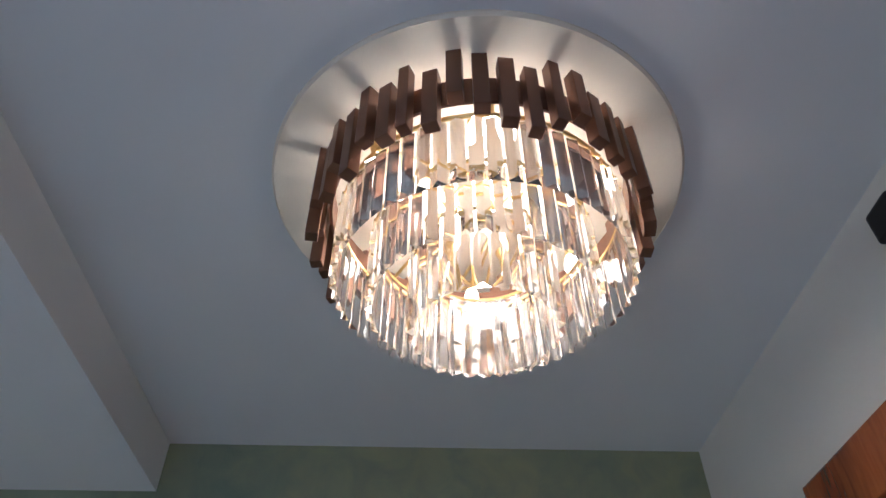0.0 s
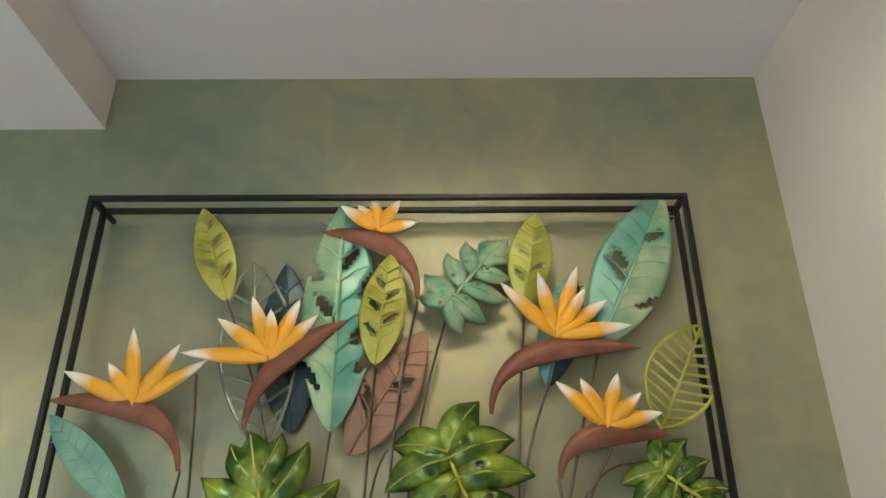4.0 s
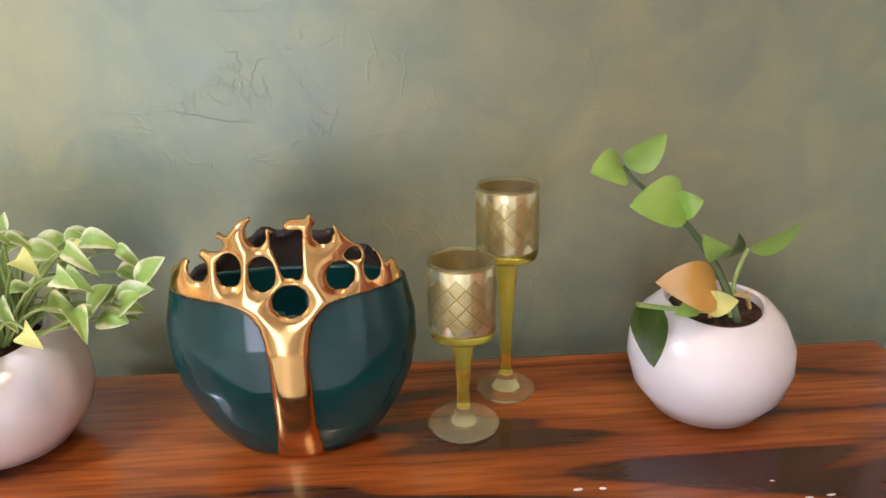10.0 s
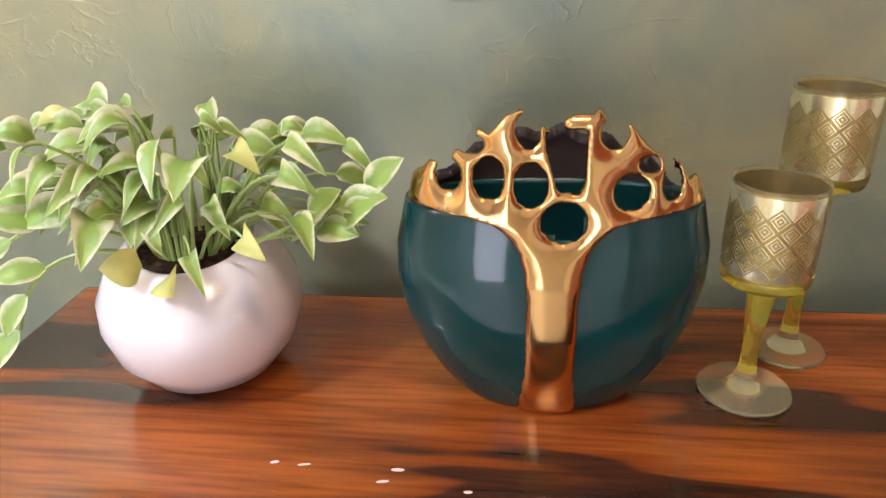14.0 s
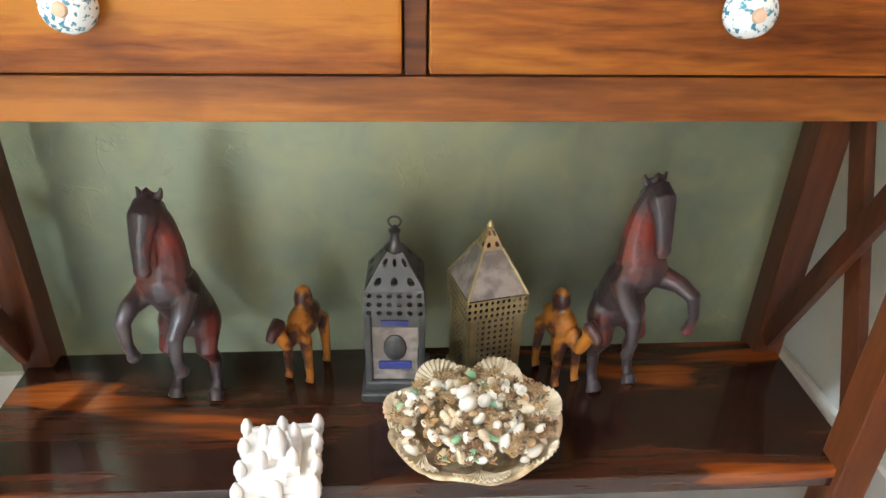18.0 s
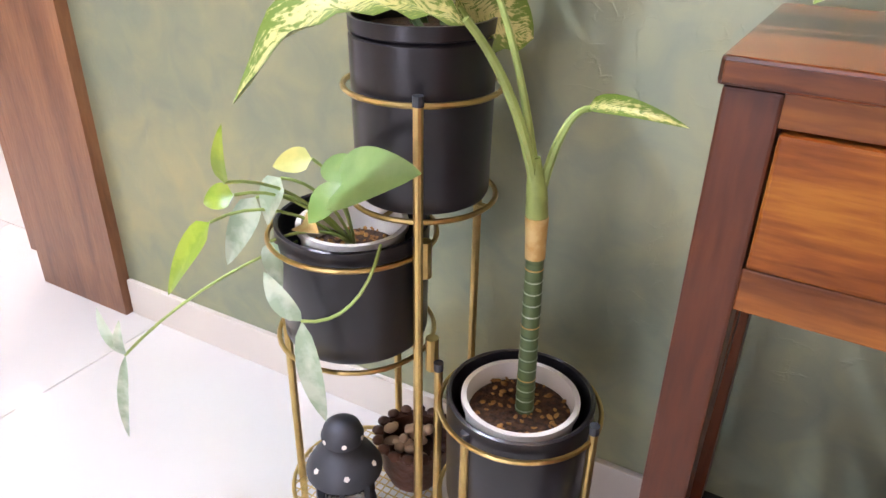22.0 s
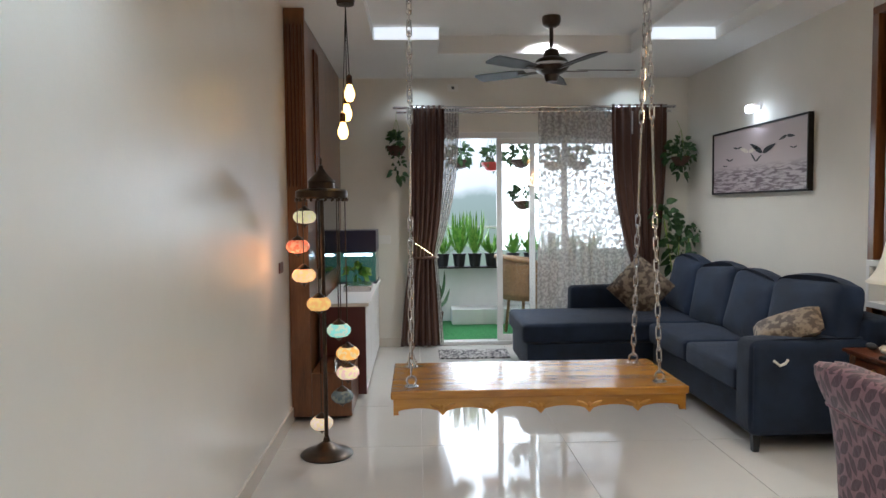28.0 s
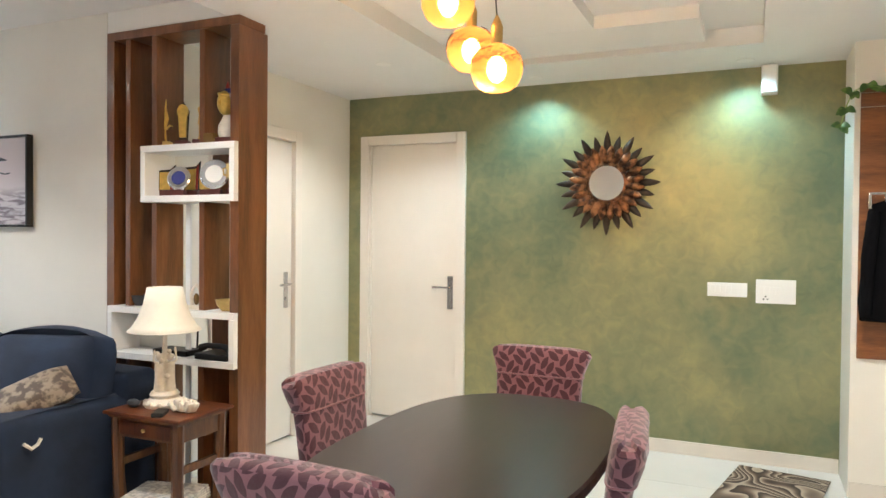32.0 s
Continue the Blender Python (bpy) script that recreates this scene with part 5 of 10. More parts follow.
GOLD = ((0, 0.0240), (0.03, 0.0200), (0.05, 0.0190), (0.100, 0.0190), (0.118, 0.0205), (0.132, 0.0245), (0.142, 0.031), (0.150, 0.042), (0.1545, 0.060), (0.157, 0.085), (0.160, 0.115), (0.25, 0.12))
EYES = ((0.006, 0.1535, 0.0145, 0.0118), (-0.017, 0.1765, 0.0103, 0.0127), (-0.045, 0.180, 0.0096, 0.0123), (-0.073, 0.1805, 0.0078, 0.0095), (0.050, 0.1715, 0.0110, 0.0103), (0.078, 0.176, 0.0060, 0.0120), (-0.019, 0.210, 0.0074, 0.0108), (0.037, 0.2075, 0.0082, 0.0086), (-0.057, 0.200, 0.0088, 0.0047), (0.062, 0.1875, 0.0070, 0.0044))


def vase_depth(x, z):
    return between(z, DEEP) * max(0.06, 1 - (abs(x) / between(z, HALF)) ** 2.5) ** 0.5


def eye_gap(x, z, holes):
    """How far a point lies outside the nearest pierced eye."""
    return min((math.hypot((x - a) / p, (z - c) / q) - 1) * min(p, q) for a, c, p, q in holes)


def gold_reach(x, z):
    """How far a point lies inside the gold tree: its trunk, crown and beak-like twig."""
    inside = min(between(z, GOLD) - abs(x), between(x, CROWN) - z)
    twig = 0.0052 - math.hypot(x - max(0.008, min(0.024, x)), z - 0.2135)
    return max(min(inside, eye_gap(x, z, EYES)), twig)


NU, NZ = 96, 40
bm = bmesh.new()
grid = []
for j in range(NZ + 1):
    z = 0.157 * j / NZ
    a, d = between(z, HALF), between(z, DEEP)
    row = []
    for i in range(NU):
        u = 2 * math.pi * i / NU
        c, sn = math.cos(u), math.sin(u)
        row.append(bm.verts.new((math.copysign(abs(c) ** 0.85, c) * a, math.copysign(abs(sn) ** 0.92, sn) * d, z)))
    grid.append(row)
for j in range(NZ):
    for i in range(NU):
        q = [grid[j][i], grid[j][(i + 1) % NU], grid[j + 1][(i + 1) % NU], grid[j + 1][i]]
        mid = sum((v.co for v in q), Vector()) / 4
        if mid.y > 0 or eye_gap(mid.x, mid.z, EYES[:1]) > 0.001:
            bm.faces.new(q).smooth = True
bm.faces.new(grid[0][::-1])
ob = plate("body", bm, M["teal"], va, "glossy teal body")
sol = ob.modifiers.new("wall", "SOLIDIFY")
sol.thickness, sol.offset = 0.004, -1
for side in (-1, 1):
    bm = bmesh.new()
    step = 0.0017
    nx, nz = 64, 134
    cols = {}
    for i in range(-nx, nx + 1):
        for j in range(nz + 1):
            x, z = i * step, j * step
            f = gold_reach(x, z) if side < 0 else min(0.196 - 4.2 * x * x + 0.003 * math.sin(x * 190) - z, z - 0.145, 0.101 - abs(x))
            if f > -0.0006:
                cols[i, j] = bm.verts.new((x, side * (vase_depth(x, z) + 0.0006 + 0.0062 * math.sqrt(1 - (1 - min(1.0, max(0.0, f) / 0.018)) ** 2)), z))
    for i in range(-nx, nx):
        for j in range(nz):
            q = [cols.get(k) for k in ((i, j), (i + 1, j), (i + 1, j + 1), (i, j + 1))]
            if all(q):
                bm.faces.new(q if side < 0 else q[::-1]).smooth = True
    for v in list(bm.verts):
        if not v.link_faces:
            bm.verts.remove(v)
    ob = plate("gold_tree" if side < 0 else "back_wall", bm, M["goldglaze"] if side < 0 else M["umber"], va, "raised gold tree with pierced branches" if side < 0 else "dark back wall")
    sol = ob.modifiers.new("wall", "SOLIDIFY")
    sol.thickness, sol.offset = 0.0075, -1
    if side < 0:
        fuse = ob.modifiers.new("fuse", "REMESH")
        fuse.mode, fuse.voxel_size, fuse.use_smooth_shade = "VOXEL", 0.0014, True
        soft = ob.modifiers.new("soft", "SMOOTH")
        soft.factor, soft.iterations = 0.5, 5
# ---- two gold goblets ----
def goblet(label, m, stem, bowl, r, foot):
    g = thing("candle_goblet", label, "goblet", "pair of goblets")
    g.matrix_world = m
    part("foot", lathe([(0, 0.0005), (foot * 0.97, 0.0005), (foot, 0.0022), (foot * 0.97, 0.0036), (foot * 0.5, 0.0050), (0.013, 0.008), (0.011, 0.012), (0.0085, 0.014), (0.0085, 0.020), (0, 0.020)], 48), M["paleamber"], g, "clear pale amber glass foot", smooth=True)
    part("stem", lathe([(0, 0.0205), (0.0072, 0.0205), (0.0062, 0.026), (0.0062, stem * 0.45), (0.0085, stem * 0.75), (0.0115, stem - 0.001), (0, stem - 0.001)], 24), M["amber"], g, "amber glass stem", smooth=True)
    cup = part("cup", lathe([(0, stem), (r * 0.72, stem), (r * 0.96, stem + 0.004), (r * 1.01, stem + 0.009), (r * 1.01, stem + 0.013), (r * 0.98, stem + 0.0135), (0, stem + 0.011)], 56), M["amber"], g, "amber glass cup base", smooth=True)
    part("gilt_wall", lathe([(r * 0.985, stem + 0.0137), (r, stem + 0.015), (r, stem + bowl - 0.004)], 64, cap=False), M["giltcup"], cup, "mirror-bright gilt cup wall", smooth=True)
    part("lining", lathe([(0, stem + 0.015), (r * 0.955, stem + 0.017), (r * 0.955, stem + bowl - 0.003)], 48, cap=False), M["lining"], cup, "gilt lining", smooth=True)
    part("rim", lathe([(r * 0.955, stem + bowl - 0.004), (r * 1.0, stem + bowl - 0.004), (r * 0.995, stem + bowl), (r * 0.96, stem + bowl), (r * 0.955, stem + bowl - 0.004)], 56, cap=False), M["paleamber"], cup, "clear glass rim", smooth=True)
    # nested diamonds etched through the gilding
    bm = bmesh.new()
    cols, rows, rr = 12, 6, r + 0.0006
    z0, z1 = stem + 0.016, stem + bowl - 0.010
    diamond = ((1, 0), (0, 1), (-1, 0), (0, -1))
    for c in range(cols):
        for q in range(1, rows):
            for ring in (0.98, 0.64, 0.30):
                o = (c + (0.5 if q % 2 else 0), q * 0.5)

                def at(k, w):
                    dx, dz = diamond[k % 4]
                    a = 2 * math.pi * (o[0] + dx * 0.5 * w) / cols
                    return bm.verts.new((rr * math.cos(a), rr * math.sin(a), z0 + (z1 - z0) * (o[1] + dz * 0.5 * w) / (rows / 2)))

                def halfway(k, w):
                    (ax, az), (bx, bz) = diamond[k % 4], diamond[(k + 1) % 4]
                    a = 2 * math.pi * (o[0] + (ax + bx) * 0.25 * w) / cols
                    return bm.verts.new((rr * math.cos(a), rr * math.sin(a), z0 + (z1 - z0) * (o[1] + (az + bz) * 0.25 * w) / (rows / 2)))

                for k in range(4):
                    thin = ring - 0.13
                    bm.faces.new((at(k, ring), halfway(k, ring), halfway(k, thin), at(k, thin)))
                    bm.faces.new((halfway(k, ring), at(k + 1, ring), at(k + 1, thin), halfway(k, thin)))
    for ob in g.children:
        ob.visible_shadow = False
    plate("gilt_pattern", bm, M["etched"], cup, "etched diamond pattern")
    return g


goblet("shorter amber goblet with a gilt diamond cup on the console", pose(0.182, -0.199, TZ), 0.095, 0.079, 0.0312, 0.0350)
goblet("taller amber goblet with a gilt diamond cup on the console", pose(0.234, -0.139, TZ), 0.148, 0.077, 0.0308, 0.0312)


# ---- two white pots with plants ----
def egg_pot(name, label, x, y, r):
    p = thing(name, label, "plant pot", at=(x, y, TZ))
    prof = [(0.0, 0.0), (r * 0.42, 0.0), (r * 0.66, 0.008), (r * 0.90, 0.032), (r * 0.995, 0.058), (r * 0.98, 0.080), (r * 0.86, 0.102), (r * 0.66, 0.118), (r * 0.60, 0.120), (r * 0.56, 0.118), (r * 0.60, 0.108), (0, 0.102)]
    bm = lathe(prof, 48)
    for v in bm.verts:
        if v.co.z > 0.06:
            v.co.z -= 0.20 * max(0.0, -v.co.y) * (v.co.z - 0.06) / 0.06
    part("pot", bm, M["ceramic"], p, "round white ceramic bowl with a tilted mouth", smooth=True)
    part("soil", moved(lathe([(0, 0.115), (r * 0.55, 0.110), (r * 0.55, 0.104), (0, 0.104)], 24), pose(0, 0, 0)), M["soil"], p)
    return p


def twig(pts, radius, material, parent, name="stem"):
    return part(name, tube(pts, radius, 6), material, parent, smooth=True)


rnd = random.Random(11)
pl = egg_pot("potted_pothos", "white round pot with a bushy variegated pothos", -0.249, -0.184, 0.080)
for k in range(88):
    a = rnd.uniform(0, 2 * math.pi)
    reach = rnd.uniform(0.020, 0.112)
    top = Vector((reach * math.cos(a) * 1.15, reach * math.sin(a) * 0.62 - 0.005, rnd.uniform(0.135, 0.218) - 0.25 * max(0, reach - 0.07)))
    root = Vector((0.028 * math.cos(a), 0.028 * math.sin(a), 0.112))
    twig(curve(root, root.lerp(top, 0.5) + Vector((0, 0, 0.035)), top, 6), [0.0017] * 4 + [0.0012] * 3, M["stalk"], pl)
    out = Vector((math.cos(a + rnd.uniform(-0.7, 0.7)), math.sin(a) * 0.8 - 0.25, rnd.uniform(-0.35, 0.35))).normalized()
    bm = bmesh.new()
    ln = rnd.uniform(0.022, 0.044)
    leaf(bm, top, top + out * ln, ln * rnd.uniform(0.20, 0.36), (rnd.uniform(-0.7, 0.7), -0.7, 0.8), 0.008, 0.35, 0.70, 8, 4, droop=rnd.uniform(0.0, 0.026))
    plate("leaf", bm, M["njoy"] if k % 19 else M["yellowleaf"], pl)
for a, b, c, m in (((-0.04, -0.03, 0.12), (-0.11, -0.04, 0.13), (-0.135, -0.04, 0.055), "njoy"), ((-0.04, -0.01, 0.12), (-0.12, -0.02, 0.16), (-0.155, -0.02, 0.10), "njoy"), ((0.05, -0.02, 0.12), (0.11, -0.03, 0.15), (0.145, -0.02, 0.165), "njoy"), ((0.04, -0.01, 0.12), (0.09, -0.02, 0.13), (0.13, -0.03, 0.145), "njoy")):
    pts = curve(a, b, c, 8)
    twig(pts, 0.0018, M["stalk"], pl)
    for s in (4, 6, 8):
        bm = bmesh.new()
        d = (pts[s] - pts[s - 1]).normalized()
        leaf(bm, pts[s], pts[s] + (d + Vector((0, -0.3, 0.4 - 0.3 * (s % 4)))).normalized() * 0.04, 0.011, (0, -0.7, 0.7), 0.004, 0.2, 0.8, 7, 4)
        plate("leaf", bm, M[m], pl)
for at, out in (((0.004, -0.052, 0.112), (0.012, -0.022, -0.004)), ((-0.016, -0.050, 0.118), (-0.020, -0.016, 0.006))):
    bm = bmesh.new()
    leaf(bm, at, Vector(at) + Vector(out) * 1.1, 0.014, (0, -1, 0.4), 0.004, 0.2, 0.7, 6, 4)
    plate("dry_leaf", bm, M["yellowleaf"], pl, "yellowed leaf")

pr = egg_pot("potted_vine", "white round pot with a sparse climbing pothos", 0.425, -0.197, 0.078)
o = Vector((0.425, -0.197, TZ))


def P(x, z, y=-0.23):
    return Vector((x, y, z)) - o


main = curve(P(0.432, 0.945), P(0.405, 1.02), P(0.352, 1.062), 8) + curve(P(0.352, 1.062), P(0.325, 1.08), P(0.316, 1.095), 6)[1:]
twig(main, [0.0042 - 0.0002 * k for k in range(len(main))], M["cane"], pr)
for base, tip, w, mt, nrm in (
    ((0.316, 1.092), (0.283, 1.094), 0.017, "pothos", (0, -0.8, 0.6)), ((0.318, 1.094), (0.345, 1.124), 0.014, "pothos", (0.3, -0.9, 0.3)),
    ((0.372, 1.062), (0.318, 1.064), 0.022, "pothos", (0, -0.9, 0.4)), ((0.366, 1.060), (0.382, 1.066), 0.013, "pothos", (0.3, -0.9, 0.2)),
    ((0.412, 1.010), (0.384, 1.036), 0.011, "pothos", (-0.4, -0.9, 0)), ((0.414, 1.008), (0.416, 1.036), 0.010, "zz", (0.4, -0.9, 0)),
    ((0.434, 1.014), (0.472, 1.044), 0.013, "pothos", (0.2, -0.9, -0.3)), ((0.336, 0.968), (0.352, 0.910), 0.023, "zz", (0.5, -0.8, 0.1)),
    ((0.410, 0.976), (0.346, 0.994), 0.023, "goldenleaf", (0, -0.8, 0.6)), ((0.398, 0.965), (0.424, 0.972), 0.012, "yellowleaf", (0, -0.9, 0.3)), ((0.390, 0.968), (0.366, 0.962), 0.010, "pothos", (0, -0.9, 0.3)),
):
    bm = bmesh.new()
    leaf(bm, P(*base), P(tip[0], tip[1], -0.243), w, nrm, 0.005, 0.2, 0.62, 8, 4)
    plate("leaf", bm, M[mt], pr)
twig(curve(P(0.425, 0.95), P(0.42, 0.99), P(0.434, 1.016), 6), 0.002, M["stalk"], pr)
twig(curve(P(0.428, 0.955), P(0.37, 0.96), P(0.336, 0.968), 6), 0.0026, M["stalk"], pr)
for k in range(9):
    a = rnd.uniform(0, 6.28)
    twig(curve((0.03 * math.cos(a), 0.02 * math.sin(a) - 0.01, 0.112), (0.02 * math.cos(a), -0.015, 0.14), (0.022, -0.02, 0.128), 5), 0.0018, M["dry"], pr, "root")
cr = [P(0.452, 0.958, -0.275), P(0.458, 0.950, -0.283), P(0.455, 0.944, -0.287), P(0.466, 0.938, -0.286), P(0.464, 0.930, -0.289)]


# ---- figures and lanterns on the low shelf ----
def horse(label, m, f, reach):
    """A rearing horse in one skin, facing -y; f: the side of the leg that stretches out."""
    bm = bmesh.new()
    blob(bm, (0, 0.036, 0.126), (0.033, 0.037, 0.034))
    tube([(0, 0.040, 0.118), (0, 0.026, 0.150), (0, 0.006, 0.182), (0, -0.010, 0.208)], [0.030, 0.032, 0.033, 0.028], 14, bm=bm)
    blob(bm, (0, -0.017, 0.198), (0.031, 0.026, 0.032), (20, 0, 0))
    tube([(0, -0.008, 0.210), (0, -0.002, 0.245), (0, -0.006, 0.276), (0, -0.020, 0.303)], [0.031, 0.026, 0.021, 0.0170], 12, bm=bm)
    tube([(0, -0.014, 0.306), (0, -0.032, 0.296), (0, -0.046, 0.272), (0, -0.054, 0.250), (0, -0.056, 0.240)], [0.015, 0.0165, 0.0120, 0.0095, 0.0085], 12, bm=bm)
    blob(bm, (0, -0.024, 0.287), (0.0130, 0.013, 0.014))
    blob(bm, (0, -0.056, 0.241), (0.0105, 0.009, 0.010))
    for s in (-1, 1):
        tube([(s * 0.010, -0.006, 0.310), (s * 0.014, -0.004, 0.322)], [0.0052, 0.0018], 7, bm=bm)
        blob(bm, (s * 0.0125, -0.036, 0.290), (0.004, 0.005, 0.004))
        blob(bm, (s * 0.020, 0.032, 0.112), (0.019, 0.026, 0.032), (-20, 0, 0))
        tube([(s * 0.021, 0.028, 0.104), (s * 0.024, 0.012, 0.082), (s * 0.025, 0.030, 0.054), (s * 0.026, 0.024, 0.022), (s * 0.026, 0.014, 0.010)], [0.018, 0.0135, 0.0088, 0.0068, 0.0075], 10, bm=bm)
        tube([(s * 0.026, 0.014, 0.013), (s * 0.026, 0.008, 0.0)], [0.0085, 0.0115], 10, bm=bm)
        far, low = (reach, 0.012) if s == f else (-0.010, -0.006)
        tube([(s * 0.023, -0.014, 0.186), (s * (0.030 + far * 0.4), -0.046, 0.170 + low), (s * (0.032 + far * 0.7), -0.066, 0.160 + low), (s * (0.032 + far), -0.066, 0.130 + low), (s * (0.032 + far), -0.060, 0.112 + low)], [0.0165, 0.0115, 0.0098, 0.0070, 0.0072], 10, bm=bm)
        blob(bm, (s * (0.032 + far), -0.058, 0.106 + low), (0.0088, 0.0095, 0.008))
    tube([(0, 0.068, 0.135), (0, 0.084, 0.118), (0, 0.088, 0.075), (0, 0.080, 0.035)], [0.007, 0.011, 0.012, 0.004], 9, bm=bm)
    tube([(0, 0.020, 0.220), (0, 0.017, 0.255), (0, 0.008, 0.292), (0, -0.014, 0.322)], [0.007, 0.010, 0.009, 0.005], 7, bm=bm)
    ob = fused("horse_figurine", bm, M["horse"], None, 0.0024)
    ob.modifiers["soft"].iterations = 2
    ob.matrix_world = m
    return tagged(ob, label, "figurine", "rearing horses")


horse("dark red leather-covered rearing horse figurine on the shelf", pose(-0.181, -0.184, SZ, 0, 0, -10) @ Matrix.Diagonal((1.05, 0.95, 1.0, 1.0)), -1, 0.0)
horse("dark red leather-covered rearing horse figurine beside a gilt lantern", pose(0.398, -0.198, SZ, 0, 0, 14) @ Matrix.Diagonal((1.10, 0.78, 1.04, 1.0)), 1, 0.024)


def camel(label, m):
    bm = bmesh.new()
    blob(bm, (0, 0.02, 0.092), (0.022, 0.045, 0.026))
    blob(bm, (0, 0.022, 0.125), (0.014, 0.018, 0.022))
    tube([(0, -0.02, 0.090), (0, -0.045, 0.085), (0, -0.058, 0.105), (0, -0.060, 0.122)], [0.017, 0.012, 0.010, 0.010], 8, bm=bm)
    tube([(0, -0.055, 0.126), (0, -0.078, 0.120), (0, -0.090, 0.113)], [0.012, 0.010, 0.007], 8, bm=bm)
    for s in (-1, 1):
        for y in (-0.012, 0.052):
            tube([(s * 0.014, y, 0.085), (s * 0.017, y, 0.045), (s * 0.018, y, 0.010), (s * 0.018, y - 0.006, 0.004)], [0.012, 0.008, 0.0065, 0.008], 8, bm=bm)
    ob = fused("camel_figurine", bm, M["camel"], None, 0.003)
    ob.matrix_world = m
    return tagged(ob, label, "figurine", "camels")


camel("small orange and dark leather camel figurine on the shelf", pose(-0.038, -0.140, SZ, 0, 0, -24) @ Matrix.Diagonal((0.92, 0.80, 0.98, 1.0)))
camel("small orange and dark leather camel figurine beside a horse", pose(0.326, -0.172, SZ, 0, 0, 20) @ Matrix.Diagonal((0.92, 0.80, 1.0, 1.0)))


def pierced(w, z0, z1, nx, nz, bm, w1=None, hole=0.62, m=None):
    """Four walls of a pierced sheet, square, from z0 to z1, tapering to w1."""
    w1 = w if w1 is None else w1
    for side in range(4):
        rot = Matrix.Rotation(side * math.pi / 2, 4, "Z")
        for i in range(nx):
            for j in range(nz):
                def at(u, v):
                    s = (j + v) / nz
                    half = w + (w1 - w) * s
                    return rot @ Vector((((i + u) / nx * 2 - 1) * half, -half, z0 + (z1 - z0) * s))

                e = (1 - hole) / 2
                outer = [(0, 0), (0.5, 0), (1, 0), (1, 0.5), (1, 1), (0.5, 1), (0, 1), (0, 0.5)]
                inner = [(0.5 + (0.5 - e) * c * 0.95, 0.5 + (0.5 - e) * s * 0.95) for c, s in [(math.cos(radians(225 + 45 * q)), math.sin(radians(225 + 45 * q))) for q in range(8)]]
                vo, vi = [bm.verts.new(at(*p)) for p in outer], [bm.verts.new(at(*p)) for p in inner]
                for q in range(8):
                    bm.faces.new((vo[q], vo[(q + 1) % 8], vi[(q + 1) % 8], vi[q]))
    return bm


def lantern_pewter(m):
    g = thing("candle_lantern", "tall pewter lantern with a pierced dome on the shelf", "lantern", "metal lanterns")
    g.matrix_world = m
    part("base", box(-0.042, 0.042, -0.042, 0.042, 0, 0.014, 0.003), M["pewter"], g)
    part("plinth", box(-0.036, 0.036, -0.036, 0.036, 0.014, 0.030, 0.003), M["pewter"], g)
    for x in (-0.032, 0.032):
        for y in (-0.032, 0.032):
            part("post", box(x - 0.004, x + 0.004, y - 0.004, y + 0.004, 0.030, 0.135, 0.001), M["pewter"], g)
    for k in range(4):
        r = Matrix.Rotation(k * math.pi / 2, 4, "Z")
        part("pane", moved(box(-0.027, 0.027, -0.0315, -0.0305, 0.032, 0.118), r), M["mica"], g)
        part("lattice", moved(box(-0.027, 0.027, -0.034, -0.0325, 0.118, 0.134), r), M["pewter"], g)
        part("blue_inset", moved(box(-0.016, 0.016, -0.0352, -0.0342, 0.121, 0.129), r), M["bluepane"], g)
    part("mask_motif", moved(blob(None, (0, -0.033, 0.085), (0.014, 0.004, 0.021)), Matrix()), M["pewter"], g)
    part("mask_band", box(-0.020, 0.020, -0.036, -0.032, 0.052, 0.064, 0.002), M["bluepane"], g)
    ob = plate("pierced_collar", pierced(0.036, 0.135, 0.172, 6, 3, bmesh.new(), 0.034, 0.6), M["pewter"], g, "", 0.0012)
    plate("pierced_dome", pierced(0.034, 0.172, 0.212, 3, 2, bmesh.new(), 0.010, 0.5), M["pewter"], g, "", 0.0012)
    part("finial", lathe([(0.011, 0.210), (0.013, 0.214), (0.006, 0.222), (0.005, 0.232), (0.007, 0.238), (0.0, 0.246)], 16), M["pewter"], g, smooth=True)
    part("ring", tube([(0.007 * math.cos(a), 0, 0.250 + 0.007 * math.sin(a)) for a in [2 * math.pi * k / 14 for k in range(14)]], 0.0015, 6, closed=True), M["pewter"], g)
    return g


lantern_pewter(pose(0.094, -0.158, SZ, 0, 0, -4) @ Matrix.Diagonal((1.10, 1.10, 1.02, 1.0)))


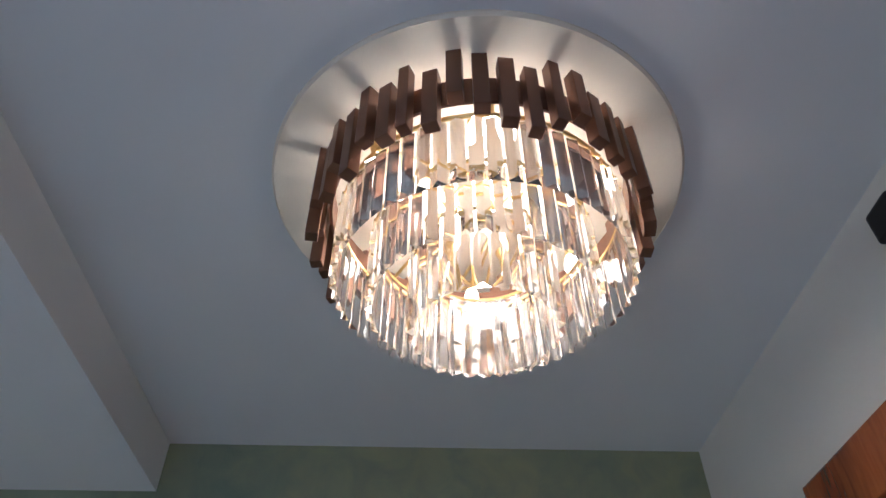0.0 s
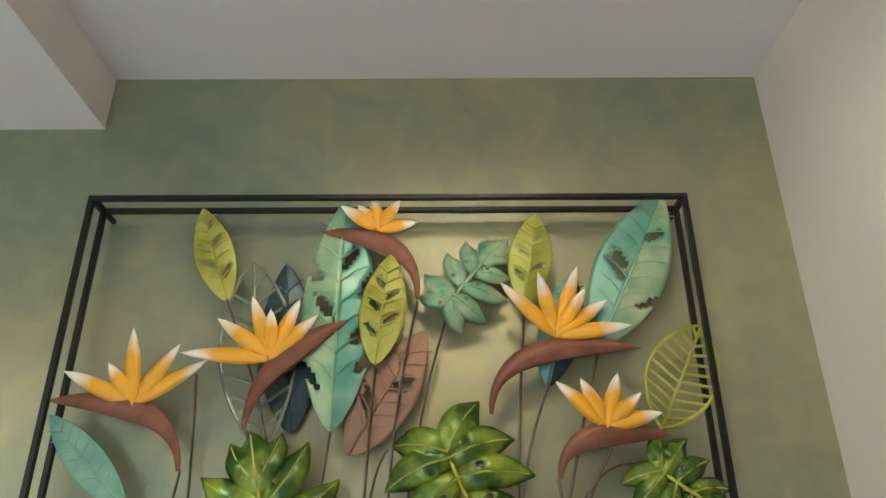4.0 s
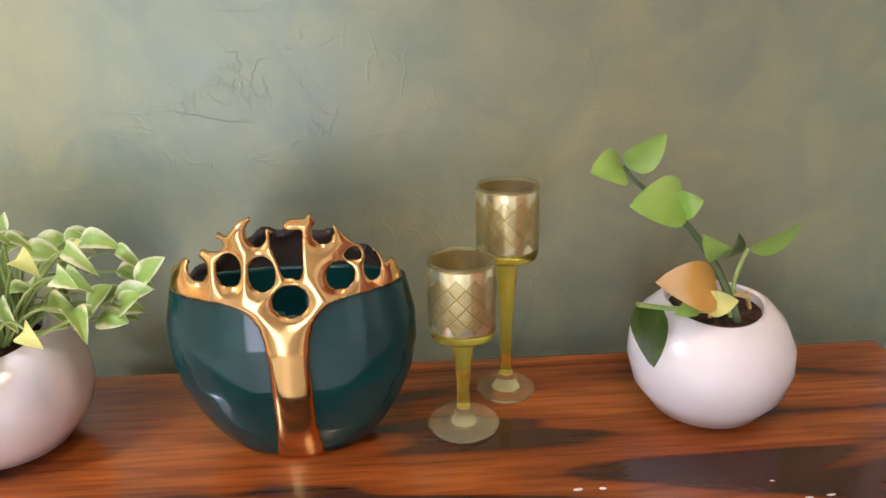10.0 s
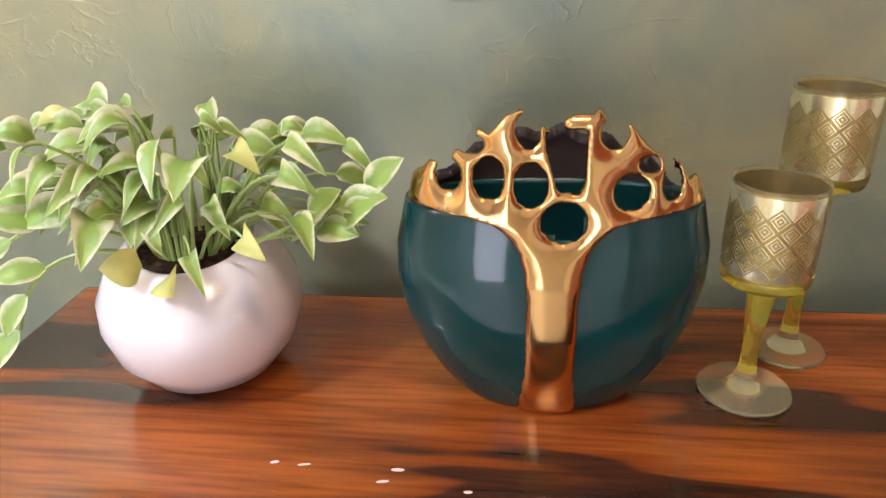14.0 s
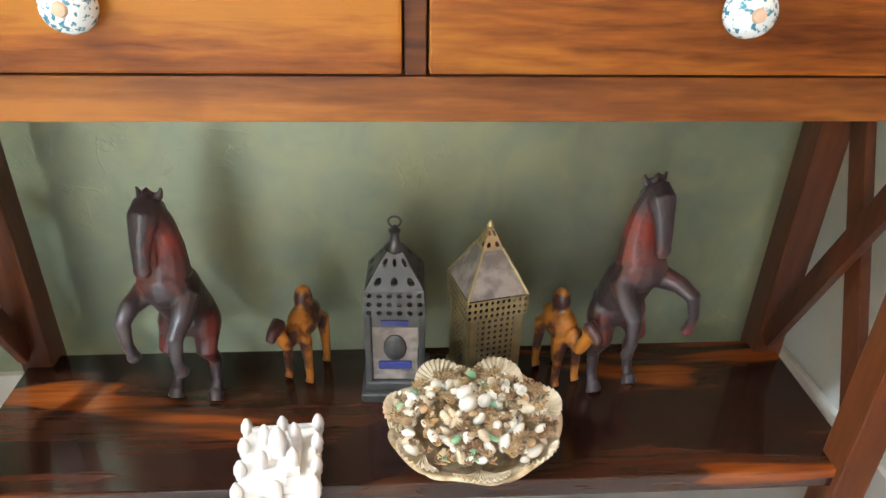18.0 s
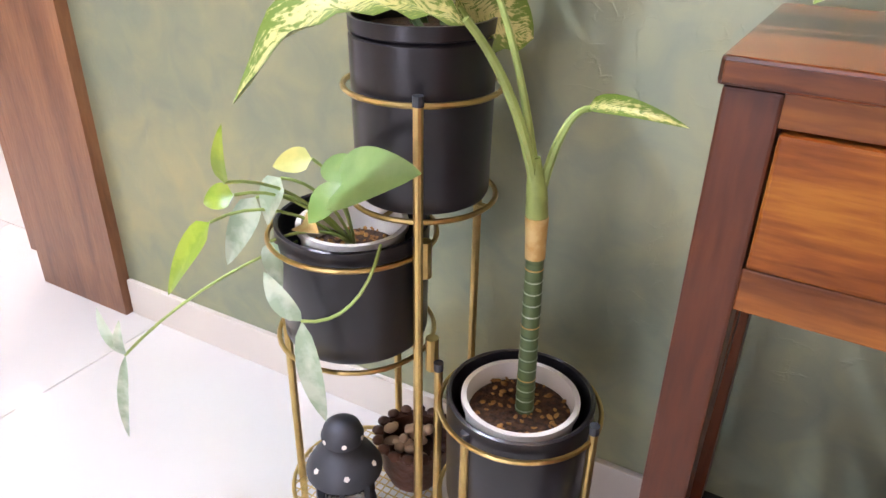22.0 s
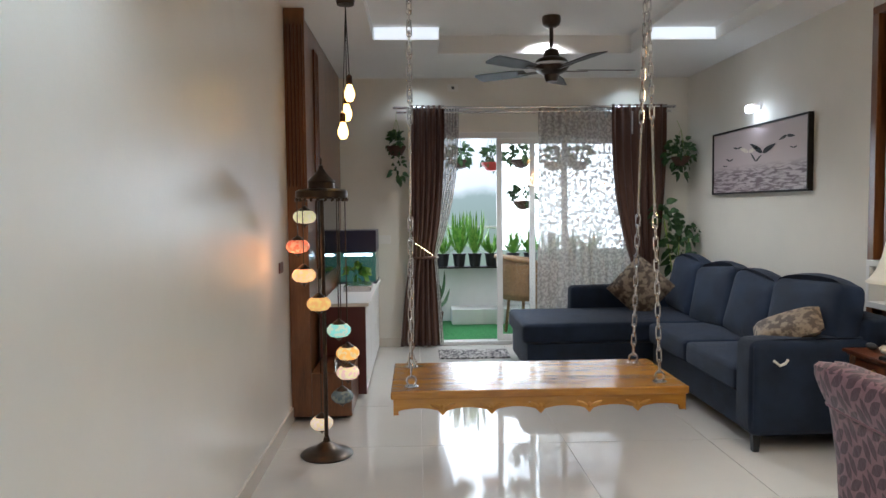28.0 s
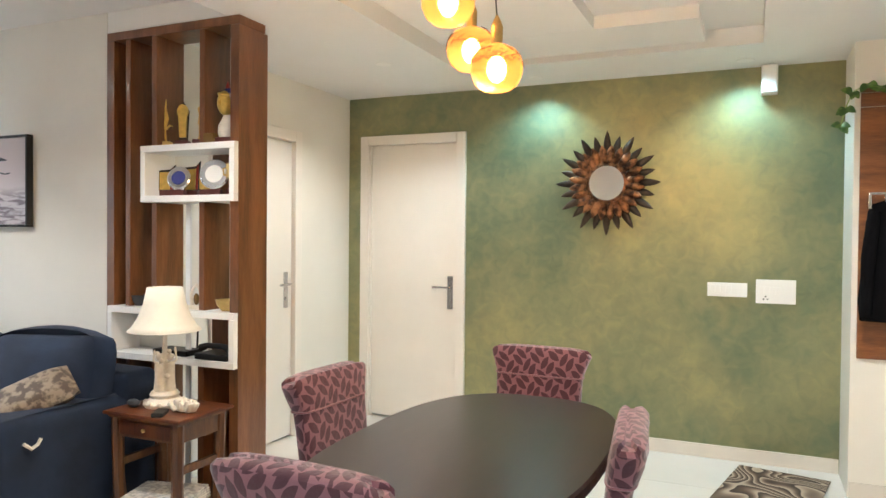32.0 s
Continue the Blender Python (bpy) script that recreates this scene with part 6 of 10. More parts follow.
def lantern_gilt(m):
    g = thing("candle_lantern", "gilt filigree lantern with a mica pyramid roof on the shelf", "lantern", "metal lanterns")
    g.matrix_world = m
    part("base", box(-0.041, 0.041, -0.041, 0.041, 0, 0.010, 0.002), M["brasslant"], g)
    part("core", box(-0.034, 0.034, -0.034, 0.034, 0.010, 0.118), M["slate"], g)
    for k in range(4):
        r = Matrix.Rotation(k * math.pi / 2, 4, "Z")
        for x in (-0.030, 0.030):
            part("side_strip", moved(box(x - 0.005, x + 0.005, -0.0385, -0.0365, 0.012, 0.116), r), M["brasslant"], g)
    plate("filigree_panel", pierced(0.0375, 0.012, 0.116, 9, 12, bmesh.new(), None, 0.66), M["brasslant"], g, "pierced gilt panels", 0.0012)
    plate("filigree_band", pierced(0.0415, 0.118, 0.146, 11, 3, bmesh.new(), None, 0.66), M["brasslant"], g, "pierced gilt band", 0.0012)
    bm = bmesh.new()
    low, top = [bm.verts.new((x, y, 0.147)) for x, y in ((-0.040, -0.040), (0.040, -0.040), (0.040, 0.040), (-0.040, 0.040))], [bm.verts.new((x, y, 0.200)) for x, y in ((-0.013, -0.013), (0.013, -0.013), (0.013, 0.013), (-0.013, 0.013))]
    for k in range(4):
        bm.faces.new((low[k], low[(k + 1) % 4], top[(k + 1) % 4], top[k]))
    part("roof_pane", bm, M["mica"], g, "mottled mica roof panes")
    for k in range(4):
        x, y = ((-1, -1), (1, -1), (1, 1), (-1, 1))[k]
        part("roof_edge", tube([(x * 0.041, y * 0.041, 0.147), (x * 0.013, y * 0.013, 0.201)], 0.002, 6), M["brasslant"], g)
    plate("pierced_cap", pierced(0.014, 0.200, 0.226, 2, 2, bmesh.new(), 0.003, 0.55), M["brasslant"], g, "", 0.001)
    part("finial", lathe([(0.0035, 0.224), (0.005, 0.228), (0.002, 0.233), (0.0, 0.236)], 12), M["brasslant"], g)
    return g


lantern_gilt(pose(0.217, -0.148, SZ, 0, 0, 12) @ Matrix.Diagonal((1.02, 1.02, 1.06, 1.0)))

# ---- shell bowl ----
sb = thing("shell_bowl", "carved shell bowl heaped with sea shells and dried flowers", "bowl", at=(0.182, -0.312, SZ))
sb.scale = (0.90, 0.90, 0.95)
bm = bmesh.new()
rows = []
for r, z in ((0.030, 0.016), (0.055, 0.020), (0.082, 0.040), (0.097, 0.056), (0.106, 0.063), (0.112, 0.066)):
    ripple = max(0.0, (r - 0.06) / 0.052)
    rows.append([bm.verts.new((r * (1 + 0.06 * ripple * abs(math.cos(3.5 * a)) ** 0.7) * math.cos(a), r * 0.84 * (1 + 0.06 * ripple * abs(math.cos(3.5 * a)) ** 0.7) * math.sin(a), z + 0.006 * ripple * math.cos(7 * a) + 0.010 * ripple * math.sin(a))) for a in [2 * math.pi * k / 84 for k in range(84)]])
for p, q in zip(rows, rows[1:]):
    for k in range(84):
        bm.faces.new((p[k], p[(k + 1) % 84], q[(k + 1) % 84], q[k])).smooth = True
bm.faces.new(rows[0])
plate("dish", bm, M["shell"], sb, "pale carved scalloped dish", 0.004)
for k in range(3):
    a = 2 * math.pi * k / 3 - math.pi / 2
    part("foot", moved(lathe([(0.004, 0), (0.006, 0.006), (0.009, 0.022), (0, 0.024)], 10), pose(0.045 * math.cos(a), 0.036 * math.sin(a), 0)), M["shell"], sb)
for k in range(7):
    a = 2 * math.pi * k / 7 + 0.22
    bm = bmesh.new()
    hinge = [bm.verts.new((0, -0.004, 0.002)), bm.verts.new((0, -0.004, -0.001))]
    fan = []
    for j in range(25):
        b2 = radians(-78 + 156 * j / 24)
        rib = 0.0022 * (1 if j % 2 else -1)
        fan.append([bm.verts.new((f * 0.038 * math.sin(b2), f * 0.038 * math.cos(b2) * 0.92, 0.010 * f * f - 0.006 * f + rib * f)) for f in (0.45, 0.8, 1.0)])
    for p, q in zip(fan, fan[1:]):
        bm.faces.new((hinge[0], p[0], q[0]))
        for m in (0, 1):
            bm.faces.new((p[m], p[m + 1], q[m + 1], q[m]))
    bm.transform(Matrix.Translation((0.092 * math.cos(a), 0.076 * math.sin(a), 0.064 + 0.012 * math.sin(a))) @ Matrix.Rotation(a - math.pi / 2, 4, "Z") @ Matrix.Rotation(radians(24), 4, "X"))
    bmesh.ops.delete(bm, geom=[hinge[1]], context="VERTS")
    plate("scallop_shell", bm, M["shellpale"], sb, "fluted scallop shell", 0.0015)
rnd = random.Random(21)
for k in range(420):
    a, r = rnd.uniform(0, 6.28), 0.108 * math.sqrt(rnd.random())
    x, y = r * math.cos(a), r * 0.82 * math.sin(a)
    z = 0.088 - 1.5 * r * r + rnd.uniform(0, 0.014)
    kind = rnd.random()
    s = rnd.uniform(0.006, 0.0105)
    if kind < 0.62:
        bm = bmesh.new()
        for j in range(9):
            b2 = Vector((rnd.uniform(-1, 1), rnd.uniform(-1, 1), rnd.uniform(0.1, 1))).normalized()
            tube([(x, y, z), (x + b2.x * s, y + b2.y * s, z + b2.z * s)], [0.0022, 0.001], 4, bm=bm)
        part("dried_flower", bm, M["potpourri"], sb)
    elif kind < 0.92:
        blob_m = blob(None, (x, y, z), (s * 1.2, s * 0.7, s * 0.6), (rnd.uniform(0, 60), rnd.uniform(0, 60), rnd.uniform(0, 360)), 9, 6)
        part("sea_shell", blob_m, M["shellwhite"] if kind > 0.72 else M["shellpale"], sb, smooth=True)
    else:
        blob_m = blob(None, (x, y, z + 0.006), (0.008, 0.006, 0.002), (rnd.uniform(0, 30), rnd.uniform(0, 30), rnd.uniform(0, 360)), 8, 5)
        part("sea_glass", blob_m, M["potpourri"] if k % 3 else M["artmint"], sb)
for x, y, sz in ((-0.012, 0.012, 0.014), (-0.010, -0.008, 0.016), (0.012, -0.004, 0.012)):
    part("white_shell", blob(None, (x, y, 0.104), (sz, sz * 0.7, sz * 0.7), (0, 20, 50), 12, 8), M["shellwhite"], sb, smooth=True)

# ---- marble temple model ----
tm = thing("temple_model", "small white marble temple model on the shelf", "ornament", at=(-0.051, -0.312, SZ), turn=2)
part("base_slab", box(-0.048, 0.048, -0.055, 0.055, 0, 0.010, 0.002), M["marble"], tm)
part("terrace", box(-0.042, 0.042, -0.048, 0.048, 0.010, 0.018, 0.001), M["marble"], tm)
part("inner_terrace", box(-0.026, 0.026, -0.030, 0.030, 0.018, 0.027, 0.001), M["marble"], tm)
spire = lathe([(0.0065, 0), (0.0065, 0.006), (0.008, 0.010), (0.007, 0.018), (0.003, 0.026), (0, 0.029)], 12)
s0 = part("spire", spire, M["marble"], tm, smooth=True)
first = True
for x in (-0.044, 0.0, 0.044):
    for y in (-0.051, -0.018, 0.018, 0.051):
        if x == 0 and abs(y) < 0.03:
            continue
        ob = s0 if first else new("spire", s0.data)
        first = False
        ob.parent = tm
        ob.matrix_basis = Matrix.Translation((x, y, 0.010))
for x, y in ((-0.018, -0.020), (0.018, -0.020), (-0.018, 0.020), (0.018, 0.020)):
    ob = new("spire", s0.data)
    ob.parent, ob.matrix_basis = tm, Matrix.Translation((x, y, 0.027))
ob = new("spire", s0.data)
ob.parent, ob.matrix_basis = tm, Matrix.Translation((0, 0, 0.027)) @ Matrix.Scale(1.5, 4)
for y in (-0.049, 0.049):
    part("parapet", box(-0.042, 0.042, y - 0.002, y + 0.002, 0.018, 0.024, 0.0005), M["marble"], tm)
for k in range(5):
    part("stair", box(-0.010, 0.010, -0.048 + 0.004 * k, -0.044 + 0.004 * k, 0.018, 0.0195 + 0.0016 * k), M["marble"], tm)


# ---- plant stand: three rings of pots on gold rods ----
st = thing("plant_stand", "folding gold wire plant stand with ring holders", "plant stand")


def hoop(x, y, z, r, radius=0.0035):
    return tube([(x + r * math.cos(a), y + r * math.sin(a), z) for a in [2 * math.pi * k / 40 for k in range(40)]], radius, 6, closed=True)


HOLD = {"top": (-0.804, -0.176, 0.586, 0.726, 0.094), "left": (-0.882, -0.225, 0.378, 0.530, 0.109), "right": (-0.628, -0.225, 0.190, 0.345, 0.102)}
for x, y, z0, z1, r in HOLD.values():
    part("lower_ring", hoop(x, y, z0, r), M["brass"], st)
    part("upper_ring", hoop(x, y, z1, r + 0.002), M["brass"], st)
    part("cross_bar", tube([(x - r, y, z0), (x + r, y, z0)], 0.003, 6), M["brass"], st)
    part("cross_bar", tube([(x, y - r, z0), (x, y + r, z0)], 0.003, 6), M["brass"], st)
for x, y, top in ((-0.755, -0.268, 0.732), (-0.772, -0.242, 0.548), (-0.735, -0.250, 0.378), (-0.524, -0.243, 0.362), (-0.972, -0.272, 0.40), (-0.770, -0.083, 0.722), (-0.885, -0.118, 0.722), (-0.66, -0.315, 0.345), (-0.600, -0.13, 0.345)):
    part("rod", tube([(x, y, 0.0), (x, y, top)], 0.006, 10), M["brass"], st)
    part("rod_cap", moved(lathe([(0.0065, 0), (0.0065, 0.012), (0, 0.013)], 12), pose(x, y, top - 0.004)), M["slate"], st)
for x, y, r in ((-0.880, -0.225, 0.115), (-0.628, -0.225, 0.112)):
    part("tray_ring", hoop(x, y, 0.085, r), M["brass"], st)
    bm = bmesh.new()
    for k in range(-9, 10):
        q = k * 0.0125
        half = math.sqrt(max(0.0, r * r - q * q))
        tube([(x + q, y - half, 0.085), (x + q, y + half, 0.085)], 0.0011, 4, bm=bm)
        tube([(x - half, y + q, 0.085), (x + half, y + q, 0.085)], 0.0011, 4, bm=bm)
    part("mesh_tray", bm, M["brass"], st, "gold wire mesh tray")
for z, x in ((0.50, -0.765), (0.36, -0.753)):
    part("hinge", moved(lathe([(0.009, 0), (0.009, 0.05), (0, 0.05)], 10), pose(x, -0.236, z)), M["brass"], st)


def black_pot(name, label, key, sunk=0.0, rim=False):
    x, y, z0, z1, r = HOLD[key]
    p = thing(name, label, "plant pot", at=(x, y, z0 + 0.004))
    h = z1 - z0 + (0.055 if rim else 0.014)
    rr = r - 0.007
    part("planter", lathe([(0, 0), (rr * 0.94, 0), (rr * 0.97, 0.006), (rr, h), (rr - 0.003, h + 0.002), (rr - 0.006, h), (rr - 0.008, 0.02), (0, 0.018)], 48), M["blackpot"], p, "glossy black metal planter", smooth=True)
    if rim:
        part("nursery_pot", lathe([(rr * 0.88, h - 0.01), (rr * 0.95, h + 0.004), (rr * 1.0, h + 0.006), (rr * 1.0, h + 0.022), (rr * 0.95, h + 0.022), (rr * 0.92, h - 0.01)], 40), M["blackpot"], p, smooth=True)
        part("soil", moved(lathe([(0, 0.010), (rr * 0.92, 0.004), (rr * 0.92, -0.004), (0, -0.004)], 24), pose(0, 0, h)), M["soil"], p)
    else:
        ri = rr * (0.76 - 4 * sunk)
        part("inner_pot", lathe([(0, 0.03), (ri * 0.85, 0.03), (ri, h - 0.014), (ri + 0.004, h - 0.012), (ri + 0.004, h - 0.004), (ri - 0.003, h - 0.004), (ri - 0.006, h - 0.06)], 40, cap=False), M["planterwhite"], p, "white plastic inner pot", smooth=True)
        low = h - 0.026 - sunk
        bm = lathe([(0, low), (ri * 0.5, low - 0.001), (ri - 0.006, low - 0.004), (ri - 0.006, low - 0.010), (0, low - 0.010)], 30)
        part("soil", bm, M["soil"], p)
        chips = random.Random(key)
        bm = bmesh.new()
        for k in range(90):
            a, d = chips.uniform(0, 2 * math.pi), ri * 0.90 * math.sqrt(chips.random())
            c = chips.uniform(0.0016, 0.0042)
            blob(bm, (d * math.cos(a), d * math.sin(a), low - 0.0005), (c * 1.5, c, c * 0.5), (chips.uniform(-30, 30), chips.uniform(-30, 30), chips.uniform(0, 180)), 6, 4)
        tagged(part("bark_mulch", bm, M["bark"], p, "orange-brown bark mulch on the soil"), kind="stuff")
    return p, h


# dumb cane in the right pot
p, h = black_pot("potted_dumb_cane", "black planter with a tall speckled dumb cane", "right")
x, y, z0, z1, r = HOLD["right"]
o = Vector((x, y, z0 + 0.004))


def Q(a, b, c):
    return Vector((a, b, c)) - o


zs = [0.31 + k * (0.562 - 0.31) / 16 for k in range(17)]
stem = [Q(-0.622 - 0.004 * k / 16, -0.222, z) for k, z in enumerate(zs)]
part("cane", tube(stem, [0.0122 - 0.0001 * k for k in range(17)], 12), M["cane"], p, "ringed green cane", smooth=True)
for k in range(1, 16):
    part("cane_ring", moved(lathe([(0.0123 - 0.0001 * k, -0.001), (0.0128 - 0.0001 * k, 0), (0.0123 - 0.0001 * k, 0.001)], 14, cap=False), Matrix.Translation(stem[k])), M["silverleaf"] if k % 5 else M["dry"], p)
part("sheath", tube([Q(-0.626, -0.222, 0.560), Q(-0.627, -0.222, 0.585), Q(-0.628, -0.222, 0.612)], [0.0118, 0.0122, 0.0135], 12), M["dry"], p, "pale dry sheath", smooth=True)
part("leaf_sheath", tube([Q(-0.628, -0.222, 0.608), Q(-0.630, -0.223, 0.64), Q(-0.636, -0.224, 0.68)], [0.0130, 0.0120, 0.007], 12), M["stalk"], p, "pale green leaf sheath", smooth=True)
for end, mid, w in (((-0.690, -0.290, 0.828), (-0.650, -0.240, 0.76), 0.0085), ((-0.692, -0.220, 0.845), (-0.650, -0.222, 0.76), 0.007), ((-0.762, -0.165, 0.815), (-0.668, -0.20, 0.75), 0.0065), ((-0.595, -0.175, 0.728), (-0.618, -0.205, 0.735), 0.0075)):
    part("leaf_stalk", tube(curve(Q(-0.628, -0.222, 0.625), Q(*mid), Q(*end), 10), [w * (0.78 - 0.030 * k) for k in range(11)], 8), M["stalk"], p, smooth=True)
for base, tip, w, nrm, bend, sag in (
    ((-0.690, -0.290, 0.825), (-0.885, -0.405, 0.775), 0.050, (0.20, -0.42, 0.88), 0.055, 0.035),
    ((-0.692, -0.220, 0.842), (-0.880, -0.140, 0.970), 0.056, (0.55, -0.72, 0.42), 0.030, 0.0),
    ((-0.770, -0.160, 0.822), (-0.686, -0.128, 0.780), 0.045, (0.1, -0.85, 0.5), 0.012, 0.0),
):
    bm = bmesh.new()
    leaf(bm, Q(*base), Q(*tip), w, nrm, bend, 0.55 if sag else 0.25, 0.7, 16, 8, droop=sag)
    for v in bm.verts:
        v.co.z += 0.0035 * math.sin(90 * v.co.x + 140 * v.co.y)
    plate("leaf", bm, M["dieff"], p, "large cream-speckled leaf")
bm = bmesh.new()
leaf(bm, Q(-0.598, -0.175, 0.730), Q(-0.486, -0.200, 0.732), 0.011, (0, -0.8, 0.6), 0.014, 0.9, 0.6, 12, 6)
plate("leaf", bm, M["dieff"], p, "rolled young leaf")

# zz plant in the top pot
p, h = black_pot("potted_zz_plant", "black planter with a glossy zamioculcas", "top", rim=True)
x, y, z0, z1, r = HOLD["top"]
o = Vector((x, y, z0 + 0.004))
zroot = z1 + 0.055


def frond(root, mid, tip, size, mt, pairs, flip=0.0):
    pts = curve(Q(*root), Q(*mid), Q(*tip), 14)
    part("frond_stem", tube(pts, [0.0055 - 0.00028 * k for k in range(15)], 7), M["cane"], p, smooth=True)
    for k in range(pairs):
        i = 5 + int(9 * k / pairs)
        d = (pts[min(14, i + 1)] - pts[i - 1]).normalized()
        side = d.cross(Vector((flip, -1, 0.2))).normalized()
        for s in (-1, 1):
            ln = size * (1 - 0.35 * k / pairs)
            bm = bmesh.new()
            at = pts[i] + d * 0.006 * s
            leaf(bm, at, at + (side * s * 0.8 + d * 0.75).normalized() * ln, ln * (0.27 if mt == "zzyoung" else 0.23), Vector((flip, -0.9, 0.35)), 0.004, 0.18, 0.85, 7, 4)
            plate("leaflet", bm, M[mt], p)


frond((-0.785, -0.165, zroot), (-0.80, -0.10, 0.93), (-0.640, -0.085, 1.065), 0.076, "zz", 6)
frond((-0.805, -0.165, zroot), (-0.85, -0.175, 0.95), (-1.040, -0.160, 1.112), 0.056, "zzyoung", 5)
frond((-0.810, -0.175, zroot), (-0.86, -0.19, 0.93), (-1.105, -0.170, 0.966), 0.045, "zzyoung", 5)
frond((-0.795, -0.185, zroot), (-0.83, -0.20, 0.85), (-0.925, -0.20, 0.895), 0.072, "zz", 4)
bm = bmesh.new()
leaf(bm, Q(-0.85, -0.185, 0.885), Q(-0.90, -0.22, 0.935), 0.020, (0.2, -0.9, 0.3), 0.006, 0.4, 0.7, 8, 4)
plate("leaflet", bm, M["silverleaf"], p, "pale withered leaflet")

# arrowhead vine in the left pot
p, h = black_pot("potted_arrowhead_vine", "black planter with a trailing arrowhead vine", "left", 0.018)
x, y, z0, z1, r = HOLD["left"]
o = Vector((x, y, z0 + 0.004))
zr = 0.525
for mid, end, tip, w, mt, nrm in (
    ((-0.85, -0.27, 0.58), (-0.848, -0.305, 0.628), (-0.720, -0.318, 0.676), 0.040, "syngo", (0.1, -0.62, 0.78)),
    ((-0.92, -0.26, 0.60), (-0.965, -0.31, 0.590), (-1.010, -0.33, 0.490), 0.018, "silverleaf", (0.3, -0.9, 0.2)),
    ((-0.95, -0.29, 0.60), (-0.985, -0.37, 0.575), (-1.047, -0.40, 0.468), 0.020, "zzyoung", (-0.3, -0.9, 0.2)),
    ((-0.93, -0.28, 0.62), (-0.940, -0.38, 0.640), (-0.926, -0.385, 0.712), 0.011, "zzyoung", (0, -1, 0)),
    ((-0.93, -0.28, 0.61), (-0.950, -0.36, 0.615), (-0.990, -0.37, 0.600), 0.016, "zzyoung", (0, -0.8, 0.5)),
    ((-0.89, -0.26, 0.61), (-0.930, -0.30, 0.620), (-0.950, -0.31, 0.555), 0.022, "silverleaf", (-0.2, -0.9, 0.3)),
    ((-0.88, -0.24, 0.61), (-0.905, -0.27, 0.640), (-0.960, -0.28, 0.622), 0.016, "yellowleaf", (0, -0.9, 0.5)),
    ((-0.88, -0.28, 0.57), (-0.946, -0.312, 0.535), (-0.930, -0.318, 0.470), 0.014, "silverleaf", (0.4, -0.9, 0)),
):
    part("vine", tube(curve(Q(-0.88, -0.225, zr - 0.02), Q(*mid), Q(*end), 8), 0.0022, 6), M["stalk"], p, smooth=True)
    bm = bmesh.new()
    leaf(bm, Q(*end), Q(*tip), w, nrm, 0.006, 0.18, 0.55, 10, 6)
    if mt == "syngo":
        way = Vector(tip) - Vector(end)
        across = way.cross(Vector(nrm)).normalized()
        for sgn in (-1, 1):
            root = Vector(end) + way * 0.16
            leaf(bm, Q(*root), Q(*(root - way * 0.30 + across * sgn * w * 1.15)), w * 0.50, nrm, 0.005, 0.2, 0.8, 8, 4)
    plate("leaf", bm, M[mt], p)
for pts, leaves in (
    (curve(Q(-0.93, -0.28, zr), Q(-1.03, -0.37, 0.48), Q(-1.135, -0.42, 0.355), 8), (((-1.135, -0.42, 0.355), (-1.175, -0.42, 0.420), 0.009), ((-1.135, -0.42, 0.355), (-1.13, -0.42, 0.415), 0.008), ((-1.135, -0.42, 0.355), (-1.175, -0.42, 0.185), 0.009))),
    (curve(Q(-0.80, -0.28, zr + 0.03), Q(-0.775, -0.36, 0.49), Q(-0.872, -0.35, 0.461), 8), (((-0.872, -0.35, 0.461), (-0.926, -0.35, 0.515), 0.015), ((-0.872, -0.35, 0.461), (-0.837, -0.36, 0.324), 0.016))),
):
    part("vine", tube(pts, 0.0022, 6), M["stalk"], p, smooth=True)
    for b, t, w in leaves:
        bm = bmesh.new()
        leaf(bm, Q(*b), Q(*t), w, (0.3, -0.9, 0.2), 0.008, 0.25, 0.8, 8, 4)
        plate("leaf", bm, M["silverleaf"], p)
bm = bmesh.new()
leaf(bm, Q(-0.93, -0.27, 0.545), Q(-0.885, -0.29, 0.552), 0.016, (0, -0.6, 0.8), 0.006, 0.5, 0.6, 8, 4)
plate("dry_leaf", bm, M["dry"], p, "curled dry leaf")

# slate lantern and coconut pot on the mesh tray
ln = thing("candle_lantern", "small slate-grey metal candle lantern on the wire tray", "lantern", at=(-0.868, -0.292, 0.087))
part("base", lathe([(0, 0), (0.046, 0), (0.048, 0.006), (0.046, 0.014), (0, 0.014)], 24), M["slate"], ln)
for k in range(6):
    a = 2 * math.pi * k / 6
    part("post", moved(box(-0.005, 0.005, -0.003, 0.003, 0.012, 0.085), Matrix.Rotation(a, 4, "Z") @ Matrix.Translation((0.041, 0, 0))), M["slate"], ln)
part("glass", lathe([(0.036, 0.014), (0.036, 0.084)], 24, cap=False), M["clear"], ln)
part("tealight", lathe([(0, 0.015), (0.017, 0.015), (0.017, 0.030), (0, 0.030)], 20), M["planterwhite"], ln)
part("hood", lathe([(0.030, 0.082), (0.056, 0.085), (0.056, 0.090), (0.046, 0.108), (0.030, 0.124), (0.022, 0.130), (0.020, 0.134), (0, 0.134)], 32), M["slate"], ln, smooth=True)
part("chimney", lathe([(0.021, 0.134), (0.030, 0.140), (0.031, 0.150), (0.026, 0.164), (0.014, 0.174), (0, 0.176)], 28), M["slate"], ln, smooth=True)
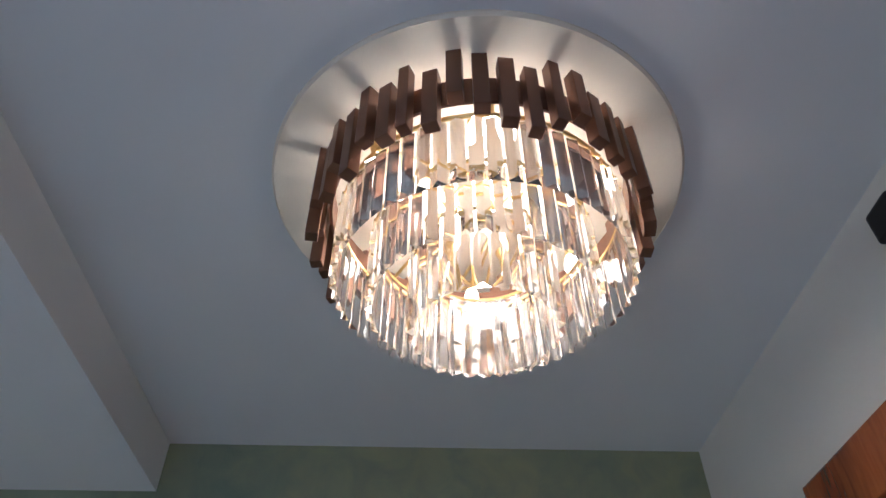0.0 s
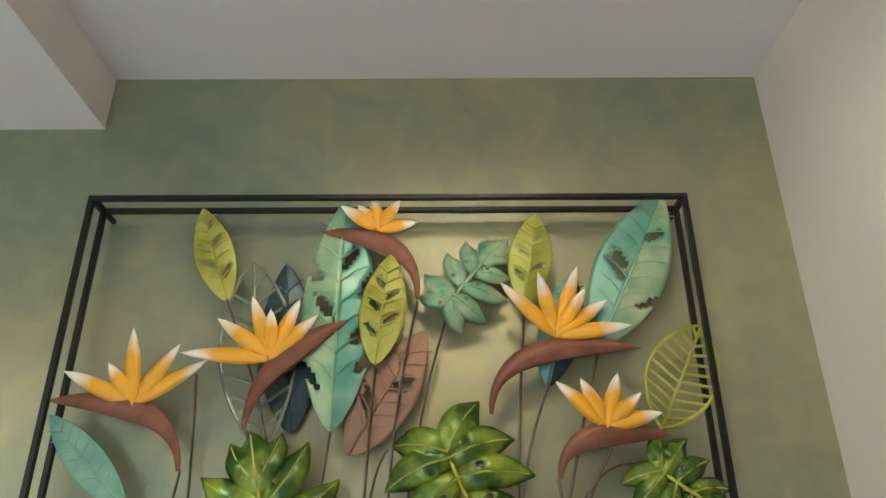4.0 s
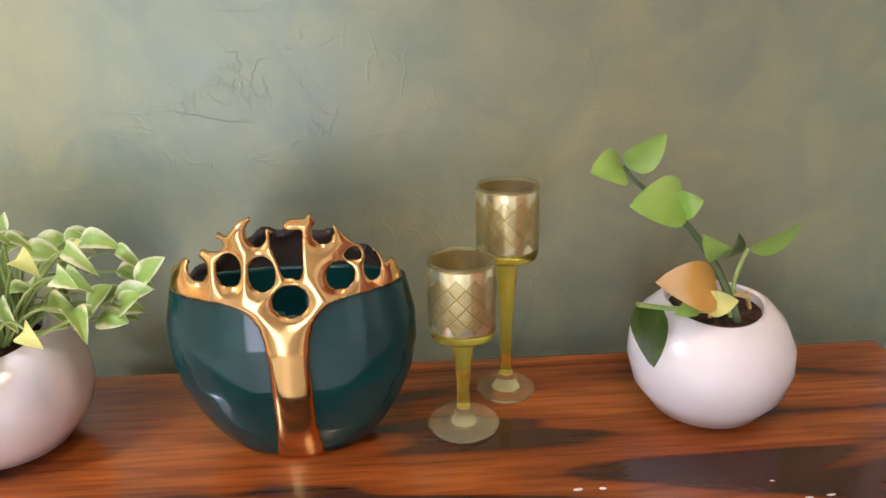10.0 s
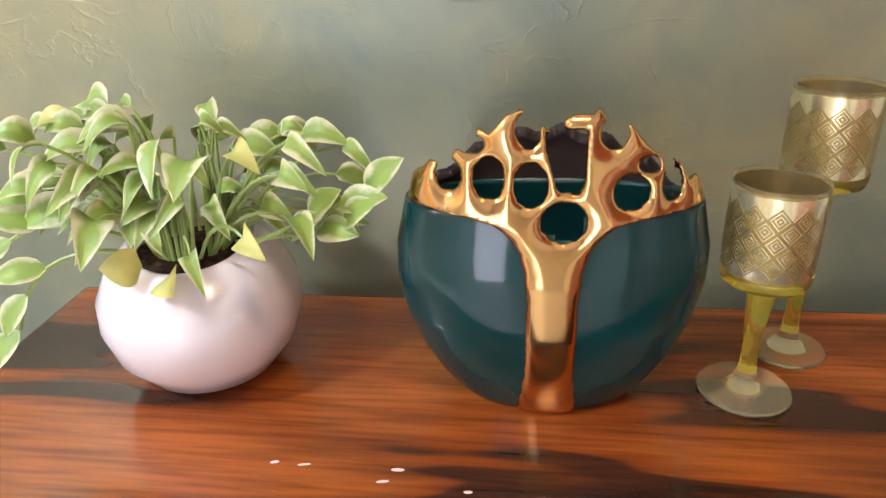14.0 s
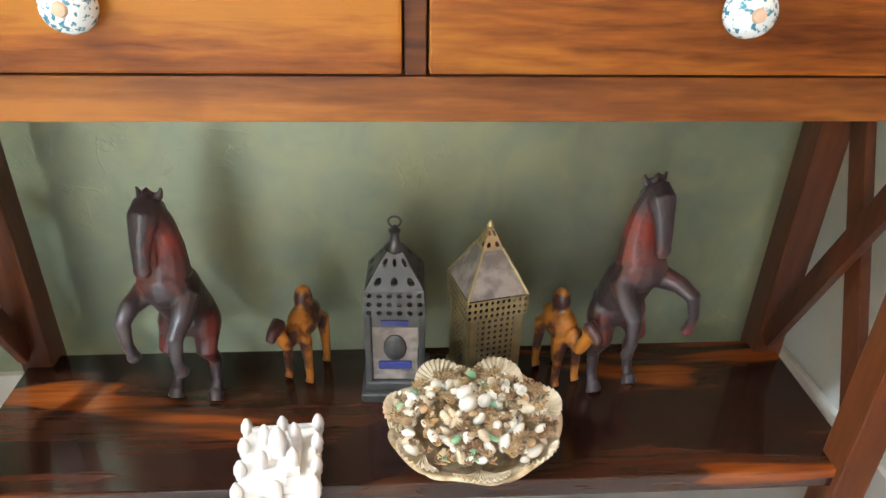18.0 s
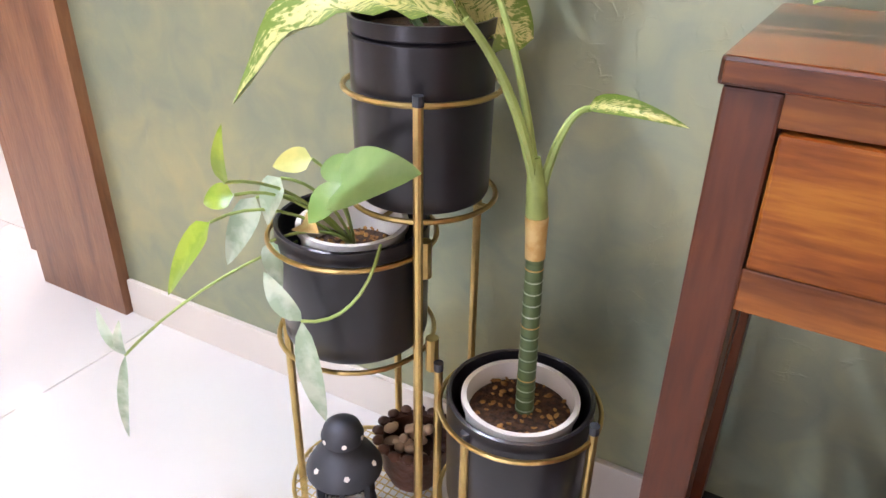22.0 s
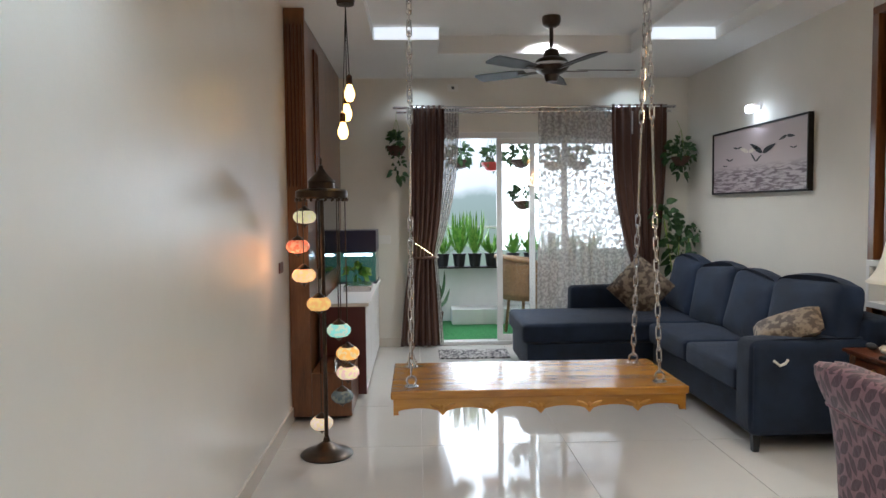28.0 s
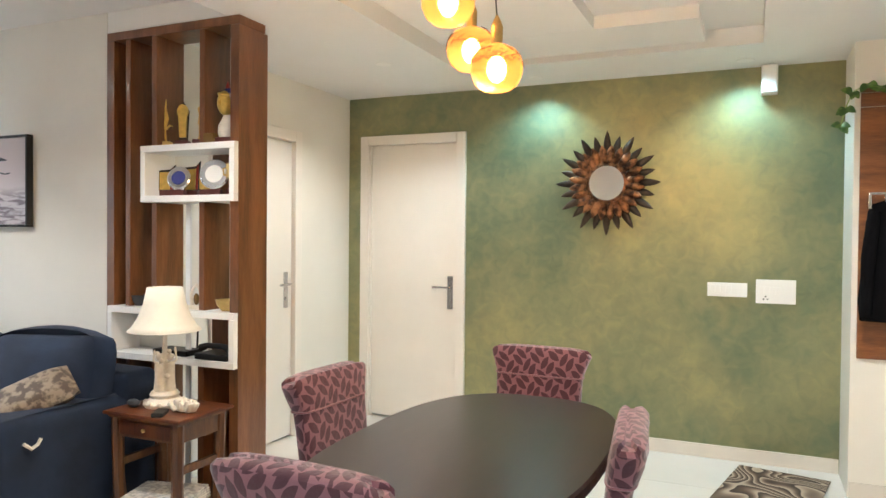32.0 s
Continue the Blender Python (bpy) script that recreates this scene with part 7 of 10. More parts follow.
for k in range(6):
    a = 2 * math.pi * k / 6 + 0.2
    part("star_hole", moved(lathe([(0, 0), (0.0045, 0), (0.0045, 0.001), (0, 0.001)], 5), Matrix.Rotation(a, 4, "Z") @ Matrix.Translation((0.0475, 0, 0.106)) @ Matrix.Rotation(radians(50), 4, "Y")), M["planterwhite"], ln)
    part("vent_hole", moved(lathe([(0, 0), (0.0035, 0), (0.0035, 0.001), (0, 0.001)], 10), Matrix.Rotation(a, 4, "Z") @ Matrix.Translation((0.0305, 0, 0.150)) @ Matrix.Rotation(radians(85), 4, "Y")), M["planterwhite"], ln)
cp = thing("pebble_bowl", "brown coconut-shell bowl of peach pebbles on the wire tray", "bowl", at=(-0.815, -0.182, 0.087))
part("bowl", lathe([(0, 0), (0.040, 0), (0.052, 0.03), (0.056, 0.075), (0.060, 0.082), (0.056, 0.086), (0.050, 0.08), (0.048, 0.04), (0, 0.04)], 28), M["coco"], cp, "rough brown bowl with a scalloped rim", smooth=True)
for k in range(16):
    a = 2 * math.pi * k / 16
    part("rim_bead", blob(None, (0.057 * math.cos(a), 0.057 * math.sin(a), 0.086), (0.010, 0.010, 0.007), (0, 0, 0), 8, 5), M["coco"], cp, smooth=True)
for k in range(18):
    a, rr = rnd.uniform(0, 6.28), 0.040 * math.sqrt(rnd.random())
    part("pebble", blob(None, (rr * math.cos(a), rr * math.sin(a), 0.068 + rnd.uniform(0, 0.02)), (rnd.uniform(0.008, 0.014), rnd.uniform(0.007, 0.011), 0.007), (rnd.uniform(0, 40), 0, rnd.uniform(0, 360)), 9, 6), M["pebble"], cp, smooth=True)


# ---- balcony door, curtains ----
wd = tagged(new("window_1"), "white aluminium sliding balcony door, half open", "window", kind="structure")
wx = WX - 0.08
for y0, y1, z0, z1 in ((WY0, WY1, 2.02 - 0.055, 2.02), (WY0, WY0 + 0.05, 0.03, 1.965), (WY1 - 0.05, WY1, 0.03, 1.965)):
    part("window_frame", box(wx - 0.05, wx + 0.05, y0, y1, z0, z1, 0.003), M["alu"], wd)
part("window_sill", box(wx - 0.06, wx + 0.06, WY0, WY1, 0.0, 0.03, 0.003), M["alu"], wd)
for y0, y1, dx in ((0.08, 0.76, 0.018), (0.40, 1.37, -0.018)):
    s = part("sash", box(wx + dx - 0.014, wx + dx + 0.014, y0, y0 + 0.055, 0.03, 1.965, 0.003), M["alu"], wd, "white sliding sash")
    part("stile", box(wx + dx - 0.014, wx + dx + 0.014, y1 - 0.055, y1, 0.03, 1.965, 0.003), M["alu"], s)
    part("rail", box(wx + dx - 0.013, wx + dx + 0.013, y0 + 0.055, y1 - 0.055, 0.03, 0.09, 0.003), M["alu"], s)
    part("rail", box(wx + dx - 0.013, wx + dx + 0.013, y0 + 0.055, y1 - 0.055, 1.91, 1.965, 0.003), M["alu"], s)
    g = part("pane", box(wx + dx - 0.003, wx + dx + 0.003, y0 + 0.055, y1 - 0.055, 0.09, 1.91), M["clear"], s)
    g.visible_shadow = False

rod = thing("curtain_rod", "double steel curtain rod over the balcony door", "curtain rod")
for x, z in ((WX + 0.10, 2.235), (WX + 0.05, 2.20)):
    part("rod", tube([(x, -0.86, z), (x, 1.72, z)], 0.011, 10), M["chrome"], rod)
for y in (-0.87, 1.73):
    part("finial", blob(None, (WX + 0.10, y, 2.235), (0.014, 0.022, 0.014)), M["chrome"], rod)
for y in (-0.80, 0.43, 1.66):
    part("bracket", box(WX + 0.001, WX + 0.11, y - 0.006, y + 0.006, 2.185, 2.20, 0.002), M["chrome"], rod)


def drape(name, label, x, y0, y1, gather, z_tie, yt0, yt1, yb0, yb1, material, folds, depth, thick=0.003):
    """A hanging cloth in folds, drawn in at the tie."""
    t = thing(name, label, "curtain")
    bm = bmesh.new()
    top, n, rows = 2.255, folds * 8, 34
    grid = []
    for j in range(rows + 1):
        z = top - (top - 0.02) * j / rows
        if z > z_tie:
            s = (top - z) / (top - z_tie)
            s = s ** 2.6 if gather else s
            a, b = y0 + (yt0 - y0) * s, y1 + (yt1 - y1) * s
        else:
            s = ((z_tie - z) / (z_tie - 0.02)) ** 0.7
            a, b = yt0 + (yb0 - yt0) * s, yt1 + (yb1 - yt1) * s
        row = []
        for i in range(n + 1):
            u = i / n
            w = depth * (0.75 + 0.25 * math.sin(i * 0.37 + j * 0.05))
            row.append(bm.verts.new((x + w * math.sin(2 * math.pi * folds * u + 0.25 * math.sin(j * 0.3)), a + (b - a) * u, z)))
        grid.append(row)
    for j in range(rows):
        for i in range(n):
            bm.faces.new((grid[j][i], grid[j + 1][i], grid[j + 1][i + 1], grid[j][i + 1])).smooth = True
    plate("cloth", bm, material, t, "", thick)
    if gather:
        ym = (yt0 + yt1) / 2
        part("tieback", tube([(x + 0.07 * math.cos(a), ym + (yt1 - yt0) * 0.56 * math.sin(a), z_tie) for a in [2 * math.pi * k / 24 for k in range(24)]], 0.014, 8, closed=True), material, t)
    return t


drape("curtain", "brown eyelet curtain tied back beside the balcony door", WX + 0.10, -0.73, -0.42, True, 0.85, -0.74, -0.53, -0.85, -0.48, M["curtain"], 6, 0.028)
drape("curtain", "brown eyelet curtain tied back over the sofa", WX + 0.10, 1.14, 1.66, True, 0.75, 1.34, 1.58, 1.28, 1.66, M["curtain"], 7, 0.028)
drape("sheer_curtain", "grey patterned net curtain drawn over the balcony door", WX + 0.045, 0.47, 1.36, False, 1.0, 0.46, 1.38, 0.44, 1.40, M["lace"], 12, 0.014, 0.0)
drape("sheer_curtain", "grey patterned net curtain gathered beside the balcony door", WX + 0.045, -0.44, -0.28, True, 0.85, -0.60, -0.50, -0.56, -0.44, M["lace"], 6, 0.014, 0.0)
vl = thing("valance", "grey patterned net valance hung over the sheer curtain", "curtain")
bm = bmesh.new()
rows = [[bm.verts.new((WX + 0.070 + 0.012 * math.sin(k * 0.9), 0.46 + 0.92 * k / 96, z - (0.012 * abs(math.sin(k * 0.24)) if z < 2.1 else 0.0))) for k in range(97)] for z in (2.195, 2.13, 2.06, 1.985)]
for p, q in zip(rows, rows[1:]):
    for k in range(96):
        bm.faces.new((p[k], q[k], q[k + 1], p[k + 1])).smooth = True
plate("cloth", bm, M["lace"], vl)
fl = thing("fairy_lights", "string of tiny fairy lights round the curtain", "string lights")
for k in range(9):
    part("fairy_bulb", blob(None, (WX + 0.14, -0.74 + 0.025 * k, 1.02 - 0.018 * k), (0.004, 0.004, 0.004), (0, 0, 0), 6, 4), M["filament"], fl)
part("wire", tube([(WX + 0.138, -0.74 + 0.025 * k, 1.02 - 0.018 * k) for k in range(9)], 0.001, 4), M["black"], fl)
pv = thing("wall_vent", "small square white vent plate above the curtain rod", "vent", at=(WX, -0.33, 2.43))
part("plate", box(0.001, 0.008, -0.05, 0.05, -0.035, 0.035, 0.002), M["plastic"], pv)
part("sensor_eye", blob(None, (0.010, 0.0, 0.0), (0.012, 0.014, 0.014)), M["slate"], pv)

# ---- balcony and distance ----
BXO = -9.95
structure("balcony_floor", box(BXO - 0.1, WX - 0.15, -2.4, 3.4, -0.15, -0.02), M["parapet"], "balcony floor slab", "floor")
structure("balcony_turf", box(BXO, WX - 0.16, -1.6, 2.6, -0.019, -0.004), M["turf"], "green artificial turf on the balcony", "turf")
structure("balcony_wall", box(BXO - 0.1, BXO, -2.4, 3.4, -0.02, 0.62, 0.005), M["parapet"], "white balcony parapet", "wall")
structure("balcony_ledge", box(BXO - 0.04, BXO + 0.30, -0.30, 2.2, -0.004, 0.17, 0.01), M["parapet"], "white painted ledge on the balcony", "ledge")
rl = thing("balcony_railing", "steel balcony railing with a planter rack", "railing")
for z in (0.88, 1.08):
    part("rail", tube([(BXO - 0.05, -2.2, z), (BXO - 0.05, 3.2, z)], 0.018, 8), M["alu"], rl)
for y in (-2.1, -0.9, 0.3, 1.5, 2.7):
    part("post", tube([(BXO - 0.05, y, 0.62), (BXO - 0.05, y, 1.08)], 0.015, 8), M["alu"], rl)
part("planter_rack", box(BXO + 0.01, BXO + 0.19, -0.75, 1.6, 0.622, 0.640, 0.003), M["black"], rl)


def foliage(parent, at, n, spread, size, material, rnd, up=0.3, name="foliage", shape=0.8, wide=0.3):
    """A clump of single leaves about a point."""
    bm = bmesh.new()
    at = Vector(at)
    for k in range(n):
        d = Vector((rnd.gauss(0, 1), rnd.gauss(0, 1), rnd.gauss(up, 1))).normalized()
        o = at + Vector((d.x * spread[0], d.y * spread[1], d.z * spread[2])) * rnd.random() ** 0.5
        out = (d + Vector((rnd.uniform(-0.6, 0.6), rnd.uniform(-0.6, 0.6), rnd.uniform(-0.7, 0.5)))).normalized()
        ln = size * rnd.uniform(0.7, 1.3)
        leaf(bm, o, o + out * ln, ln * wide, (out.y, -out.x, 0.7), 0.1 * ln, 0.2, shape, 5, 2, droop=ln * 0.25)
    return plate(name, bm, material, parent)


rnd = random.Random(31)
for k, y in enumerate((-0.58, -0.39, -0.20, -0.02, 0.17, 0.42, 0.62, 0.85, 1.08, 1.3)):
    p = thing("balcony_plant", "black square pot of bright spider plants on the railing rack", "potted plant", "railing pots", at=(BXO + 0.10, y, 0.641))
    part("pot", lathe([(0, 0), (0.058, 0), (0.075, 0.13), (0.080, 0.135), (0.080, 0.15), (0.070, 0.15), (0, 0.14)], 20), M["blackpot"], p)
    bm = bmesh.new()
    for j in range(38):
        a, r = rnd.uniform(0, 6.28), rnd.uniform(0.05, 0.19)
        h = rnd.uniform(0.14, 0.36) + (0.22 if k in (2, 3) else 0)
        leaf(bm, (0.02 * math.cos(a), 0.02 * math.sin(a), 0.14), (r * math.cos(a), r * math.sin(a), 0.14 + h), 0.013, (math.cos(a), math.sin(a), 0.4), 0.03, 0.2, 0.9, 6, 2, droop=0.06)
    plate("blade_tuft", bm, M["leafbright"], p)
for y, z, x, m, b in ((-0.20, 1.83, -9.5, "leafdark", "basket"), (0.14, 1.80, -9.5, "leafdark", "trophyred"), (0.46, 1.83, -9.5, "leafdark", "basket"), (0.47, 1.38, -9.4, "leafdark", "basket"), (0.82, 1.80, -9.5, "leafdark", "basket"), (1.1, 1.80, -9.5, "leafdark", "basket")):
    p = thing("hanging_basket", "hanging basket of trailing plants on the balcony", "hanging plant", "balcony baskets", at=(x, y, z))
    part("basket", lathe([(0, -0.10), (0.06, -0.085), (0.105, -0.03), (0.115, 0.0), (0.105, 0.002), (0, -0.01)], 20), M[b], p)
    for k in range(3):
        a = 2 * math.pi * k / 3
        part("cord", tube([(0.11 * math.cos(a), 0.11 * math.sin(a), 0), (0, 0, 0.35), (0, 0, 0.65)], 0.003, 5), M["black"], p)
    foliage(p, (0, 0, 0.06), 46, (0.13, 0.13, 0.10), 0.085, M[m], rnd, 0.5)
structure("balcony_ceiling", box(BXO - 0.1, WX - 0.15, -2.4, 3.4, 2.48, 2.6), M["parapet"], "white balcony soffit", "ceiling")
p = thing("balcony_fern", "tall dark strap-leaved plant in a clay pot on the turf", "potted plant", at=(-9.3, -0.52, -0.003))
part("pot", lathe([(0, 0), (0.08, 0), (0.11, 0.18), (0.115, 0.20), (0.10, 0.20), (0, 0.18)], 20), M["coco"], p)
bm = bmesh.new()
for j in range(16):
    a = rnd.uniform(0, 6.28)
    r, h = rnd.uniform(0.15, 0.42), rnd.uniform(0.30, 0.62)
    leaf(bm, (0, 0, 0.19), (r * math.cos(a), r * math.sin(a), 0.2 + h), 0.022, (math.cos(a), math.sin(a), 0.4), 0.07, 0.2, 0.9, 8, 2, droop=0.12)
plate("blade_tuft", bm, M["leafdark"], p)
wc = thing("wicker_chair", "woven cane armchair on the balcony", "chair", at=(-9.05, 0.48, -0.003), turn=200)
for k in range(4):
    a = math.pi / 4 + k * math.pi / 2
    part("leg", tube([(0.26 * math.cos(a), 0.26 * math.sin(a), 0), (0.22 * math.cos(a), 0.22 * math.sin(a), 0.38)], 0.016, 8), M["wicker"], wc)
part("seat", lathe([(0, 0.36), (0.28, 0.37), (0.30, 0.40), (0.27, 0.43), (0, 0.42)], 24), M["wicker"], wc)
bm = bmesh.new()
rows = []
for j in range(9):
    z = 0.40 + 0.045 * j
    rows.append([bm.verts.new(((0.30 + 0.006 * j) * math.cos(a), (0.30 + 0.006 * j) * math.sin(a), z if j < 8 else z + 0.05 * math.sin(a * 1.0 + 0.2))) for a in [radians(-30 + 10 * k) for k in range(25)]])
for p0, q0 in zip(rows, rows[1:]):
    for k in range(24):
        bm.faces.new((p0[k], p0[k + 1], q0[k + 1], q0[k])).smooth = True
plate("woven_back", bm, M["wicker"], wc, "", 0.025)
part("rim", tube([((0.348) * math.cos(a), (0.348) * math.sin(a), 0.76 + 0.05 * math.sin(a + 0.2)) for a in [radians(-30 + 10 * k) for k in range(25)]], 0.022, 8), M["wicker"], wc)


def backdrop_mat():
    """Bright haze over pale wooded hills and roofs."""
    m = bpy.data.materials.new("hazy_distance")
    m.use_nodes = True
    t = m.node_tree
    t.nodes.remove(t.nodes["Principled BSDF"])
    e = t.nodes.new("ShaderNodeEmission")
    e.inputs["Strength"].default_value = 1.0
    t.links.new(e.outputs["Emission"], t.nodes["Material Output"].inputs["Surface"])
    co = t.nodes.new("ShaderNodeTexCoord")
    sep = t.nodes.new("ShaderNodeSeparateXYZ")
    t.links.new(co.outputs["Object"], sep.inputs["Vector"])
    n = t.nodes.new("ShaderNodeTexNoise")
    n.inputs["Scale"].default_value, n.inputs["Detail"].default_value = 0.10, 6
    t.links.new(co.outputs["Object"], n.inputs["Vector"])
    add = t.nodes.new("ShaderNodeMath")
    add.operation = "MULTIPLY_ADD"
    add.inputs[1].default_value = 6.0
    t.links.new(n.outputs["Fac"], add.inputs[0])
    t.links.new(sep.outputs["Z"], add.inputs[2])
    mr = t.nodes.new("ShaderNodeMapRange")
    mr.inputs["From Min"].default_value, mr.inputs["From Max"].default_value = -11.4, 16.6
    t.links.new(add.outputs[0], mr.inputs["Value"])
    r = ramp_node(t, [(0.0, (0.30, 0.40, 0.30)), (0.38, (0.40, 0.50, 0.40)), (0.60, (0.56, 0.68, 0.64)), (0.64, (1.4, 1.46, 1.5)), (1.0, (1.8, 1.85, 1.9))])
    t.links.new(mr.outputs["Result"], r.inputs["Fac"])
    t.links.new(r.outputs["Color"], e.inputs["Color"])
    return m


M["haze"] = backdrop_mat()
bm = bmesh.new()
vs = [bm.verts.new(c) for c in ((-70, -70, -40), (-70, 70, -40), (-70, 70, 50), (-70, -70, 50))]
bm.faces.new(vs)
structure("backdrop", bm, M["haze"], "bright hazy sky over distant pale hills", "sky")
structure("ground", box(-71, -10.3, -70, 70, -16, -15), M["leafdark"], "wooded ground far below the balcony", "ground")

# ---- doormat ----
tagged(part("doormat", box(-8.20, -7.84, -0.50, 0.12, 0, 0.012, 0.004), M["mat_weave"]), "black and white woven doormat at the balcony door", "doormat")

# ---- tv unit ----
tv = thing("tv_unit", "tall fluted wood media wall with low white-fronted drawers", "media unit")
part("back_panel", box(-8.35, -6.16, SY + 0.002, -1.38, 0.02, 2.518, 0.003), M["post"], tv, "tall polished wood back panel")
part("end_panel", box(-6.16, -6.12, SY + 0.002, -1.345, 0.03, 2.518, 0.003), M["post"], tv)
for k in range(4):
    part("flute", box(-6.9 + 0.06 * k, -6.875 + 0.06 * k, -1.38, -1.366, 0.9, 2.40, 0.004), M["darkwood"], tv)
for k in range(5):
    part("flute", box(-6.118, -6.110, -1.455 + 0.022 * k, -1.445 + 0.022 * k, 1.45, 2.42, 0.002), M["darkwood"], tv)
part("low_cabinet", box(-6.62, -6.12, -1.344, -1.10, 0.03, 0.30, 0.004), M["post"], tv)
part("plinth", box(-8.30, -6.20, -1.36, -1.14, 0.0, 0.029), M["black"], tv)
part("counter_end", box(-6.66, -6.63, -1.36, -1.045, 0.03, 0.64, 0.003), M["maroon"], tv)
part("counter_top", box(-8.35, -6.63, -1.36, -1.02, 0.64, 0.665, 0.004), M["white"], tv)
for z0, z1 in ((0.04, 0.34), (0.345, 0.635)):
    for x0 in (-8.33, -7.76, -7.19):
        part("drawer", box(x0, x0 + 0.555, -1.36, -1.045, z0, z1, 0.004), M["white"], tv, "white drawer front")
tvs = thing("television", "flat black television on the media wall", "television", at=(-7.35, -1.38, 1.16))
part("screen", box(-0.58, 0.58, 0.022, 0.028, -0.32, 0.32), M["tv"], tvs)
part("bezel", box(-0.60, 0.60, 0.0, 0.0215, -0.34, 0.34, 0.006), M["black"], tvs)
aq = thing("aquarium", "lit planted aquarium with a dark hood on the counter", "aquarium", at=(-8.06, -1.19, 0.667))
part("base", box(-0.20, 0.20, -0.155, 0.155, 0, 0.02, 0.004), M["slate"], aq)
part("water", box(-0.19, 0.19, -0.145, 0.145, 0.022, 0.27), M["water"], aq, "green planted water")
g = part("tank_glass", box(-0.197, 0.197, -0.152, 0.152, 0.021, 0.268), M["clear"], aq)
part("hood", box(-0.20, 0.20, -0.155, 0.155, 0.27, 0.46, 0.008), M["hood"], aq, "dark blue-black hood")
part("light_bar", box(0.192, 0.196, -0.12, 0.12, 0.240, 0.262), M["tanklight"], aq)
foliage(aq, (0.205, 0.0, 0.10), 60, (0.012, 0.11, 0.07), 0.06, M["leafbright"], rnd, 0.4, "water_plants")
sk = thing("set_top_box", "silver media player on the counter", "media player", at=(-7.45, -1.16, 0.666))
part("body", box(-0.17, 0.17, -0.10, 0.11, 0, 0.045, 0.004), M["chrome"], sk)
bt = thing("jar_set", "three small clear glass jars on the low cabinet", "jar", at=(-6.35, -1.20, 0.301))
for k in range(3):
    part("jar", moved(lathe([(0, 0), (0.022, 0), (0.024, 0.05), (0.016, 0.065), (0.016, 0.075), (0, 0.075)], 16), pose(-0.06 + 0.06 * k, 0.02 * (k % 2), 0)), M["clear"], bt)
sw = thing("wall_switch", "brown switch plate on the passage wall", "switch", at=(-5.86, SY, 0.98))
part("plate", box(-0.05, 0.05, 0.001, 0.009, -0.03, 0.03, 0.002), M["maroon"], sw)
sw = thing("wall_switch", "white switch plate beside the balcony curtain", "switch", at=(WX, -1.02, 1.02))
part("plate", box(0.001, 0.009, -0.09, 0.09, -0.04, 0.04, 0.002), M["plastic"], sw)

# ---- mosaic floor lamp ----
LX, LY = -5.52, -1.18
lp = thing("floor_lamp", "bronze mosaic floor lamp with nine hanging glass globes", "floor lamp", at=(LX, LY, 0))
part("base", lathe([(0, 0), (0.135, 0), (0.14, 0.008), (0.125, 0.022), (0.09, 0.034), (0.06, 0.045), (0.045, 0.06), (0.02, 0.075), (0.014, 0.10), (0, 0.10)], 40), M["iron"], lp, smooth=True)
part("pole", tube([(0, 0, 0.09), (0, 0, 1.40)], 0.011, 12), M["iron"], lp)
part("canopy", lathe([(0.02, 1.36), (0.125, 1.365), (0.135, 1.375), (0.135, 1.405), (0.12, 1.415), (0.07, 1.42), (0.068, 1.45), (0.075, 1.455), (0.055, 1.475), (0.03, 1.50), (0.012, 1.525), (0.009, 1.54), (0, 1.545)], 40), M["iron"], lp, smooth=True)
for k in range(22):
    a = 2 * math.pi * k / 22
    part("canopy_bead", blob(None, (0.132 * math.cos(a), 0.132 * math.sin(a), 1.362), (0.008, 0.008, 0.010), (0, 0, 0), 8, 5), M["iron"], lp)
part("finial", tube([(0.018 * math.cos(a) + 0.0, 0, 1.562 + 0.018 * math.sin(a)) for a in [2 * math.pi * k / 18 for k in range(18)]], 0.0035, 6, closed=True), M["iron"], lp)
spots = ((-5.625, -1.287, 1.272), (-5.554, -1.315, 1.117), (-5.466, -1.272, 0.971), (-5.40, -1.189, 0.830), (-5.426, -1.093, 0.688), (-5.521, -1.059, 0.548), (-5.58, -1.066, 0.430), (-5.64, -1.105, 0.285), (-5.60, -1.215, 0.150))
for k, (x, y, z) in enumerate(spots):
    gx, gy = x - LX, y - LY
    r = 0.062
    g = part("globe", moved(lathe([(0.020, -0.036), (0.045, -0.030), (0.060, -0.012), (r, 0.0), (0.060, 0.012), (0.045, 0.030), (0.020, 0.036)], 28), pose(gx, gy, z)), GLASSES[k], lp, "mosaic glass globe", smooth=True)
    part("globe_cap", moved(lathe([(0.034, 0.032), (0.030, 0.040), (0.018, 0.048), (0.006, 0.058), (0, 0.06)], 18), pose(gx, gy, z)), M["iron"], g, smooth=True)
    part("globe_tassel", moved(lathe([(0.020, -0.036), (0.016, -0.044), (0.006, -0.052), (0, -0.062)], 12), pose(gx, gy, z)), M["iron"], g)
    part("chain", tube([(gx, gy, z + 0.058), (gx, gy, 1.37)], 0.0026, 6), M["iron"], lp)


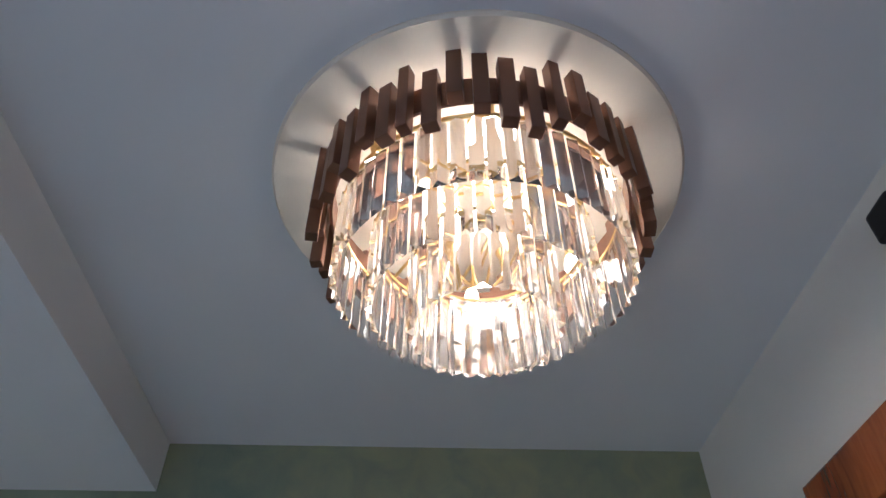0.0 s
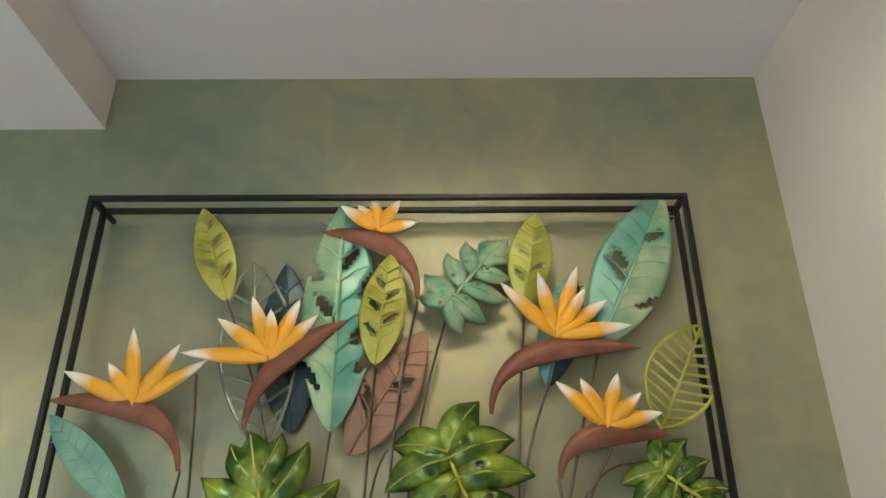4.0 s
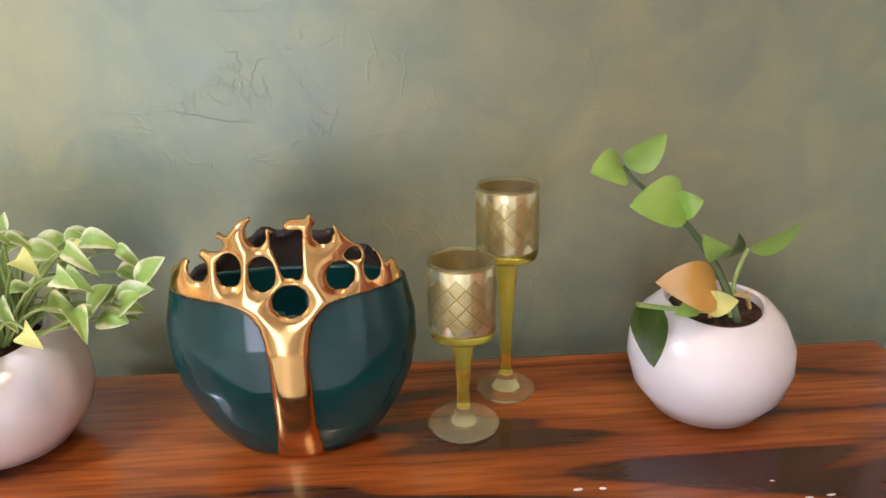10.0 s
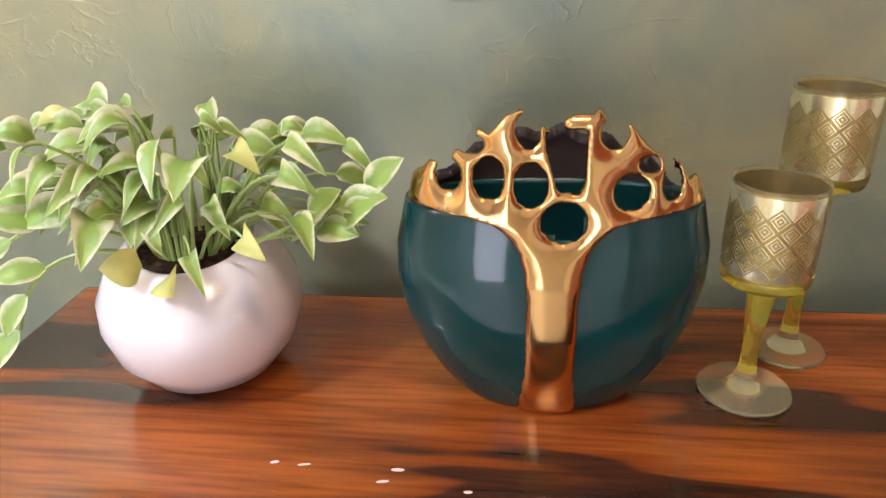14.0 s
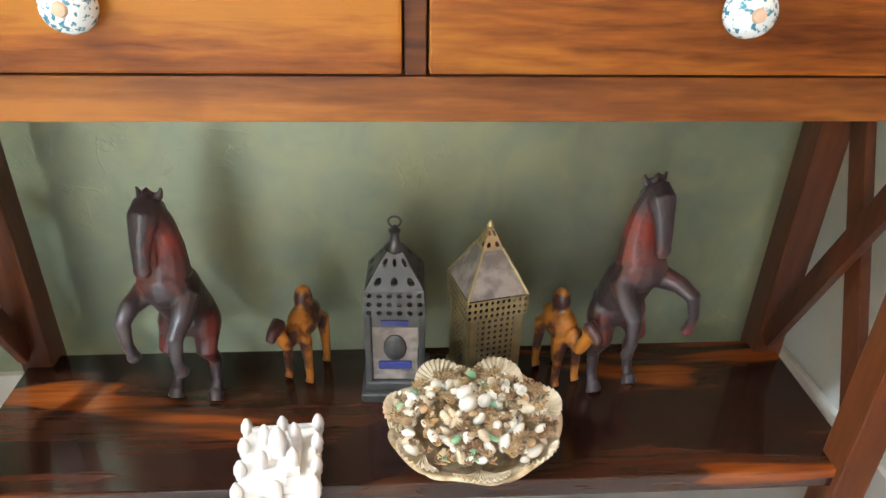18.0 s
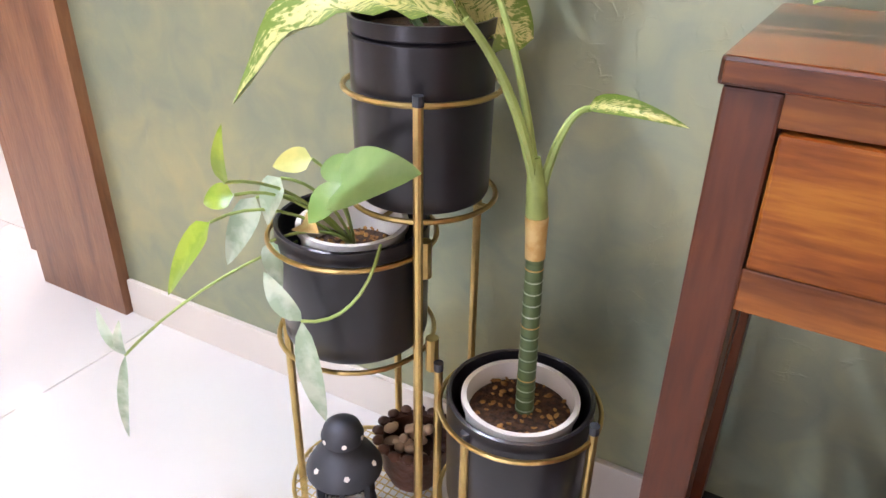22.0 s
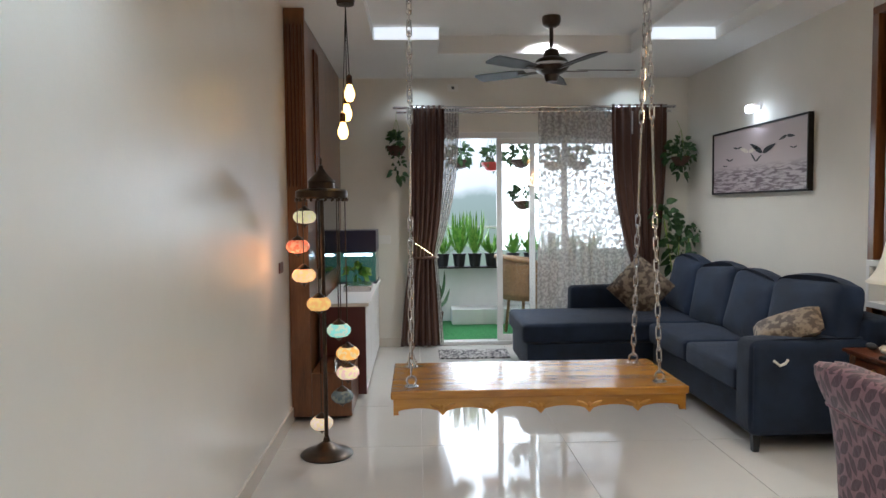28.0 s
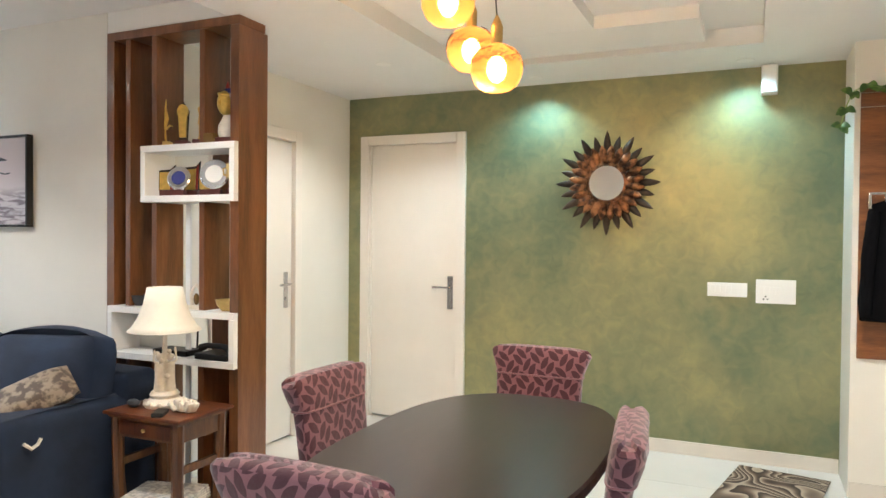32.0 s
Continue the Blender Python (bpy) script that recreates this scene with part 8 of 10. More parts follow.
# ---- edison pendants ----
pn = thing("pendant_cluster", "three amber filament bulbs on dark cords", "pendant light")
part("ceiling_rose", moved(lathe([(0, -0.03), (0.05, -0.028), (0.055, 0), (0, 0)], 24), pose(-5.97, -1.08, 2.519)), M["iron"], pn)
for x, y, z in ((-5.97, -1.065, 1.985), (-5.99, -1.085, 1.875), (-5.95, -1.105, 1.765)):
    part("cord", tube([(x, y, z + 0.10), (-5.97, -1.08, 2.48)], 0.003, 6), M["black"], pn)
    s = part("socket", moved(lathe([(0.016, 0.05), (0.018, 0.06), (0.016, 0.10), (0.006, 0.108), (0, 0.108)], 16), pose(x, y, z)), M["copper"], pn)
    part("bulb", moved(lathe([(0, -0.05), (0.018, -0.045), (0.030, -0.02), (0.030, 0.005), (0.018, 0.04), (0.014, 0.052)], 20, cap=False), pose(x, y, z)), M["edison"], pn, "glowing amber bulb", smooth=True)

# ---- ceiling fan ----
FX, FY = -6.85, 0.29
fn = thing("ceiling_fan", "dark bronze ceiling fan with five blades", "ceiling fan", at=(FX, FY, 0))
part("downrod", tube([(0, 0, 2.42), (0, 0, 2.655)], 0.014, 10), M["iron"], fn)
part("canopy", lathe([(0.03, 2.58), (0.06, 2.60), (0.068, 2.635), (0.065, 2.659), (0, 2.659)], 28), M["iron"], fn, smooth=True)
part("motor", lathe([(0, 2.20), (0.04, 2.202), (0.05, 2.23), (0.055, 2.25), (0.10, 2.27), (0.125, 2.30), (0.125, 2.33), (0.10, 2.36), (0.06, 2.375), (0.05, 2.42), (0.03, 2.435), (0, 2.435)], 36), M["iron"], fn, smooth=True)
part("motor_band", lathe([(0.127, 2.305), (0.131, 2.31), (0.131, 2.322), (0.127, 2.327)], 36, cap=False), M["chrome"], fn)
for k in range(5):
    a = radians(20 + 72 * k)
    r = Matrix.Rotation(a, 4, "Z") @ Matrix.Translation((0, 0, 2.285)) @ Matrix.Rotation(radians(11), 4, "X")
    b = part("blade", moved(sheet([(0.20, -0.045), (0.32, -0.065), (0.58, -0.068), (0.60, -0.05), (0.60, 0.05), (0.58, 0.068), (0.32, 0.065), (0.20, 0.045)], -0.003, 0.003), r @ Matrix.Rotation(radians(90), 4, "X")), M["fanblade"], fn)
    part("blade_iron", moved(box(0.10, 0.26, -0.016, 0.016, -0.012, -0.005, 0.002), r), M["iron"], b)

# ---- swing ----
sg = thing("swing", "polished teak plank swing on long steel chains", "swing")
SX0, SX1, SY0, SY1 = -5.19, -4.65, -0.80, 0.44
part("seat", box(SX0, SX1, SY0, SY1, 0.528, 0.562, 0.006), M["swing"], sg, "glossy teak seat board")


def scallop(n, length, low):
    """The lower edge of a carved apron, along its length."""
    pts = [(0, 0.0), (length, 0.0)]
    edge = []
    for k in range(n * 10 + 1):
        s = k / (n * 10)
        u = (s * n) % 1.0
        edge.append((length * (1 - s), -low + 0.022 * abs(math.sin(math.pi * s * n)) ** 0.6 - (0.010 if u < 0.08 or u > 0.92 else 0)))
    return pts + edge


for x, t in ((SX0 + 0.012, 0.018), (SX1 - 0.030, 0.018)):
    m = sheet(scallop(6, SY1 - SY0 - 0.02, 0.060), 0, t)
    m.transform(Matrix.Translation((x + t, SY0 + 0.01, 0.527)) @ Matrix.Rotation(radians(90), 4, "Z"))
    part("apron", m, M["swing"], sg, "scalloped carved apron")
for y in (SY0 + 0.012, SY1 - 0.030):
    m = sheet(scallop(2, SX1 - SX0 - 0.064, 0.062), 0, 0.018)
    m.transform(Matrix.Translation((SX0 + 0.032, y, 0.527)))
    part("apron", m, M["swing"], sg)
for k in range(1, 6):
    yy = SY0 + 0.01 + (SY1 - SY0 - 0.02) * k / 6
    for s in (-1, 1):
        part("carved_leaf", blob(None, (SX1 - 0.011, yy + s * 0.030, 0.496), (0.005, 0.026, 0.008), (s * 24, 0, 0), 10, 6), M["swing"], sg)
    part("carved_bud", blob(None, (SX1 - 0.011, yy, 0.490), (0.006, 0.009, 0.012), (0, 0, 0), 10, 6), M["swing"], sg)
link = tube([(0, 0.010 * math.cos(a), (0.020 if math.sin(a) > 0 else -0.020) * (1 if abs(math.sin(a)) > 0.2 else 0) + 0.010 * math.sin(a)) for a in [2 * math.pi * k / 16 for k in range(16)]], 0.0034, 6, closed=True)
first = part("chain_link", link, M["chrome"], sg)
used = False
for x, y in ((SX1 - 0.075, SY0 + 0.085), (SX0 + 0.10, SY0 + 0.085), (SX1 - 0.075, SY1 - 0.10), (SX0 + 0.10, SY1 - 0.10)):
    part("eye_plate", moved(lathe([(0, 0), (0.030, 0), (0.030, 0.005), (0.012, 0.008), (0, 0.008)], 16), pose(x, y, 0.562)), M["chrome"], sg)
    part("eye_ring", tube([(x, y + 0.020 * math.cos(a), 0.588 + 0.020 * math.sin(a)) for a in [2 * math.pi * k / 18 for k in range(18)]], 0.0045, 6, closed=True), M["chrome"], sg)
    a, b = Vector((x, y, 0.605)), Vector((-4.92, y + (0.01 if y < 0 else 0.0), 2.40))
    way = b - a
    n = int(way.length / 0.047)
    rot = way.to_track_quat("Z", "Y").to_matrix().to_4x4()
    for k in range(n):
        s = (k + 0.5) / n
        if 0.40 < s < 0.58:
            continue
        ob = first if not used else new("chain_link", first.data)
        used = True
        ob.parent = sg
        ob.matrix_basis = Matrix.Translation(a + way * s) @ rot @ Matrix.Rotation(radians(90 * (k % 2)), 4, "Z")
    part("chain_rod", tube([a + way * 0.39, a + way * 0.59], 0.0055, 8), M["chrome"], sg)
for y in (SY0 + 0.095, SY1 - 0.10):
    part("ceiling_hook", tube([(-4.92, y, 2.36), (-4.92, y, 2.408)], 0.010, 8), M["chrome"], sg)

# ---- sofa ----
sf = thing("sofa", "navy velvet corner sofa with a chaise and loose back cushions", "sofa")


def pad(x0, x1, y0, y1, z0, z1, r=0.04, puff=0.02, segs=3):
    """A stuffed block with rounded edges and a soft crown."""
    bm = bmesh.new()
    bmesh.ops.create_cube(bm, size=1.0)
    bmesh.ops.subdivide_edges(bm, edges=list(bm.edges), cuts=5, use_grid_fill=True)
    for v in bm.verts:
        u, w, h = v.co.x * 2, v.co.y * 2, v.co.z * 2
        k = puff * (1 - u * u) * (1 - w * w)
        v.co = Vector(((x0 + x1) / 2 + u * (x1 - x0) / 2, (y0 + y1) / 2 + w * (y1 - y0) / 2, (z0 + z1) / 2 + h * (z1 - z0) / 2 + (k if h > 0.9 else 0)))
        if abs(w) > 0.99:
            v.co.y += math.copysign(puff * 0.6 * (1 - u * u) * (1 - h * h), w)
        if abs(u) > 0.99:
            v.co.x += math.copysign(puff * 0.4 * (1 - w * w) * (1 - h * h), u)
    sharp = [e for e in bm.edges if e.calc_face_angle(0) > 0.8]
    bmesh.ops.bevel(bm, geom=sharp, offset=r, segments=segs, affect="EDGES", profile=0.5)
    return bm


def piping(x0, x1, y0, y1, z, parent):
    part("piping", tube([(x0, y0, z), (x1, y0, z), (x1, y1, z), (x0, y1, z)], 0.006, 6, closed=True), M["navy"], parent)


part("base", box(-7.05, -5.57, 1.10, 1.86, 0.075, 0.27, 0.015), M["navy"], sf, smooth=True)
c = part("chaise_base", box(-7.88, -7.055, 0.14, 1.86, 0.06, 0.27, 0.02), M["navy"], sf, smooth=True)
c = part("chaise_cushion", pad(-7.90, -7.06, 0.11, 1.62, 0.275, 0.425, 0.035, 0.012), M["navycush"], sf, smooth=True)
piping(-7.885, -7.075, 0.125, 1.6, 0.405, c)
for x0, x1 in ((-7.045, -6.31), (-6.305, -5.57)):
    c = part("seat_cushion", pad(x0, x1, 1.06, 1.62, 0.275, 0.425, 0.035, 0.02), M["navycush"], sf, smooth=True)
    piping(x0 + 0.015, x1 - 0.015, 1.075, 1.6, 0.408, c)
a = part("armrest", pad(-5.565, -5.36, 1.05, 1.87, 0.09, 0.60, 0.045, 0.01), M["navy"], sf, smooth=True)
part("piping", tube([(-5.375, 1.065, 0.13), (-5.375, 1.065, 0.565), (-5.375, 1.85, 0.565)], 0.005, 6), M["navy"], a)
part("armrest", pad(-8.05, -7.89, 0.66, 1.87, 0.06, 0.61, 0.04, 0.01), M["navy"], sf, smooth=True)
part("backrest", pad(-7.89, -5.36, 1.66, 1.885, 0.09, 0.70, 0.04, 0.01), M["navy"], sf, smooth=True)
for x0, x1, tilt, top in ((-7.86, -7.30, 4, 0.86), (-7.32, -6.68, -5, 0.845), (-6.70, -6.10, 6, 0.83), (-6.12, -5.42, -3, 0.865)):
    bm = pad(-(x1 - x0) / 2, (x1 - x0) / 2, -0.10, 0.08, -0.23, 0.22, 0.06, 0.05)
    bm.transform(Matrix.Translation(((x0 + x1) / 2, 1.60, top - 0.22)) @ Matrix.Rotation(radians(-12), 4, "X") @ Matrix.Rotation(radians(tilt), 4, "Y"))
    c = part("back_cushion", bm, M["navycush"], sf, "plump loose navy back cushion", smooth=True)
for x, y in ((-5.42, 1.10), (-5.42, 1.80), (-7.82, 0.20), (-7.82, 1.80), (-7.10, 0.20)):
    part("leg", moved(lathe([(0.022, 0), (0.030, 0.092), (0, 0.092)], 4), pose(x, y, 0, 0, 0, 45)), M["black"], sf)
part("pull_tab", tube([(-5.352, 1.16, 0.50), (-5.345, 1.19, 0.475), (-5.348, 1.22, 0.485), (-5.350, 1.235, 0.505)], 0.008, 6), M["shellwhite"], sf, "white cord pull")


def pillow(label, w, h, m):
    bm = bmesh.new()
    n = 10
    for side in (-1, 1):
        g = [[bm.verts.new(((i / n - 0.5) * w, side * 0.065 * ((1 - (2 * i / n - 1) ** 4) * (1 - (2 * j / n - 1) ** 4)) ** 0.7, (j / n - 0.5) * h)) for i in range(n + 1)] for j in range(n + 1)]
        for j in range(n):
            for i in range(n):
                bm.faces.new((g[j][i], g[j][i + 1], g[j + 1][i + 1], g[j + 1][i]))
    bmesh.ops.remove_doubles(bm, verts=list(bm.verts), dist=0.0005)
    ob = part("throw_pillow", bm, M["brocade"], smooth=True)
    ob.matrix_world = m
    return tagged(ob, label, "pillow", "throw pillows")


pillow("brown patterned throw pillow leaning on the chaise end", 0.40, 0.40, pose(-7.66, 1.20, 0.625, -18, 40, 55))
pillow("brown and cream patterned throw pillow lying on the sofa arm end", 0.36, 0.22, pose(-5.54, 1.33, 0.637, -62, -22, 57))

# ---- picture and sconce ----
pc = thing("framed_picture", "black-framed pale seascape print with gulls", "picture", at=(-7.05, PY, 1.655))
PW, PH = 0.742, 0.256
part("canvas", box(-PW + 0.014, PW - 0.014, -0.030, -0.008, -PH + 0.014, PH - 0.014), M["sea"], pc, "pale mauve sea and sky print")
for a in ((-PW, PW, PH - 0.013, PH), (-PW, PW, -PH, -PH + 0.013), (-PW, -PW + 0.013, -PH + 0.013, PH - 0.013), (PW - 0.013, PW, -PH + 0.013, PH - 0.013)):
    part("frame_bar", box(a[0], a[1], -0.040, -0.001, a[2], a[3], 0.002), M["black"], pc)


def gull(x, z, s, wing, material):
    g = None
    for side in (-1, 1):
        bm = bmesh.new()
        leaf(bm, (x, -0.0315, z), (x + side * s, -0.0315, z + wing * s * (0.45 if side > 0 else 0.75)), s * 0.10, (0, -1, 0), 0.0, 0.0, 0.6, 7, 2)
        ob = plate("painted_gull" if g is None else "painted_wing", bm, material, pc if g is None else g)
        g = g or ob


for x, z, s, w in ((-0.10, 0.06, 0.16, 0.35), (0.12, 0.04, 0.20, 0.55), (0.46, 0.13, 0.11, -0.25), (-0.42, 0.01, 0.07, 0.4), (-0.50, -0.03, 0.05, 0.3), (0.02, -0.02, 0.09, 1.1), (-0.28, 0.10, 0.08, 0.2), (0.55, 0.04, 0.05, 0.3)):
    gull(x, z, s, w, M["slate"] if s < 0.12 else M["shellwhite"] if x < 0 else M["slate"])
sc = thing("wall_sconce", "small white wall spotlight over the picture", "wall light", at=(-7.03, PY, 2.03))
part("rose", moved(lathe([(0, 0), (0.030, 0), (0.028, 0.016), (0, 0.018)], 20), pose(0, 0, 0.02, 90, 0, 0)), M["white"], sc)
part("arm", tube([(0, -0.015, 0.02), (0, -0.06, 0.03), (0, -0.075, 0.012)], 0.006, 8), M["white"], sc)
part("head", blob(None, (0, -0.085, -0.005), (0.034, 0.034, 0.034)), M["spotlight_glass"], sc, "lit frosted spotlight head", smooth=True)

# ---- wall plants ----
for name, label, at, n, spread in (
    ("hanging_plant", "trailing dark green plant hung beside the curtain", (WX + 0.14, -0.86, 1.88), 60, (0.08, 0.09, 0.09)),
    ("hanging_plant", "bushy dark green plant in a hanging wire basket", (WX + 0.20, 1.76, 1.76), 110, (0.13, 0.15, 0.14)),
):
    p = thing(name, label, "hanging plant", "wall plants", at=at)
    part("basket", lathe([(0, -0.09), (0.05, -0.08), (0.085, -0.02), (0.09, 0.0), (0, -0.005)], 18), M["basket"], p)
    for k in range(3):
        a = 2 * math.pi * k / 3
        part("cord", tube([(0.085 * math.cos(a), 0.085 * math.sin(a), 0), (0, 0, 0.25), (-0.10, 0, 0.34)], 0.002, 5), M["stalk"], p)
    foliage(p, (0, 0, 0.04), n, spread, 0.055, M["leafdark"], rnd, 0.2)
    foliage(p, (0, 0.0, -0.16 if n < 80 else -0.05), 26, (0.05, 0.07, 0.16), 0.055, M["leafdark"], rnd, -0.5, "trailing_leaves")
p = thing("floor_plant", "leafy dark green plant behind the sofa corner", "potted plant", at=(-8.22, 1.72, 0.0))
part("pot", lathe([(0, 0), (0.11, 0), (0.14, 0.26), (0.13, 0.27), (0, 0.25)], 24), M["planterwhite"], p)
for k in range(5):
    a = 2 * math.pi * k / 5
    top = Vector((0.10 * math.cos(a), 0.13 * math.sin(a) - 0.02, 0.95 + 0.07 * k))
    part("stem", tube(curve((0, 0, 0.25), (0.03 * math.cos(a), 0.03 * math.sin(a), 0.7), top, 8), 0.006, 6), M["stalk"], p)
    foliage(p, top, 16, (0.07, 0.11, 0.10), 0.095, M["leafdark"], rnd, 0.2)
foliage(p, (0.05, 0.02, 0.80), 20, (0.10, 0.12, 0.12), 0.095, M["leafdark"], rnd, 0.0)


# ---- dining table ----
def boxuv(bm):
    """UVs in metres by the main direction of each face."""
    uv = bm.loops.layers.uv.verify()
    for f in bm.faces:
        n = f.normal
        a = 0 if abs(n.x) > max(abs(n.y), abs(n.z)) else 1 if abs(n.y) > abs(n.z) else 2
        for l in f.loops:
            c = l.vert.co
            l[uv].uv = ((c.y, c.z), (c.x, c.z), (c.x, c.y))[a]
    return bm


def oval(hx, hy, power, z0, z1, edge, n=72):
    bm = bmesh.new()
    rings = []
    for grow, z in ((-edge, z0), (0, z0 + edge), (0, z1 - edge), (-edge, z1)):
        ring = []
        for k in range(n):
            a = 2 * math.pi * k / n
            c, s = math.cos(a), math.sin(a)
            ring.append(bm.verts.new((math.copysign(abs(c) ** power, c) * (hx + grow), math.copysign(abs(s) ** power, s) * (hy + grow), z)))
        rings.append(ring)
    for p, q in zip(rings, rings[1:]):
        for k in range(n):
            bm.faces.new((p[k], p[(k + 1) % n], q[(k + 1) % n], q[k]))
    bm.faces.new(rings[0][::-1])
    bm.faces.new(rings[-1])
    return bm


dt = thing("dining_table", "dark espresso oval dining table on a slatted pedestal", "dining table", at=(-3.385, 1.195, 0))
part("tabletop", oval(0.385, 0.675, 0.72, 0.712, 0.75, 0.006), M["espresso"], dt, "dark satin oval tabletop")
part("top_frame", box(-0.20, 0.20, -0.42, 0.42, 0.68, 0.711, 0.003), M["espresso"], dt)
part("foot_board", oval(0.22, 0.40, 0.6, 0.0, 0.05, 0.008), M["espresso"], dt)
for x in (-0.10, -0.03, 0.04, 0.11):
    for y in (-0.28, 0.28):
        part("pedestal_slat", box(x - 0.02, x + 0.02, y - 0.05, y + 0.05, 0.05, 0.68, 0.004), M["espresso"], dt)


def dining_chair(m, label):
    """A dark chair in a printed stretch cover; it faces +y, its back at y = 0."""
    c = thing("dining_chair", label, "dining chair", "chairs round the table")
    for x in (-0.155, 0.155):
        part("leg", box(x - 0.020, x + 0.020, -0.005, 0.040, 0, 0.44, 0.004), M["espresso"], c)
        part("leg", box(x - 0.020, x + 0.020, 0.35, 0.392, 0, 0.42, 0.004), M["espresso"], c)
        part("stretcher", box(x - 0.010, x + 0.010, 0.042, 0.348, 0.20, 0.235, 0.003), M["espresso"], c)
    part("stretcher", box(-0.134, 0.134, 0.008, 0.028, 0.24, 0.275, 0.003), M["espresso"], c)
    bm = pad(-0.200, 0.200, 0.045, 0.425, 0.37, 0.475, 0.025, 0.012)
    part("seat_cover", boxuv(bm), M["cloth"], c, "burgundy leaf-print seat cover", smooth=True)
    bm = bmesh.new()
    rings = []
    for z, a, t, y in ((0.375, 0.184, 0.030, 0.018), (0.48, 0.188, 0.032, 0.016), (0.60, 0.190, 0.032, 0.008), (0.70, 0.192, 0.034, -0.004), (0.758, 0.194, 0.036, -0.012), (0.775, 0.198, 0.042, -0.018), (0.81, 0.210, 0.046, -0.026), (0.84, 0.222, 0.046, -0.032), (0.860, 0.226, 0.042, -0.034), (0.872, 0.216, 0.032, -0.032), (0.876, 0.18, 0.012, -0.030)):
        ring = []
        n = 40
        for k in range(n):
            u = 2 * math.pi * k / n
            cx, sy = math.cos(u), math.sin(u)
            wob = 1 + (0.035 * math.sin(11 * u + z * 40) if 0.76 < z < 0.88 else 0.008 * math.sin(7 * u + z * 30))
            arch = 0.010 * (1 - abs(cx) ** 1.5) if z > 0.84 else 0
            ring.append(bm.verts.new((math.copysign(abs(cx) ** 0.35, cx) * a, y + math.copysign(abs(sy) ** 0.5, sy) * t * wob, z + arch - (0.012 if abs(cx) > 0.9 and z > 0.85 else 0))))
        rings.append(ring)
    for p, q in zip(rings, rings[1:]):
        for k in range(40):
            bm.faces.new((p[k], p[(k + 1) % 40], q[(k + 1) % 40], q[k]))
    bm.faces.new(rings[0][::-1])
    bm.faces.new(rings[-1])
    bmesh.ops.recalc_face_normals(bm, faces=bm.faces)
    bm.normal_update()
    b = part("back_cover", boxuv(bm), M["cloth"], c, "burgundy leaf-print back cover with a gathered roll", smooth=True)
    part("gather_seam", tube([(math.copysign(abs(math.cos(u)) ** 0.35, math.cos(u)) * 0.197, -0.014 + math.copysign(abs(math.sin(u)) ** 0.5, math.sin(u)) * 0.039, 0.762) for u in [2 * math.pi * k / 40 for k in range(40)]], 0.004, 5, closed=True), M["cloth"], b)
    c.matrix_world = m
    return c


c1 = dining_chair(pose(-3.495, 0.475, 0, 0, 0, -3), "burgundy leaf-print covered dining chair with its back to the passage")
for m, label in ((pose(-4.02, 1.40, 0, 0, 0, -93), "burgundy leaf-print covered dining chair beside the partition"), (pose(-3.49, 2.22, 0, 0, 0, 178), "burgundy leaf-print covered dining chair before the green wall"), (pose(-2.955, 1.125, 0, 0, 0, 97), "burgundy leaf-print covered dining chair with its back to the wood panel")):
    tagged(copy_thing(c1, m), label)

# ---- amber pendants over the table ----
dp = thing("pendant_cluster", "three amber glass globe pendants with dark filigree over the table", "pendant light")
part("ceiling_rose", moved(lathe([(0, -0.03), (0.09, -0.028), (0.095, 0), (0, 0)], 28), pose(-3.45, 1.30, 2.504)), M["iron"], dp)
for x, y, z in ((-3.372, 1.30, 1.885), (-3.505, 1.42, 1.985), (-3.495, 1.20, 2.075)):
    r = 0.082
    part("cord", tube([(x, y, z + 0.16), (-3.45 + (x + 3.45) * 0.5, 1.30 + (y - 1.30) * 0.5, 2.480)], 0.0025, 6), M["black"], dp)
    part("socket", moved(lathe([(0.018, 0.07), (0.019, 0.13), (0.012, 0.15), (0.005, 0.165), (0, 0.166)], 18), pose(x, y, z)), M["brass"], dp)
    g = part("globe", moved(lathe([(0.020, -0.068), (0.045, -0.064), (0.068, -0.045), (0.080, -0.015), (r, 0.005), (0.076, 0.035), (0.058, 0.060), (0.030, 0.074), (0.018, 0.078)], 32), pose(x, y, z)), M["amberglobe"], dp, "glowing amber glass globe", smooth=True)
    part("bulb", blob(None, (x, y, z + 0.0), (0.026, 0.026, 0.034)), M["filament"], g)
    rr = random.Random(int(1000 * z))
    for k in range(26):
        a, h = rr.uniform(0, 6.28), rr.uniform(0.012, 0.062)
        pts = []
        for j in range(5):
            aa, hh = a + 0.16 * j * rr.choice((-1, 1)) * 0.8, h + rr.uniform(-0.012, 0.012)
            s = math.sqrt(max(0.0, 1 - (hh / 0.086) ** 2))
            pts.append((x + 0.0845 * s * math.cos(aa), y + 0.0845 * s * math.sin(aa), z + hh))
        part("filigree", tube(pts, 0.0013, 4), M["iron"], g)

